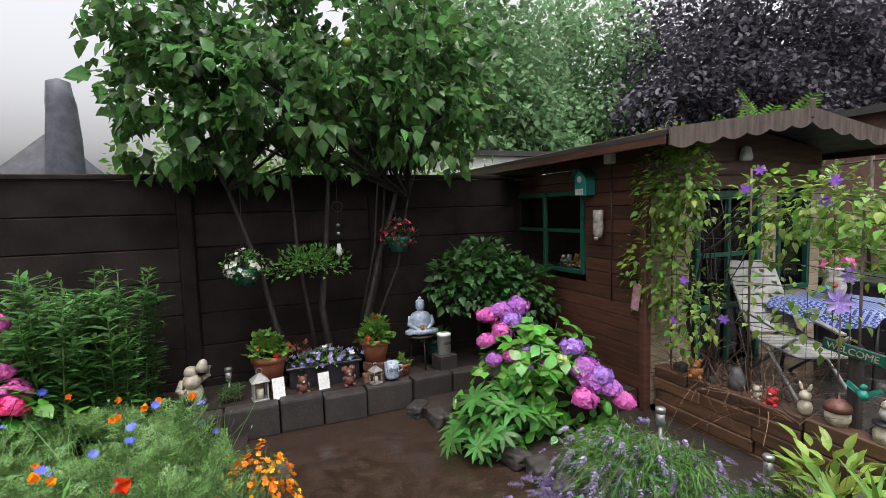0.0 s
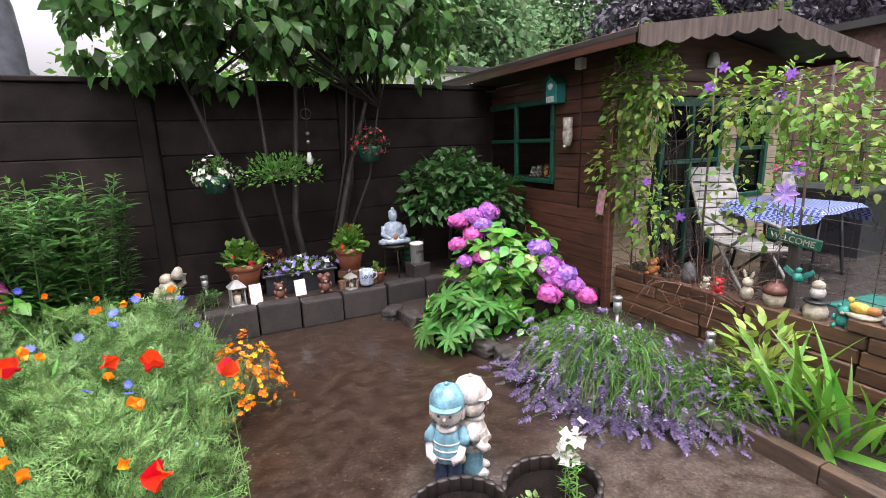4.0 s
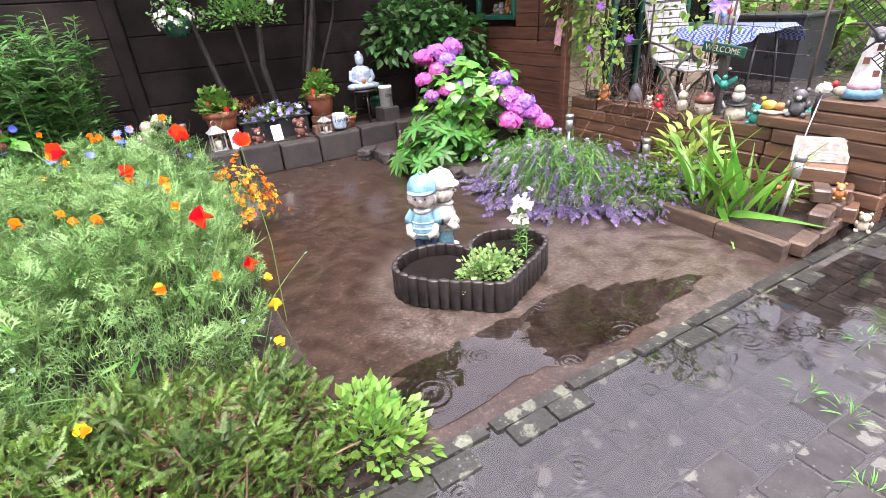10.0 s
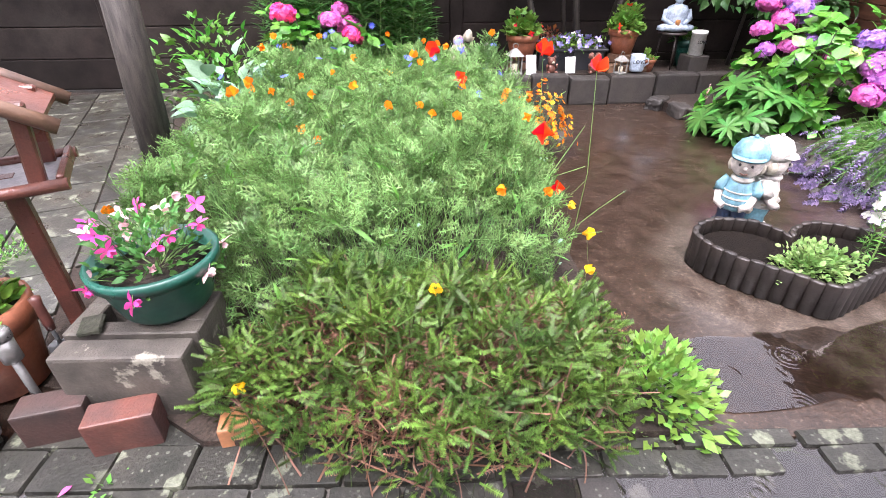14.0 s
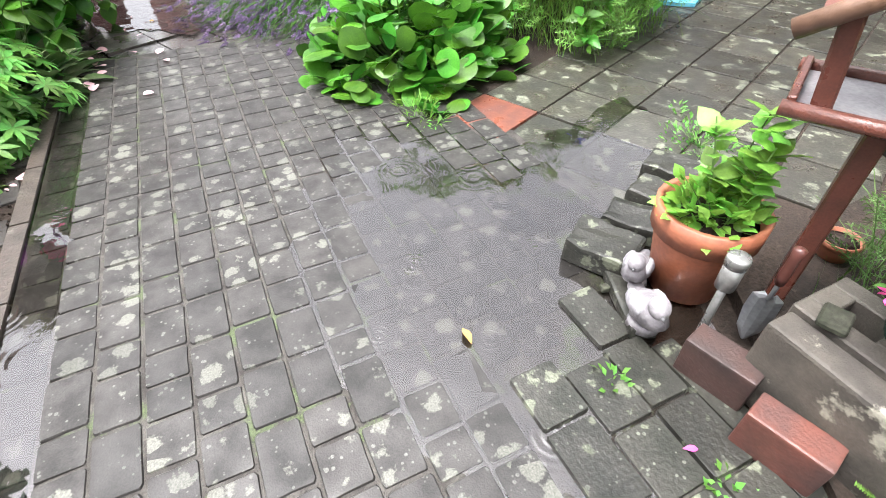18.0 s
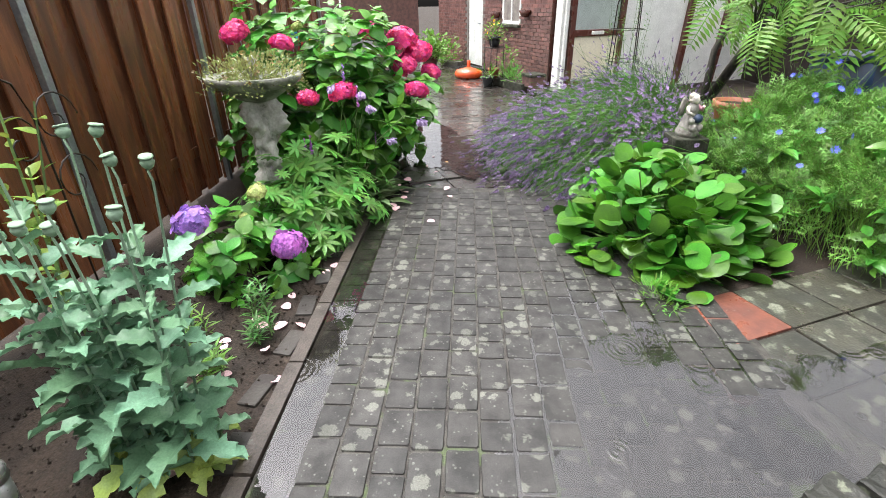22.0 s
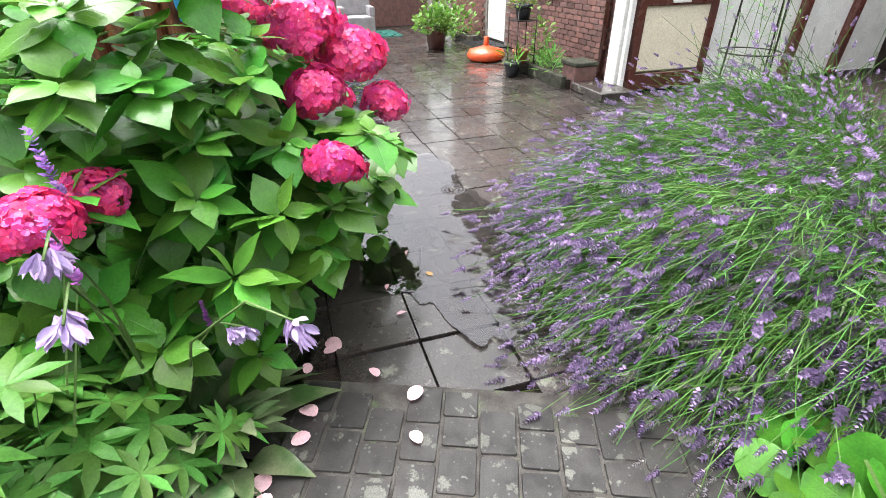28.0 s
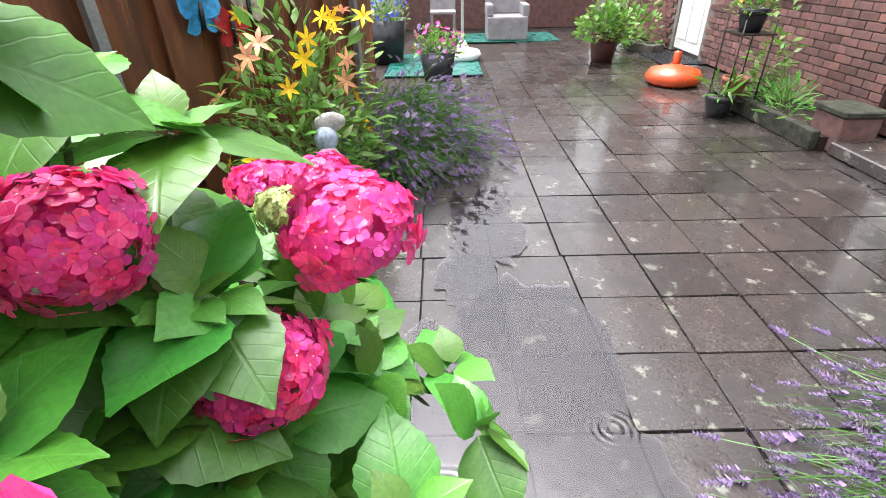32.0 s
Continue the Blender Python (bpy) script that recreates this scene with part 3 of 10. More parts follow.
# outer row of setts, some of them sunk under the rain water
sett_me = [block_mesh("sett", M["kerb"], 0.012, 40 + i) for i in range(3)]
x, k = -0.1, 0
while x < 5.0:
    ln = rg.uniform(0.13, 0.22)
    piece("sett", sett_me[k % 3], kerb, x + ln / 2, 0.535 + rg.uniform(-.006, .006), 0.006 if x < 0.8 or k % 5 in (1, 2) else -0.009, ln - 0.008, 0.088, 0.1, rg.uniform(-2.5, 2.5), rg.uniform(-1, 1))
    x += ln
    k += 1
# four mossy courses in front of the bird table
for y, w, x0, x1, z in ((0.675, 0.088, -1.62, -0.3, 0.014), (0.555, 0.148, -1.92, -0.1, 0.01), (0.4, 0.158, -1.66, -0.1, 0.006), (0.238, 0.16, -1.72, -0.1, 0.004)):
    x = x0
    while x < x1:
        ln = rg.uniform(0.2, 0.36) if w < 0.13 else rg.uniform(0.2, 0.26)
        piece("sett", sett_me[k % 3], kerb, x + ln / 2, y + rg.uniform(-.003, .003), z + rg.uniform(-.004, .006), ln - 0.006, w, 0.1, rg.uniform(-1, 1), rg.uniform(-1, 1))
        x += ln
        k += 1

# slabs beside and beyond the block path, laid at an angle to it
TH = radians(22.5)
AX = Vector((-math.cos(TH), -math.sin(TH)))
BX = Vector((-math.sin(TH), math.cos(TH)))
OX = Vector((-7.33, -1.444))
SLAB = 0.376
slab_me = block_mesh("paving_slab", M["slab"], 0.003)
mossy_me = block_mesh("mossy_slab", surf("mossy_wet_slab", (0.036, 0.033, 0.026), (0.017, 0.0165, 0.012), 0.4, 0.16, 5, 90, 0.7, rnd="object", amount=0.35, patch=(0.105, 0.11, 0.082), patch_scale=8.5, patch_at=0.565, soft=0.05, coat=0.3, grain=0.5, speck=(0.05, 0.055, 0.036)), 0.004, 3)
red_me = block_mesh("red_slab", M["redtile"], 0.003)
dull_me = block_mesh("dull_red_slab", surf("dull_red_slab", (0.065, 0.034, 0.026), (0.04, 0.033, 0.027), 0.3, 0.15, 6, 80, 0.4, coat=0.3, patch=(0.13, 0.13, 0.1), patch_scale=10, patch_at=0.6), 0.003)
yard = thing("yard_paving", (0, 0, 0), "wet square paving slabs of the house yard", "paving", kind="structure")
side = thing("side_paving", (0, 0, 0), "wet mossy slabs leading to the bird table", "paving", kind="structure")
yard_far = thing("yard_paving_far", (0, 0, 0), "wet square paving slabs near the house", "paving", kind="structure")
part("bedding", outline([tuple(OX + AX * a + BX * b) for a, b in ((-2.2, -2.2), (13, -5), (13, 4.5), (-0.5, 4.5))], -0.09, -0.02), M["soil"], yard)
part("bedding", outline([(-3.6, 0.62), (-1.0, 0.62), (-1.2, 2.6), (-2.5, 6.5), (-8, 6.5), (-4.2, 1.7)], -0.09, -0.02), M["soil"], side)
for i in range(-7, 28):
    for j in range(-8, 11):
        c = OX + AX * ((i + 0.5) * SLAB) + BX * ((j + 0.5) * SLAB + (-0.015 if i > 1 else 0))
        if c.x > -5.22 or c.y < -3.0 or c.x < -17.2:
            continue
        if c.y > 1.3 + 0.42 * (c.x + 10.8):
            continue
        if c.y < -1.7 and c.x > -7.4:
            continue
        piece("slab", slab_me, yard if i < 9 else yard_far, c.x, c.y, rg.uniform(-0.005, 0.002) - (0.011 if c.x > -5.6 else 0), SLAB - 0.007, SLAB - 0.007, 0.05, math.degrees(TH) + rg.uniform(-.5, .5), rg.uniform(-.5, .5))
for i in range(-4, 9):
    for j in range(-3, 12):
        c = Vector((-3.27, 0.985)) + AX * (i * 0.4) + BX * (j * 0.4 - (0.4 if i < -1 else 0))
        if c.y < 0.72 or c.x > -1.75 - 0.12 * (c.y - 0.6) or c.x < -3.75 + 0.0 * c.y - 0.45 * max(c.y - 1.6, 0) or c.y > 6.2:
            continue
        red = (i, j) == (0, 0)
        piece("slab", red_me if (i, j) == (0, 0) else dull_me if red else mossy_me, side, c.x, c.y, rg.uniform(-0.004, 0.0) - (0.0085 if c.y < 1.3 and c.x > -3.2 else 0.003), 0.39, 0.39, 0.05, math.degrees(TH) + rg.uniform(-.8, .8), rg.uniform(-.6, .6))
piece("red_brick_slab", dull_me, side, -2.74, 0.69, -0.007, 0.3, 0.14, 0.05, 30)


def puddle(label, pts, z):
    bm = bmesh.new()
    bm.faces.new([bm.verts.new((x, y, z)) for x, y in pts])
    solid("water", bm, M["water"], label, "puddle", "structure")


puddle("rain puddle on the brown patio beside the planter", blob_outline(1.5, 0.92, 0.78, 0.25, seed=3, rough=0.34), 0.0008)
puddle("rain puddle lying over the path blocks", blob_outline(1.75, 0.2, 2.7, 0.4, seed=5, rough=0.15), -0.0055)
puddle("rain puddle beside the bird table", blob_outline(-2.35, 0.32, 1.2, 0.62, seed=6, rough=0.15), -0.0055)
puddle("water standing in the gutter along the path", blob_outline(-3.25, -1.21, 2.2, 0.1, seed=7, rough=0.14), -0.0055)
puddle("rain puddle at the end of the block path", blob_outline(-6.75, -0.8, 1.15, 0.58, seed=8, rough=0.25, turn=TH), 0.0035)
puddle("rain water on the yard slabs", blob_outline(-8.3, -1.5, 0.7, 0.22, seed=9, rough=0.5, turn=TH), 0.0045)
puddle("rain puddle on the side slabs", blob_outline(-2.55, 1.15, 0.42, 0.6, seed=10, rough=0.4, turn=0.3), -0.005)

# ---------- concrete garden wall ----------
wall_north = thing("wall_north", (0, 5.35, 0), "dark stained concrete panel garden wall", "wall", kind="structure")
for i in range(6):
    x0 = -7.3 + i * 1.84
    part("post", box(0.14, 0.13, 2.34 - 0.012 * i, (x0, 0, 0), 0.015), M["wallconc"], wall_north)
    for k in range(7):
        part("panel", box(1.70, 0.06, 0.318, (x0 + 0.92, 0, 0.02 + k * 0.322), 0.008), M["wallconc"], wall_north)
part("backing", box(11.2, 0.02, 2.26, (-1.8, 0.046, 0)), M["wallconc"], wall_north)
part("coping", box(11.2, 0.1, 0.05, (-1.8, 0, 2.275), 0.01), M["wallconc"], wall_north)
wall_west = thing("wall_west", (-7.4, 5.35, 0), "dark concrete garden wall", "wall", kind="structure")
part("panel", box(9.5, 0.1, 1.9, (-5, 0.0, 0), 0.01), M["wallconc"], wall_west)

# ---------- back raised bed ----------
solid("raised_bed_soil", outline([(-1.6, 4.66), (2.6, 4.66), (3.0, 3.4), (3.75, 3.4), (3.75, 5.3), (-1.6, 5.3)], -0.02, 0.26), M["soil"],
      "dark soil of the raised back bed", "soil", "structure")
edge = thing("stone_edging", (0, 4.58, 0), "row of dark wet stones edging the raised bed", "edging", kind="structure")
x = -0.5
for w in (0.42, 0.4, 0.45, 0.38, 0.4, 0.46, 0.42, 0.4):
    part("stone", box(w - 0.012, 0.16 + rg.uniform(-.02, .02), 0.28 + rg.uniform(-.02, .015), (x + w / 2, rg.uniform(-.015, .015), -0.01), 0.022, 2), M["stone"], edge)
    x += w

# ---------- wooden fence ----------
fence = thing("fence", (0, -2.95, 0), "tall brown stained board fence with galvanised posts", "fence", kind="structure")
x = -9.75
k = 0
while x < 3.0:
    part("board", box(0.2 if k % 2 else 0.27, 0.02, 2.3 + rg.uniform(-.01, .01), (x + rg.uniform(-.006, .006), 0.0 if k % 2 else -0.055, 0.03), 0.004), M["fence"], fence)
    x += 0.166
    k += 1
for x in (-9.5, -7.5, -5.55, -3.75, -1.9, 0.1, 2.0):
    bm = box(0.05, 0.012, 2.34, (x, 0.045, 0), 0.002)
    box(0.012, 0.045, 2.34, (x + 0.02, 0.028, 0), 0.002, bm=bm)
    part("post", bm, M["metal"], fence, "galvanised steel post")
for z in (0.35, 2.0):
    part("rail", box(12.7, 0.022, 0.09, (-3.45, -0.028, z), 0.004), M["fence"], fence)

# ---------- shed ----------
SX, SY = 3.8, 3.35
shed = thing("shed", (SX, SY, 0), "dark brown wooden summerhouse with scalloped gable boards", "shed")
for k in range(18):
    z = 0.12 + k * 0.128
    if 1.2 < z + 0.06 < 2.05:
        part("board", box(0.028, 0.78, 0.124, (0.0, 0.40, z), 0.006), M["shedwood"], shed)
        part("board", box(0.028, 0.85, 0.124, (0.0, 2.68, z), 0.006), M["shedwood"], shed)
    else:
        part("board", box(0.028, 3.1, 0.124, (0.0, 1.56, z), 0.006), M["shedwood"], shed)
part("corner_post", box(0.07, 0.07, 2.36, (-0.005, -0.0, 0.05), 0.006), M["shedwood"], shed)
win = part("window", box(0.05, 1.44, 0.05, (-0.012, 1.52, 1.21), 0.006), M["greenpaint"], shed, "dark green small-paned window")
for args in ((0.05, 1.44, 0.05, (-0.012, 1.52, 2.03)), (0.05, 0.05, 0.84, (-0.012, 0.82, 1.22)), (0.05, 0.05, 0.84, (-0.012, 2.22, 1.22)),
             (0.04, 0.05, 0.80, (-0.01, 1.5, 1.25)), (0.04, 1.36, 0.04, (-0.008, 1.52, 1.64))):
    part("window_frame", box(*args, 0.005), M["greenpaint"], win)
for a, b in ((1.16, 1.26), (1.86, 1.26), (1.16, 1.67), (1.86, 1.67)):
    part("pane", box(0.006, 0.66, 0.37, (0.012, a, b)), M["glass"], win)
# unseen inside of the shed, its shade painted as near-black wall and floor
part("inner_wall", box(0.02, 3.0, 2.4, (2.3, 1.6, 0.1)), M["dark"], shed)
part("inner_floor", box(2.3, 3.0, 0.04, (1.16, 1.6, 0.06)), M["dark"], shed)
part("back_wall", box(2.4, 0.03, 2.32, (1.2, 3.14, 0.1)), M["shedwood"], shed)
part("far_wall", box(0.03, 3.1, 2.32, (2.42, 1.56, 0.1)), M["shedwood"], shed)
# front wall, pale boards, with the green door
for k in range(17):
    z = 0.12 + k * 0.128
    if z < 2.02:
        for x0, w in ((0.30, 0.5), (1.62, 0.3), (2.28, 0.24)):
            part("front_board", box(w, 0.028, 0.124, (x0, 0.0, z), 0.006), M["palewood"], shed)
        if z < 1.0:
            part("front_board", box(0.5, 0.028, 0.124, (1.95, 0.0, z), 0.006), M["palewood"], shed)
    else:
        part("front_board", box(2.35, 0.028, 0.124, (1.2, 0.0, z), 0.006), M["shedwood"], shed)
door = part("door", box(0.06, 0.05, 1.9, (0.6, -0.01, 0.1), 0.006), M["greenpaint"], shed, "dark green glazed door")
for args in ((0.06, 0.05, 1.9, (1.42, -0.01, 0.1)), (0.04, 0.04, 1.86, (1.01, -0.008, 0.12)), (0.8, 0.05, 0.08, (1.01, -0.012, 1.94)),
             (0.8, 0.05, 0.12, (1.01, -0.012, 0.1)), (0.8, 0.04, 0.05, (1.01, -0.012, 0.9)), (0.8, 0.04, 0.04, (1.01, -0.012, 1.4))):
    part("door_frame", box(*args, 0.005), M["greenpaint"], door)
part("door_glass", box(0.78, 0.006, 1.8, (1.01, 0.01, 0.12)), M["glass"], door)
fw = part("front_window", box(0.5, 0.05, 0.05, (1.95, -0.01, 1.0), 0.005), M["greenpaint"], shed)
for args in ((0.5, 0.05, 0.05, (1.95, -0.01, 1.95)), (0.05, 0.05, 0.95, (1.72, -0.012, 1.03)), (0.05, 0.05, 0.95, (2.18, -0.012, 1.03)), (0.4, 0.04, 0.04, (1.95, -0.012, 1.5))):
    part("window_frame", box(*args, 0.005), M["greenpaint"], fw)
part("pane", box(0.42, 0.006, 0.9, (1.95, 0.01, 1.04)), M["glass"], fw)
# roof: low gable, ridge along the depth of the shed, overhanging the front
ridge, over = 1.25, 0.55
for s in (-1, 1):
    bm = bmesh.new()
    xe = ridge + s * 1.6
    z1, z0 = 2.68, 2.45
    vs = []
    for yy in (-over, 3.4):
        for xx, zz in ((ridge, z1), (xe, z0)):
            vs.append(bm.verts.new((xx, yy, zz)))
    f = bm.faces.new((vs[0], vs[1], vs[3], vs[2]))
    r = bmesh.ops.extrude_face_region(bm, geom=[f])
    bmesh.ops.translate(bm, verts=[v for v in r["geom"] if isinstance(v, bmesh.types.BMVert)], vec=(0, 0, -0.035))
    bmesh.ops.recalc_face_normals(bm, faces=bm.faces)
    part("roof", bm, M["roof"], shed, "black roofing felt")
    part("fascia", box(0.02, 3.9, 0.11, (xe - s * 0.012, 1.42, z0 - 0.1), 0.004), M["shedwood"], shed)
    # scalloped barge board
    bm = bmesh.new()
    n = 36
    up, dn = [], []
    for i in range(n + 1):
        u = i / n
        xx = ridge + (xe - ridge) * u
        zz = z1 + (z0 - z1) * u - 0.0
        dp = 0.13 + 0.035 * abs(math.sin(u * math.pi * 6)) - 0.015
        up.append(bm.verts.new((xx, -over - 0.012, zz + 0.012)))
        dn.append(bm.verts.new((xx, -over - 0.012, zz - dp)))
    fs = [bm.faces.new((up[i], up[i + 1], dn[i + 1], dn[i])) for i in range(n)]
    r = bmesh.ops.extrude_face_region(bm, geom=fs)
    bmesh.ops.translate(bm, verts=[v for v in r["geom"] if isinstance(v, bmesh.types.BMVert)], vec=(0, -0.022, 0))
    bmesh.ops.recalc_face_normals(bm, faces=bm.faces)
    part("barge_board", bm, M["greywood"], shed, "scalloped weathered barge board")
bm = bmesh.new()
g1 = [bm.verts.new(p) for p in ((0.0, 0.0, 2.25), (2.4, 0.0, 2.25), (2.4, 0.0, 2.44), (1.25, 0.0, 2.62), (0.0, 0.0, 2.44))]
f = bm.faces.new(g1)
r = bmesh.ops.extrude_face_region(bm, geom=[f])
bmesh.ops.translate(bm, verts=[v for v in r["geom"] if isinstance(v, bmesh.types.BMVert)], vec=(0, 0.03, 0))
part("gable", bm, M["shedwood"], shed)
part("finial", box(0.05, 0.03, 0.16, (ridge, -over - 0.03, 2.6), 0.008), M["greywood"], shed)


# ---------- plant library ----------
def unit(a):
    return a / np.maximum(np.linalg.norm(a, axis=-1, keepdims=True), 1e-9)


def leaf_t(w=0.5, n=4, fold=0.12, droop=0.2, p=0.8, tip=1.0):
    """A blade along +y, one long, folded at the midrib; p under 1 puts the widest part nearer the base."""
    V, F = [], []
    for i in range(n + 1):
        s = i / n
        k = math.sin(math.pi * min(max(s ** p, 0.02), 0.985)) ** tip * w / 2
        z = -droop * s * s
        V += [(-k, s, z + fold * k * 2), (0, s, z), (k, s, z + fold * k * 2)]
    for i in range(n):
        a = 3 * i
        F += [(a, a + 1, a + 4), (a, a + 4, a + 3), (a + 1, a + 2, a + 5), (a + 1, a + 5, a + 4)]
    return np.array(V), np.array(F)


def merge(parts):
    V, F, o = [], [], 0
    for v, f in parts:
        V.append(v)
        F.append(f + o)
        o += len(v)
    return np.concatenate(V), np.concatenate(F)


def bake(t, P, D, S, rs, roll=0.4, up=None):
    """Copies of template t at points P, along directions D, of sizes S."""
    tv, tf = t
    P, D, S = np.asarray(P, float), unit(np.asarray(D, float)), np.asarray(S, float).reshape(-1)
    k = len(P)
    u = np.tile((0.0, 0.0, 1.0), (k, 1)) if up is None else np.asarray(up, float)
    x = np.cross(D, u + rs.normal(0, 0.05, (k, 3)))
    x = unit(x)
    z = np.cross(x, D)
    r = rs.normal(0, roll, k)[:, None]
    x, z = x * np.cos(r) + z * np.sin(r), z * np.cos(r) - x * np.sin(r)
    V = (P[:, None] + S[:, None, None] * (tv[None, :, 0:1] * x[:, None] + tv[None, :, 1:2] * D[:, None] + tv[None, :, 2:3] * z[:, None])).reshape(-1, 3)
    F = (tf[None] + (np.arange(k) * len(tv))[:, None, None]).reshape(-1, tf.shape[1])
    return V, F


def ribbons(paths, width, rs, taper=0.4):
    """Thin stems: paths is (count, steps, 3)."""
    paths = np.asarray(paths, float)
    k, j, _ = paths.shape
    T = unit(np.gradient(paths, axis=1))
    side = unit(np.cross(T, rs.normal(0, 1, (k, 1, 3))))
    w = (width * np.linspace(1, taper, j))[None, :, None]
    V = np.stack([paths - side * w, paths + side * w], 2).reshape(-1, 3)
    i = np.arange(j - 1)
    q = np.concatenate([np.stack([2 * i, 2 * i + 1, 2 * i + 3], 1), np.stack([2 * i, 2 * i + 3, 2 * i + 2], 1)])
    F = (q[None] + (np.arange(k) * 2 * j)[:, None, None]).reshape(-1, 3)
    return V, F


def arcs(B, D, Ln, rs, droop=0.5, steps=5, sway=0.1):
    """Stem lines from bases B along D, of length Ln, bowing down with distance."""
    B, D, Ln = np.asarray(B, float), unit(np.asarray(D, float)), np.asarray(Ln, float)
    s = np.linspace(0, 1, steps)[None, :, None]
    g = np.zeros_like(D)
    g[:, 2] = -1
    w = rs.normal(0, sway, D.shape)
    return B[:, None] + Ln[:, None, None] * (D[:, None] * s + (droop * g[:, None] + w[:, None]) * s * s)


def dome(rs, k, rx, ry, h, low=-0.1, shell=0.25, lump=0.15, seed=0):
    """Points over an uneven dome and their outward directions."""
    d = unit(rs.normal(0, 1, (k * 3, 3)))
    d = d[d[:, 2] > low][:k]
    ph = np.random.RandomState(seed + 77).uniform(0, 6.28, 6)
    lum = 1 + lump * (np.sin(4 * d[:, 0] + ph[0]) * np.sin(4 * d[:, 1] + ph[1]) + np.sin(7 * d[:, 2] + ph[2]) * 0.5 + 0.6 * np.sin(9 * d[:, 0] + 8 * d[:, 1] + ph[3]))
    r = lum * (1 - shell * rs.uniform(0, 1, len(d)) ** 1.5)
    P = d * r[:, None] * np.array((rx, ry, h))
    N = unit(d / np.array((rx, ry, h)))
    return P, N


def rosettes(P, N, k, rs, tilt=0.25):
    """k directions round each normal."""
    a = unit(np.cross(N, rs.normal(0, 1, N.shape)))
    b = np.cross(N, a)
    out, pts = [], []
    for i in range(k):
        t = 2 * math.pi * i / k + rs.normal(0, 0.25, len(P))
        d = a * np.cos(t)[:, None] + b * np.sin(t)[:, None] + N * (tilt + rs.normal(0, 0.15, len(P)))[:, None]
        out.append(unit(d))
        pts.append(P + unit(d) * 0.01)
    return np.concatenate(pts), np.concatenate(out)


def veined_t(w=0.7, n=8, droop=0.22, p=0.72, quilt=0.016, teeth=0.06, fold=0.1, full=0.9):
    """A broad toothed leaf, five points across, the blade swelling between its side veins."""
    V, F = [], []
    for i in range(n + 1):
        s = i / n
        k = math.sin(math.pi * min(max(s ** p, 0.02), 0.99)) ** full * (1 - 0.2 * s ** 4) * w / 2
        for j in (-2, -1, 0, 1, 2):
            e = k * j / 2 * (1 + (teeth * (i % 2) if abs(j) == 2 else 0))
            z = -droop * s * s + fold * abs(e) * 1.2 - (0.25 * e * e / max(w, 0.01) if abs(j) == 2 else 0)
            z += quilt * (1 if (i + (abs(j) == 1)) % 2 else -0.4) * (j != 0)
            V.append((e, s + 0.12 * abs(e) * (1 - s), z))
    for i in range(n):
        for j in range(4):
            a = 5 * i + j
            F += [(a, a + 1, a + 6), (a, a + 6, a + 5)]
    return np.array(V), np.array(F)


VEINED = veined_t()
LEAF = leaf_t(0.62, 5, 0.14, 0.24, 0.75)
LEAF_S = leaf_t(0.55, 2, 0.1, 0.15, 0.85)
HEART = leaf_t(0.75, 3, 0.12, 0.3, 0.6)
NARROW = leaf_t(0.16, 3, 0.1, 0.25, 0.8)
DIAMOND = (np.array([(0, 0, 0), (-0.3, 0.5, 0.05), (0.3, 0.5, 0.05), (0, 1, -0.05)]), np.array([(0, 2, 1), (1, 2, 3)]))
PETAL = leaf_t(0.85, 2, 0.05, -0.15, 1.1, 0.6)


def radial(t, n, size=1.0, tilt=0.1, spread=6.283, off=0.0):
    """n blades round a point; the plane is x-y and the middle looks along +z."""
    out = []
    for i in range(n):
        a = spread * i / n + off
        v = t[0] * size
        y = v[:, 1] * math.cos(tilt) - v[:, 2] * math.sin(tilt)
        z = v[:, 1] * math.sin(tilt) + v[:, 2] * math.cos(tilt)
        x = v[:, 0]
        out.append((np.stack([x * math.cos(a) - y * math.sin(a), x * math.sin(a) + y * math.cos(a), z], 1), t[1]))
    return merge(out)


def facing(t):
    """Turn a template that looks along +z so that it looks along +y."""
    v = t[0]
    return np.stack([v[:, 0], v[:, 2], -v[:, 1]], 1), t[1]


PALM = facing(radial(leaf_t(0.3, 3, 0.12, 0.2, 1.1), 9, 1.0, 0.15))
FLORET = facing(radial(PETAL, 4, 1.0, 0.12))
CUP = facing(radial(leaf_t(1.1, 3, -0.2, -0.5, 1.2, 0.6), 4, 1.0, 0.75))
DAISY = facing(radial(leaf_t(0.35, 2, 0.05, 0.1, 1.2, 0.6), 11, 1.0, 0.35))
MARI = facing(merge([radial(PETAL, 6, 1.0, 0.2), radial(PETAL, 5, 0.6, 0.7)]))


def feather_t(pairs=7, w=0.012, side=0.34):
    """A finely divided leaf: a rib and thin pinnae."""
    V, F = [(-w, 0, 0), (w, 0, 0), (0, 1, 0)], [(0, 1, 2)]
    for i in range(pairs):
        s = 0.2 + 0.75 * i / pairs
        ln = side * (1 - 0.5 * s)
        for sg in (-1, 1):
            o = len(V)
            V += [(0, s, 0), (0, s + 2.2 * w, 0.0), (sg * ln, s + ln * 0.8, 0.06 * sg)]
            F.append((o, o + 1, o + 2))
    return np.array(V, float), np.array(F)


FEATHER = feather_t()
SPRIG = feather_t(9, 0.045, 0.17)


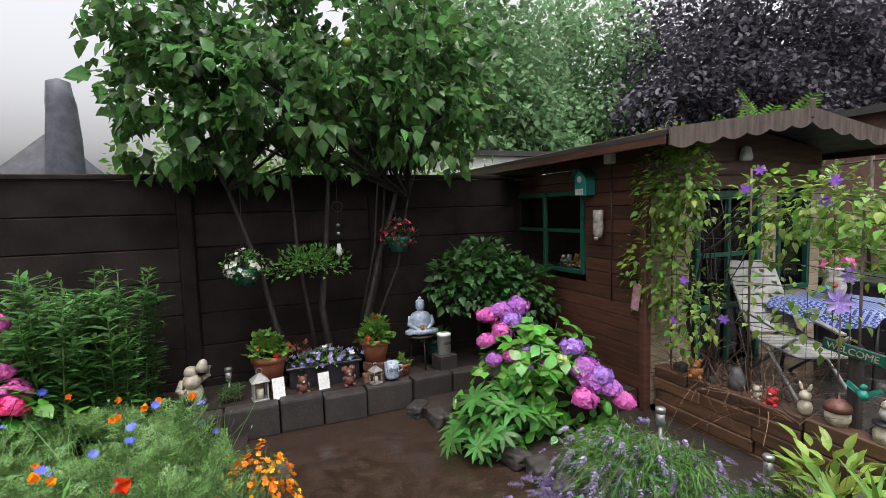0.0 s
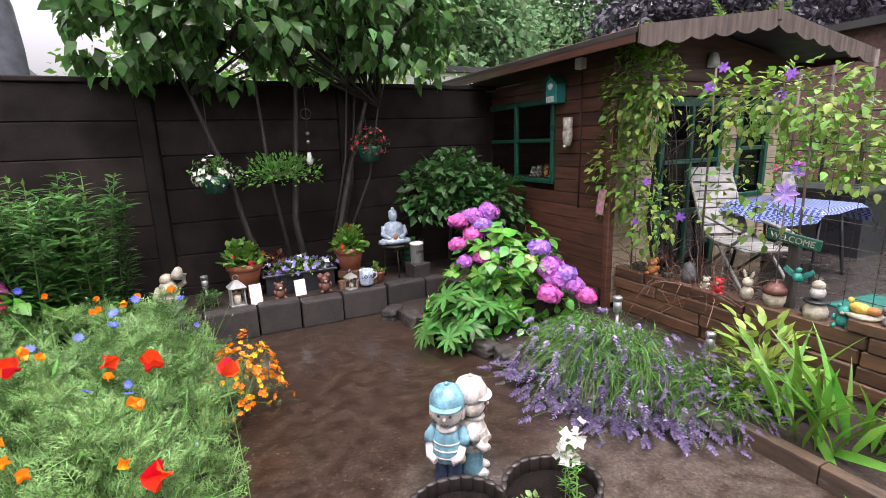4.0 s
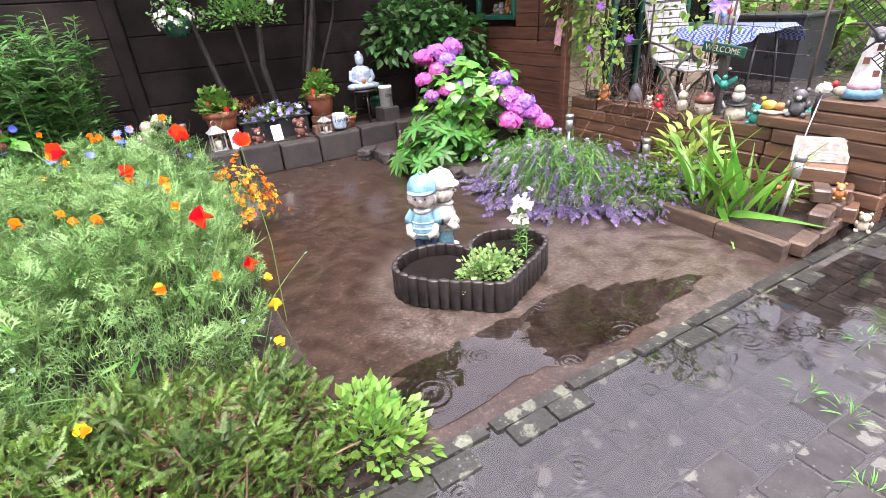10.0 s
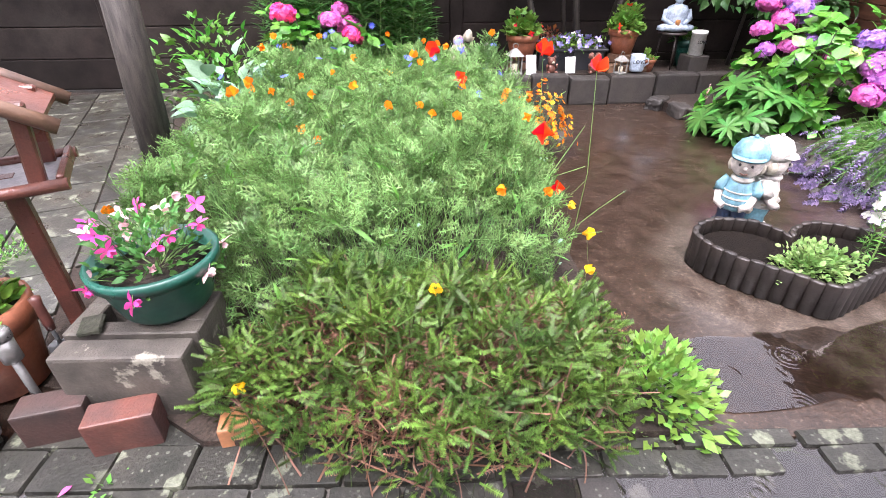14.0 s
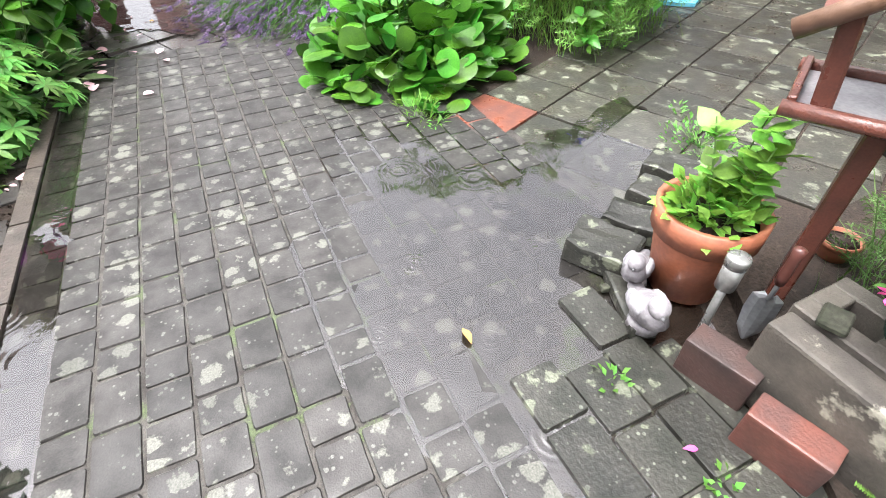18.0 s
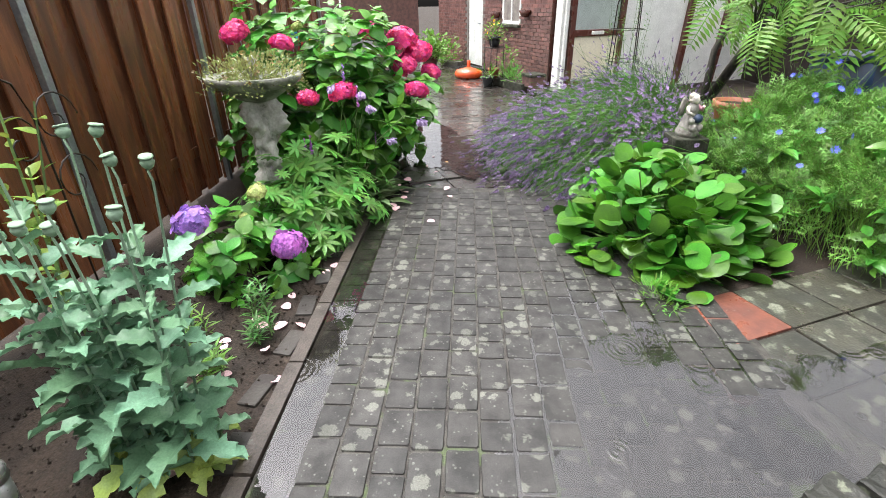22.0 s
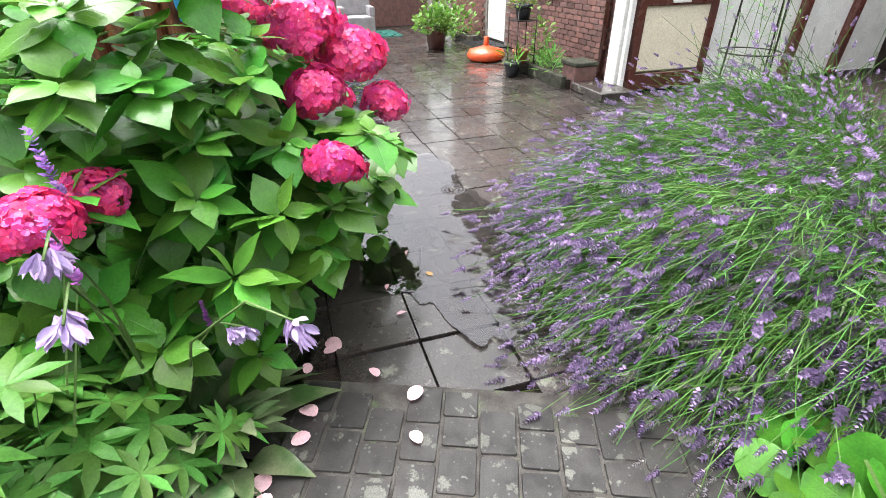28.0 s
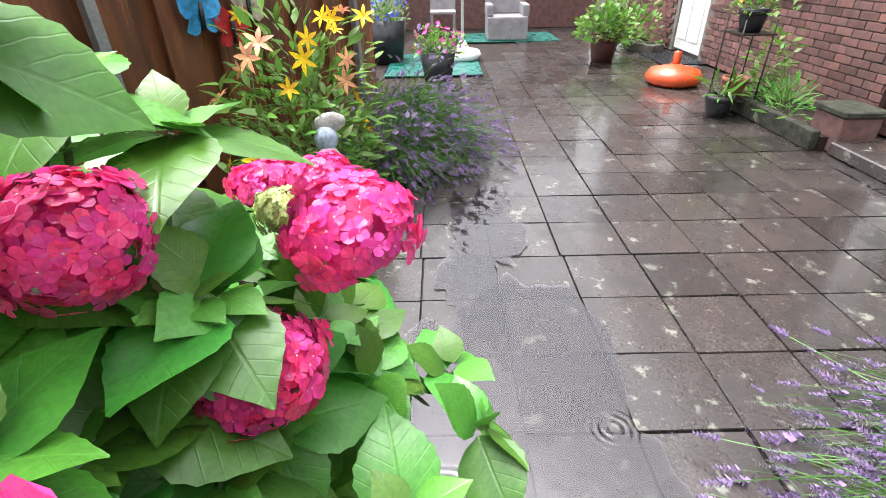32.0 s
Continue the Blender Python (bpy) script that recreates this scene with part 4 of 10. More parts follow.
def lacy_t(pairs=4):
    """A grey-green leaf cut two times into narrow blunt lobes."""
    V, F = [], []

    def lobe(x0, y0, z0, ang, ln, w):
        o = len(V)
        dx, dy = math.sin(ang), math.cos(ang)
        for u, k in ((0.0, 0.45), (0.6, 1.0)):
            for sg in (-1, 1):
                V.append((x0 + dx * ln * u + sg * dy * w * k, y0 + dy * ln * u - sg * dx * w * k, z0 + 0.1 * ln * u))
        V.append((x0 + dx * ln, y0 + dy * ln, z0))
        F.extend([(o, o + 1, o + 3), (o, o + 3, o + 2), (o + 2, o + 3, o + 4)])

    lobe(0, 0, 0, 0, 0.95, 0.014)
    for i in range(pairs):
        t = 0.25 + 0.62 * i / pairs
        ln = 0.46 * (1 - 0.55 * t)
        for sg in (-1, 1):
            a = sg * (1.0 - 0.25 * t)
            lobe(0, t, 0, a, ln, 0.02)
            for q, b in ((0.4, 0.75), (0.55, -0.7)):
                lobe(math.sin(a) * ln * q, t + math.cos(a) * ln * q, 0.02 * sg, a + b, ln * 0.52, 0.019)
    return np.array(V, float), np.array(F)


LACY = lacy_t()


def tufts(P, k, size, rs, flat=0.5):
    """k leaves springing from each point of P: their points, directions and sizes."""
    n = len(P)
    a = rs.uniform(0, 6.283, (n, 1)) + np.arange(k) * 2.4 + rs.normal(0, 0.3, (n, k))
    e = flat + rs.normal(0, 0.35, (n, k))
    D = np.stack([np.cos(a) * np.cos(e), np.sin(a) * np.cos(e), np.sin(e)], 2)
    Q = np.repeat(P[:, None], k, 1) + D * 0.012
    return Q.reshape(-1, 3), D.reshape(-1, 3), (size * rs.uniform(0.65, 1.25, (n, k))).ravel()


def pinnate_t(pairs, ln, w):
    out = []
    lf = leaf_t(w, 2, 0.1, 0.25, 0.7)
    for i in range(pairs):
        s = 0.15 + 0.8 * i / pairs
        k = ln * math.sin(math.pi * (0.25 + 0.65 * s))
        for sg in (-1, 1):
            a = sg * 1.15
            v = lf[0] * k
            out.append((np.stack([v[:, 0] * math.cos(a) + v[:, 1] * math.sin(a), -v[:, 0] * math.sin(a) + v[:, 1] * math.cos(a) + s, v[:, 2] - 0.25 * s * s], 1), lf[1]))
    rib = leaf_t(0.025, 4, 0, 0.25, 1)
    out.append(rib)
    return merge(out)


SUMAC = pinnate_t(9, 0.32, 0.26)


def spike_t(whorls=7, r=0.14, petals=4, lobes=1.0):
    """A lavender or lupin spike, one long along +y."""
    out = []
    pt = DIAMOND if petals < 5 else PETAL
    rs0 = np.random.RandomState(3)
    for i in range(whorls):
        s = i / whorls
        k = r * (1 - 0.5 * s) * lobes
        for j in range(petals):
            loose = petals > 4
            a = 2 * math.pi * (j / petals) + i * 0.9 + loose * rs0.normal(0, 0.35)
            v = pt[0] * k * (rs0.uniform(0.7, 2.1) if loose else 1.5)
            e = 0.7 - loose * rs0.uniform(0, 0.7)
            y = v[:, 1] * math.sin(e) + v[:, 2] * math.cos(e)
            rr = v[:, 1] * math.cos(e) - v[:, 2] * math.sin(e)
            out.append((np.stack([rr * math.cos(a) - v[:, 0] * math.sin(a), y + s + loose * rs0.normal(0, 0.025), rr * math.sin(a) + v[:, 0] * math.cos(a)], 1), pt[1]))
    return merge(out)


LAV = spike_t(7, 0.23, 4)
LUPIN = spike_t(12, 0.085, 6)

G = {}
G["hyd"] = leafmat("hydrangea_leaf", (0.092, 0.278, 0.033), (0.05, 0.178, 0.023), 0.34, 0.26, spec=0.45, vein=7.0)
G["hydlight"] = leafmat("young_hydrangea_leaf", (0.115, 0.3, 0.036), (0.072, 0.21, 0.026), 0.34, 0.2, spec=0.45, vein=7.0)
G["dark"] = leafmat("dark_green_leaf", (0.028, 0.075, 0.022), (0.018, 0.052, 0.016), 0.32)
G["tree"] = leafmat("tree_leaf", (0.11, 0.235, 0.064), (0.048, 0.115, 0.033), 0.26, 0.42, 0.5)
G["bright"] = leafmat("bright_leaf", (0.16, 0.30, 0.05), (0.1, 0.22, 0.035), 0.4, 0.35)
G["yellowgreen"] = leafmat("yellow_green_leaf", (0.27, 0.36, 0.06), (0.15, 0.26, 0.05), 0.4, 0.35)
G["lupin"] = leafmat("lupin_leaf", (0.14, 0.34, 0.06), (0.082, 0.22, 0.042), 0.4)
G["meadow"] = leafmat("grey_green_ferny_leaf", (0.152, 0.268, 0.083), (0.075, 0.145, 0.042), 0.55, 0.12, 0.55, spec=0.15)
G["heather"] = leafmat("heather_sprig", (0.095, 0.165, 0.026), (0.034, 0.07, 0.013), 0.5, 0.22, 0.6)
G["twig"] = leafmat("dry_twig", (0.16, 0.08, 0.05), (0.075, 0.038, 0.026), 0.6, 0.0)
G["lily"] = leafmat("lily_leaf", (0.082, 0.205, 0.048), (0.046, 0.125, 0.03), 0.36)
G["lavleaf"] = leafmat("lavender_stem", (0.092, 0.205, 0.036), (0.042, 0.11, 0.021), 0.5, 0.25)
G["lavender"] = leafmat("lavender_flower", (0.3, 0.22, 0.38), (0.17, 0.12, 0.24), 0.6, 0.2, 0.5)
G["lavpale"] = leafmat("faded_lavender", (0.22, 0.2, 0.23), (0.17, 0.175, 0.13), 0.6, 0.2)
G["berg"] = leafmat("bergenia_leaf", (0.074, 0.212, 0.02), (0.032, 0.115, 0.013), 0.34, 0.2, spec=0.28, vein=5.0)
G["poppyleaf"] = leafmat("glaucous_poppy_leaf", (0.172, 0.32, 0.192), (0.1, 0.208, 0.122), 0.42, 0.2, vein=6.0)
G["strap"] = leafmat("strap_leaf", (0.12, 0.28, 0.035), (0.08, 0.21, 0.025), 0.34, 0.35)
G["stem"] = leafmat("green_stem", (0.12, 0.2, 0.06), (0.08, 0.14, 0.04), 0.5, 0.0)
G["purplebeech"] = leafmat("purple_beech_leaf", (0.088, 0.08, 0.1), (0.05, 0.047, 0.062), 0.5, 0.3)
G["fartree"] = leafmat("far_tree_leaf", (0.21, 0.34, 0.165), (0.13, 0.245, 0.11), 0.5, 0.5)
G["hosta"] = leafmat("hosta_leaf", (0.07, 0.17, 0.05), (0.30, 0.36, 0.2), 0.36)
PINK = leafmat("crimson_hydrangea_floret", (0.8, 0.08, 0.31), (0.68, 0.04, 0.21), 0.36, 0.35, 0.17, spec=0.5)
MAGENTA = leafmat("magenta_hydrangea_floret", (0.46, 0.15, 0.47), (0.35, 0.12, 0.45), 0.5, 0.25, 0.25)
VIOLET = leafmat("violet_hydrangea_floret", (0.27, 0.16, 0.55), (0.36, 0.18, 0.52), 0.5, 0.25, 0.25)
ROSE = leafmat("rose_hydrangea_floret", (0.58, 0.12, 0.38), (0.5, 0.1, 0.36), 0.5, 0.25, 0.25)
CREAMF = leafmat("cream_green_floret", (0.5, 0.55, 0.22), (0.4, 0.48, 0.15), 0.5, 0.25)
RED = leafmat("scarlet_petal", (0.75, 0.018, 0.012), (0.6, 0.012, 0.01), 0.45, 0.3, 0.15)
ORANGE = leafmat("orange_petal", (0.85, 0.30, 0.015), (0.75, 0.2, 0.01), 0.45, 0.3, 0.15)
YELLOW = leafmat("yellow_petal", (0.85, 0.55, 0.02), (0.8, 0.48, 0.02), 0.45, 0.3, 0.15)
BLUE = leafmat("blue_petal", (0.10, 0.13, 0.65), (0.07, 0.1, 0.5), 0.5, 0.2, 0.2)
WHITE = leafmat("white_petal", (0.75, 0.74, 0.68), (0.65, 0.65, 0.6), 0.5, 0.2, 0.15)
PETUNIA = leafmat("lilac_petal", (0.30, 0.26, 0.55), (0.22, 0.2, 0.45), 0.5, 0.2, 0.25)
HOTPINK = leafmat("fuchsia_petal", (0.75, 0.10, 0.38), (0.6, 0.07, 0.35), 0.5, 0.2, 0.2)
PALEPINK = leafmat("pale_pink_petal", (0.75, 0.5, 0.52), (0.65, 0.4, 0.45), 0.5, 0.2, 0.15)
LILAC = leafmat("pale_lilac_petal", (0.5, 0.38, 0.62), (0.4, 0.3, 0.54), 0.5, 0.25, 0.15)

HEADS = {}


CREAMEYE = leafmat("pale_floret_eye", (0.72, 0.45, 0.42), (0.6, 0.3, 0.36), 0.5, 0.2)


def floret_t():
    """Four broad petals that meet in the middle, cupped at their tips; it looks along +y."""
    V, F = [(0.0, 0.0, 0.0)], []
    for i in range(4):
        a = i * math.pi / 2
        o = len(V)
        for x, y, z in ((-0.2, 0.22, 0.05), (-0.5, 0.62, 0.14), (-0.3, 0.97, 0.1), (0.02, 1.04, 0.04), (0.33, 0.95, 0.1), (0.5, 0.6, 0.14), (0.2, 0.22, 0.05), (0.0, 0.55, 0.06)):
            V.append((x * math.cos(a) - y * math.sin(a), z, -(x * math.sin(a) + y * math.cos(a))))
        F += [(0, o, o + 7), (0, o + 7, o + 6), (o, o + 1, o + 7), (o + 1, o + 2, o + 7), (o + 2, o + 3, o + 7), (o + 3, o + 4, o + 7), (o + 4, o + 5, o + 7), (o + 5, o + 6, o + 7)]
    return np.array(V), np.array(F)


FLORET4 = floret_t()


def head_mesh(material, seed, dens=110):
    """A mophead of unit radius: four-petalled florets over an uneven dome, each with a pale eye."""
    key = (material.name, seed, dens)
    if key not in HEADS:
        rs = np.random.RandomState(seed)
        n = int(dens * 0.62)
        i = np.arange(n) + 0.5
        cz = 1 - 1.5 * i / n
        a = i * 2.39996 + rs.normal(0, 0.12, n)
        d = np.stack([np.sqrt(np.maximum(1 - cz * cz, 0)) * np.cos(a), np.sqrt(np.maximum(1 - cz * cz, 0)) * np.sin(a), cz], 1) + rs.normal(0, 0.06, (n, 3))
        d = unit(d)
        lump = 1 + 0.1 * np.sin(4 * d[:, 0] + seed) * np.sin(4 * d[:, 1] + 2 * seed) + 0.06 * np.sin(7 * d[:, 2] + 5 * d[:, 0])
        P = d * (lump * rs.uniform(0.84, 1.03, n))[:, None] * np.array((1, 1, 0.72))
        core = bmesh.new()
        bmesh.ops.create_icosphere(core, subdivisions=2, radius=0.72)
        cv = np.array([v.co[:] for v in core.verts]) * np.array((1, 1, 0.72))
        cf = np.array([[v.index for v in f.verts] for f in core.faces])
        core.free()
        size = 2.75 / math.sqrt(n) * rs.uniform(0.85, 1.2, n)
        me = mesh_np("flower_head", *merge([bake(FLORET4, P, d + rs.normal(0, 0.22, d.shape), size, rs, 3.0), (cv, cf), bake(FLORET, P + d * 0.02, d, np.full(n, 0.024), rs, 3.0)]), smooth=False)
        me.materials.append(material)
        me.materials.append(CREAMEYE)
        ix = np.zeros(len(me.polygons), dtype=np.int32)
        ix[-n * len(FLORET[1]):] = 1
        me.polygons.foreach_set("material_index", ix)
        HEADS[key] = me
    return HEADS[key]


def flower_head(parent, x, y, z, r, material, seed=0, rz=0.0, dens=110):
    ob = new("flower_head", head_mesh(material, seed % 3, dens))
    ob.parent = parent
    ob.matrix_basis = Matrix.LocRotScale((x, y, z), Euler((0.3 * math.sin(seed), 0.3 * math.cos(seed * 2), rz + seed)), (r, r, r))
    return ob


def woody(rs, n, rx, ry, h, r=0.006):
    """Branching stems inside a shrub."""
    bm = bmesh.new()
    for _ in range(n):
        a, q = rs.uniform(0, 6.28), rs.uniform(0.2, 0.85)
        x, y = rx * q * math.cos(a), ry * q * math.sin(a)
        tube([(x * 0.15, y * 0.15, -0.02), (x * 0.5, y * 0.5, h * 0.45), (x, y, h * rs.uniform(0.6, 0.95))], r, 5, bm, r * 0.5)
    return bm


def hydrangea(name, loc, rx, ry, h, leaves, size, heads, label, seed, light=0.2, lift=0.0, dens=230):
    rs = np.random.RandomState(seed)
    ob = thing(name, loc, label, "hydrangea")
    P, N = dome(rs, leaves // 5, rx, ry, h, -0.15, 0.5, 0.12, seed)
    P[:, 2] = np.maximum(P[:, 2], 0.03)
    k = int(len(P) * (1 - light))
    up = np.array((0, 0, 0.5))
    p, d = rosettes(P[:k], unit(N[:k] + up), 5, rs, 0.2)
    part("foliage", leaf_mesh("foliage", VEINED, p, d, size * rs.uniform(0.7, 1.25, len(p)), rs, 0.35), G["hyd"], ob)
    q = P[k:] * 1.03
    p, d = rosettes(q, unit(N[k:] + up), 4, rs, 0.5)
    part("young_leaves", leaf_mesh("young_leaves", VEINED, p, d, size * rs.uniform(0.5, 0.9, len(p)), rs, 0.3), G["hydlight"], ob)
    part("stems", woody(rs, 14, rx, ry, h), M["bark"], ob)
    for i, (x, y, z, r, mt) in enumerate(heads):
        flower_head(ob, x - loc[0], y - loc[1], z - loc[2], r, mt, seed + i, dens=dens)
    return ob


def tree(name, loc, trunks, crown, leaves, size, t, material, label, seed, spread=0.6, low=-0.5, shell=0.75, gaps=-1.1):
    """trunks: lists of points; crown: ellipsoids (x, y, z, rx, ry, rz, share)."""
    rs = np.random.RandomState(seed)
    ob = thing(name, loc, label, "tree")
    tr = bmesh.new()
    for pts, r in trunks:
        tube(pts, r, 8, tr, r * 0.35)
    Ps, Ds = [], []
    for cx, cy, cz, rx, ry, rz, share in crown:
        k = int(leaves * share)
        d = unit(rs.normal(0, 1, (k, 3)))
        ph = rs.uniform(0, 6.28, 4)
        lum = 1 + 0.22 * np.sin(5 * d[:, 0] + ph[0]) * np.sin(5 * d[:, 1] + ph[1]) + 0.15 * np.sin(8 * d[:, 2] + 6 * d[:, 0] + ph[2])
        rr = lum * rs.uniform(0, 1, k) ** (1 - shell)
        P = d * rr[:, None] * np.array((rx, ry, rz)) + np.array((cx, cy, cz))
        cl = np.sin(P[:, 0] * 9.0 / rx + ph[3]) + np.sin(P[:, 1] * 8.0 / ry + ph[0]) + np.sin(P[:, 2] * 9.0 / rz + ph[1])
        keep = cl > gaps
        P, d = P[keep], d[keep]
        Ps.append(P)
        dd = d * spread + rs.normal(0, 0.5, d.shape)
        dd[:, 2] -= 0.45
        Ds.append(dd)
        base = Vector(trunks[0][0][-1])
        for _ in range(7):
            e = P[rs.randint(len(P))]
            b = Vector(trunks[rs.randint(len(trunks))][0][-2])
            mid = (b + Vector(e)) / 2 + Vector((0, 0, 0.1 * rz))
            tube([b, mid, e], 0.018 * max(rx, 0.6), 5, tr, 0.004)
    part("trunk", tr, M["bark"], ob)
    P, D = np.concatenate(Ps), np.concatenate(Ds)
    part("crown", mesh_np("crown", *bake(t, P, D, size * rs.uniform(0.6, 1.25, len(P)), rs, 0.7)), material, ob)
    return ob


PALELAV = leafmat("pale_lavender_flower", (0.31, 0.25, 0.41), (0.17, 0.13, 0.25), 0.6, 0.2, 0.5)


def lavender(loc, rx, ry, h, n, label, seed, length=0.45, droop=0.45, spike=0.07, width=0.0016, lean=(0.0, 0.0), petal=None):
    """A thatch of long stems rising from all over the bush and leaning one way, with flower spikes at their tips."""
    rs = np.random.RandomState(seed)
    ob = thing("lavender", loc, label, "lavender")
    a, q = rs.uniform(0, 6.283, n), np.sqrt(rs.uniform(0, 1, n))
    ox, oy = np.cos(a) * q, np.sin(a) * q
    z = h * np.sqrt(np.maximum(1 - q ** 2.4, 0)) * rs.uniform(0.25, 1.0, n) * (1 + 0.15 * np.sin(6 * ox + 2) * np.sin(5 * oy))
    B = np.stack([ox * rx * 0.92, oy * ry * 0.92, np.maximum(z * 0.85, 0.0)], 1)
    D = np.stack([ox * 0.55 + lean[0], oy * 0.55 + lean[1], np.full(n, 0.5) - 0.15 * q], 1) + rs.normal(0, 0.2, (n, 3))
    paths = arcs(B, D, length * rs.uniform(0.55, 1.2, n), rs, droop, 6, 0.2)
    paths[:, :, 2] = np.maximum(paths[:, :, 2], 0.015)
    part("stems", mesh_np("stems", *ribbons(paths, width, rs, 0.7)), G["lavleaf"], ob)
    tipd = paths[:, -1] - paths[:, -2]
    fl = rs.uniform(0, 1, n) < 0.64 + 0.34 * np.sin(9 * ox + 1) * np.sin(8 * oy + 2) + 0.3 * np.sin(17 * ox + 5 * oy) * np.sin(15 * oy - 4 * ox + 1)
    part("flower_spikes", mesh_np("flower_spikes", *bake(LAV, paths[fl, -1], tipd[fl], spike * rs.uniform(0.6, 1.35, fl.sum()), rs, 3), smooth=False), petal or G["lavender"], ob)
    fl |= rs.uniform(0, 1, n) < 0.45
    part("flower_spikes", mesh_np("flower_spikes", *bake(LAV, paths[~fl, -1], tipd[~fl], spike * 0.7 * rs.uniform(0.6, 1.2, (~fl).sum()), rs, 3), smooth=False), G["lavpale"], ob)
    k = rs.randint(0, n, n * 2)
    j = rs.randint(0, 3, n * 2)
    lp = paths[k, j]
    ld = paths[k, j + 1] - paths[k, j] + rs.normal(0, 0.05, lp.shape)
    part("leaves", mesh_np("leaves", *bake(leaf_t(0.1, 2, 0.1, 0.2), lp, ld, rs.uniform(0.05, 0.11, len(lp)), rs, 1)), G["lavleaf"], ob)
    a, q = rs.uniform(0, 6.283, n // 2), np.sqrt(rs.uniform(0, 1, n // 2))
    lp = np.stack([np.cos(a) * q * rx * 0.85, np.sin(a) * q * ry * 0.85, h * 0.6 * np.sqrt(1 - q ** 2.4) * rs.uniform(0.2, 1, n // 2)], 1)
    part("green_leaves", mesh_np("green_leaves", *bake(leaf_t(0.14, 2, 0.1, 0.2), lp, rs.normal(0, 0.6, lp.shape) + np.array((0, 0, 0.6)), rs.uniform(0.08, 0.16, len(lp)), rs, 1)), G["lily"], ob)
    return ob


def stalks(name, loc, spots, h, leaves, size, t, material, label, category, seed, stem_r=0.004, lean=0.12, top=None, low=0.1, out=0.9):
    """Upright leafy stems at spots (x, y) round loc."""
    rs = np.random.RandomState(seed)
    ob = thing(name, loc, label, category)
    B = np.array([(x - loc[0], y - loc[1], 0.0) for x, y in spots])
    D = unit(np.stack([rs.normal(0, lean, len(B)), rs.normal(0, lean, len(B)), np.ones(len(B))], 1))
    Ln = h * rs.uniform(0.75, 1.1, len(B))
    paths = arcs(B, D, Ln, rs, 0.04, 6, 0.06)
    part("stems", mesh_np("stems", *ribbons(paths, stem_r, rs, 0.5)), G["stem"], ob)
    P, DD = [], []
    for i in range(len(B)):
        s = np.sort(rs.uniform(low, 1.0, leaves)) * 4.999
        a = s.astype(int)
        f = (s - a)[:, None]
        p = paths[i, a] * (1 - f) + paths[i, np.minimum(a + 1, 5)] * f
        ang = np.arange(leaves) * 2.4 + rs.uniform(0, 6)
        P.append(p)
        DD.append(np.stack([np.cos(ang) * out, np.sin(ang) * out, np.full(leaves, 0.55) + rs.normal(0, 0.15, leaves)], 1))
    P, DD = np.concatenate(P), np.concatenate(DD)
    part("leaves", mesh_np("leaves", *bake(t, P, DD, size * rs.uniform(0.6, 1.2, len(P)), rs, 0.3)), material, ob)
    if top:
        tt, tm, ts, share = top
        kk = rs.uniform(0, 1, len(B)) < share
        if kk.any():
            part("flowers", mesh_np("flowers", *bake(tt, paths[kk, -1], paths[kk, -1] - paths[kk, -2] + rs.normal(0, 0.05, (kk.sum(), 3)), ts * rs.uniform(0.8, 1.2, kk.sum()), rs, 2)), tm, ob)
    return ob


def clump(name, loc, rx, ry, h, n, size, t, material, label, category, seed, flowers=(), low=-0.05, shell=0.7, lift=0.35, stems=8, group=""):
    """A leafy mound with flowers: flowers are (template, material, size, count)."""
    rs = np.random.RandomState(seed)
    ob = thing(name, loc, label, category, group)
    P, N = dome(rs, n, rx, ry, h, low, shell, 0.15, seed)
    D = N + rs.normal(0, 0.4, N.shape) + np.array((0, 0, lift))
    part("foliage", mesh_np("foliage", *bake(t, P, D, size * rs.uniform(0.6, 1.25, len(P)), rs, 0.5)), material, ob)
    if stems:
        k = rs.randint(0, len(P), stems * 4)
        part("stems", mesh_np("stems", *ribbons(arcs(np.zeros((len(k), 3)), P[k], np.linalg.norm(P[k], axis=1), rs, 0.0, 5, 0.08), 0.0025, rs)), G["stem"], ob)
    for ft, fm, fs, fc in flowers:
        P, N = dome(rs, fc, rx * 1.06, ry * 1.06, h * 1.08, 0.1, 0.12, 0.15, seed)
        part("flowers", mesh_np("flowers", *bake(ft, P, N + rs.normal(0, 0.35, N.shape), fs * rs.uniform(0.7, 1.2, len(P)), rs, 3)), fm, ob)
    return ob

# ---------- raised terrace, sleepers, right-hand bed ----------
solid("terrace_floor", outline([(3.95, 0.62), (12.5, 0.62), (12.5, 6.5), (6.3, 6.5), (6.3, 3.3), (3.95, 3.3)], 0.0, 0.40), M["slab"],
      "raised wet stone terrace behind the sleepers", "terrace", "structure")
solid("green_mat", outline([(4.5, 1.3), (5.05, 1.25), (5.1, 1.85), (4.55, 1.9)], 0.40, 0.412), M["mat_green"], "green mat lying on the terrace", "mat")
sleepers = thing("sleeper_wall", (3.85, 0, 0), "stacked wet wooden sleepers retaining the terrace", "retaining wall", kind="structure")
sl = random.Random(9)
for k in range(5):
    y0 = 0.62 + sl.uniform(-0.02, 0.03)
    while y0 < 3.25:
        ln = min(sl.uniform(0.7, 1.15), 3.3 - y0)
        part("sleeper", box(0.13 + sl.uniform(-.012, .012), ln - 0.012, 0.098, (0.065 + sl.uniform(-.008, .012), y0 + ln / 2, k * 0.1), 0.01), M["sleeper"], sleepers)
        y0 += ln
for k, (a, b) in enumerate(((0.55, 1.45), (0.6, 1.12), (0.6, 1.1))):
    part("sleeper", box(0.26, b - a, 0.072 if k else 0.08, (0.12, (a + b) / 2, 0.5 + k * 0.075), 0.01), M["sleeper"], sleepers)
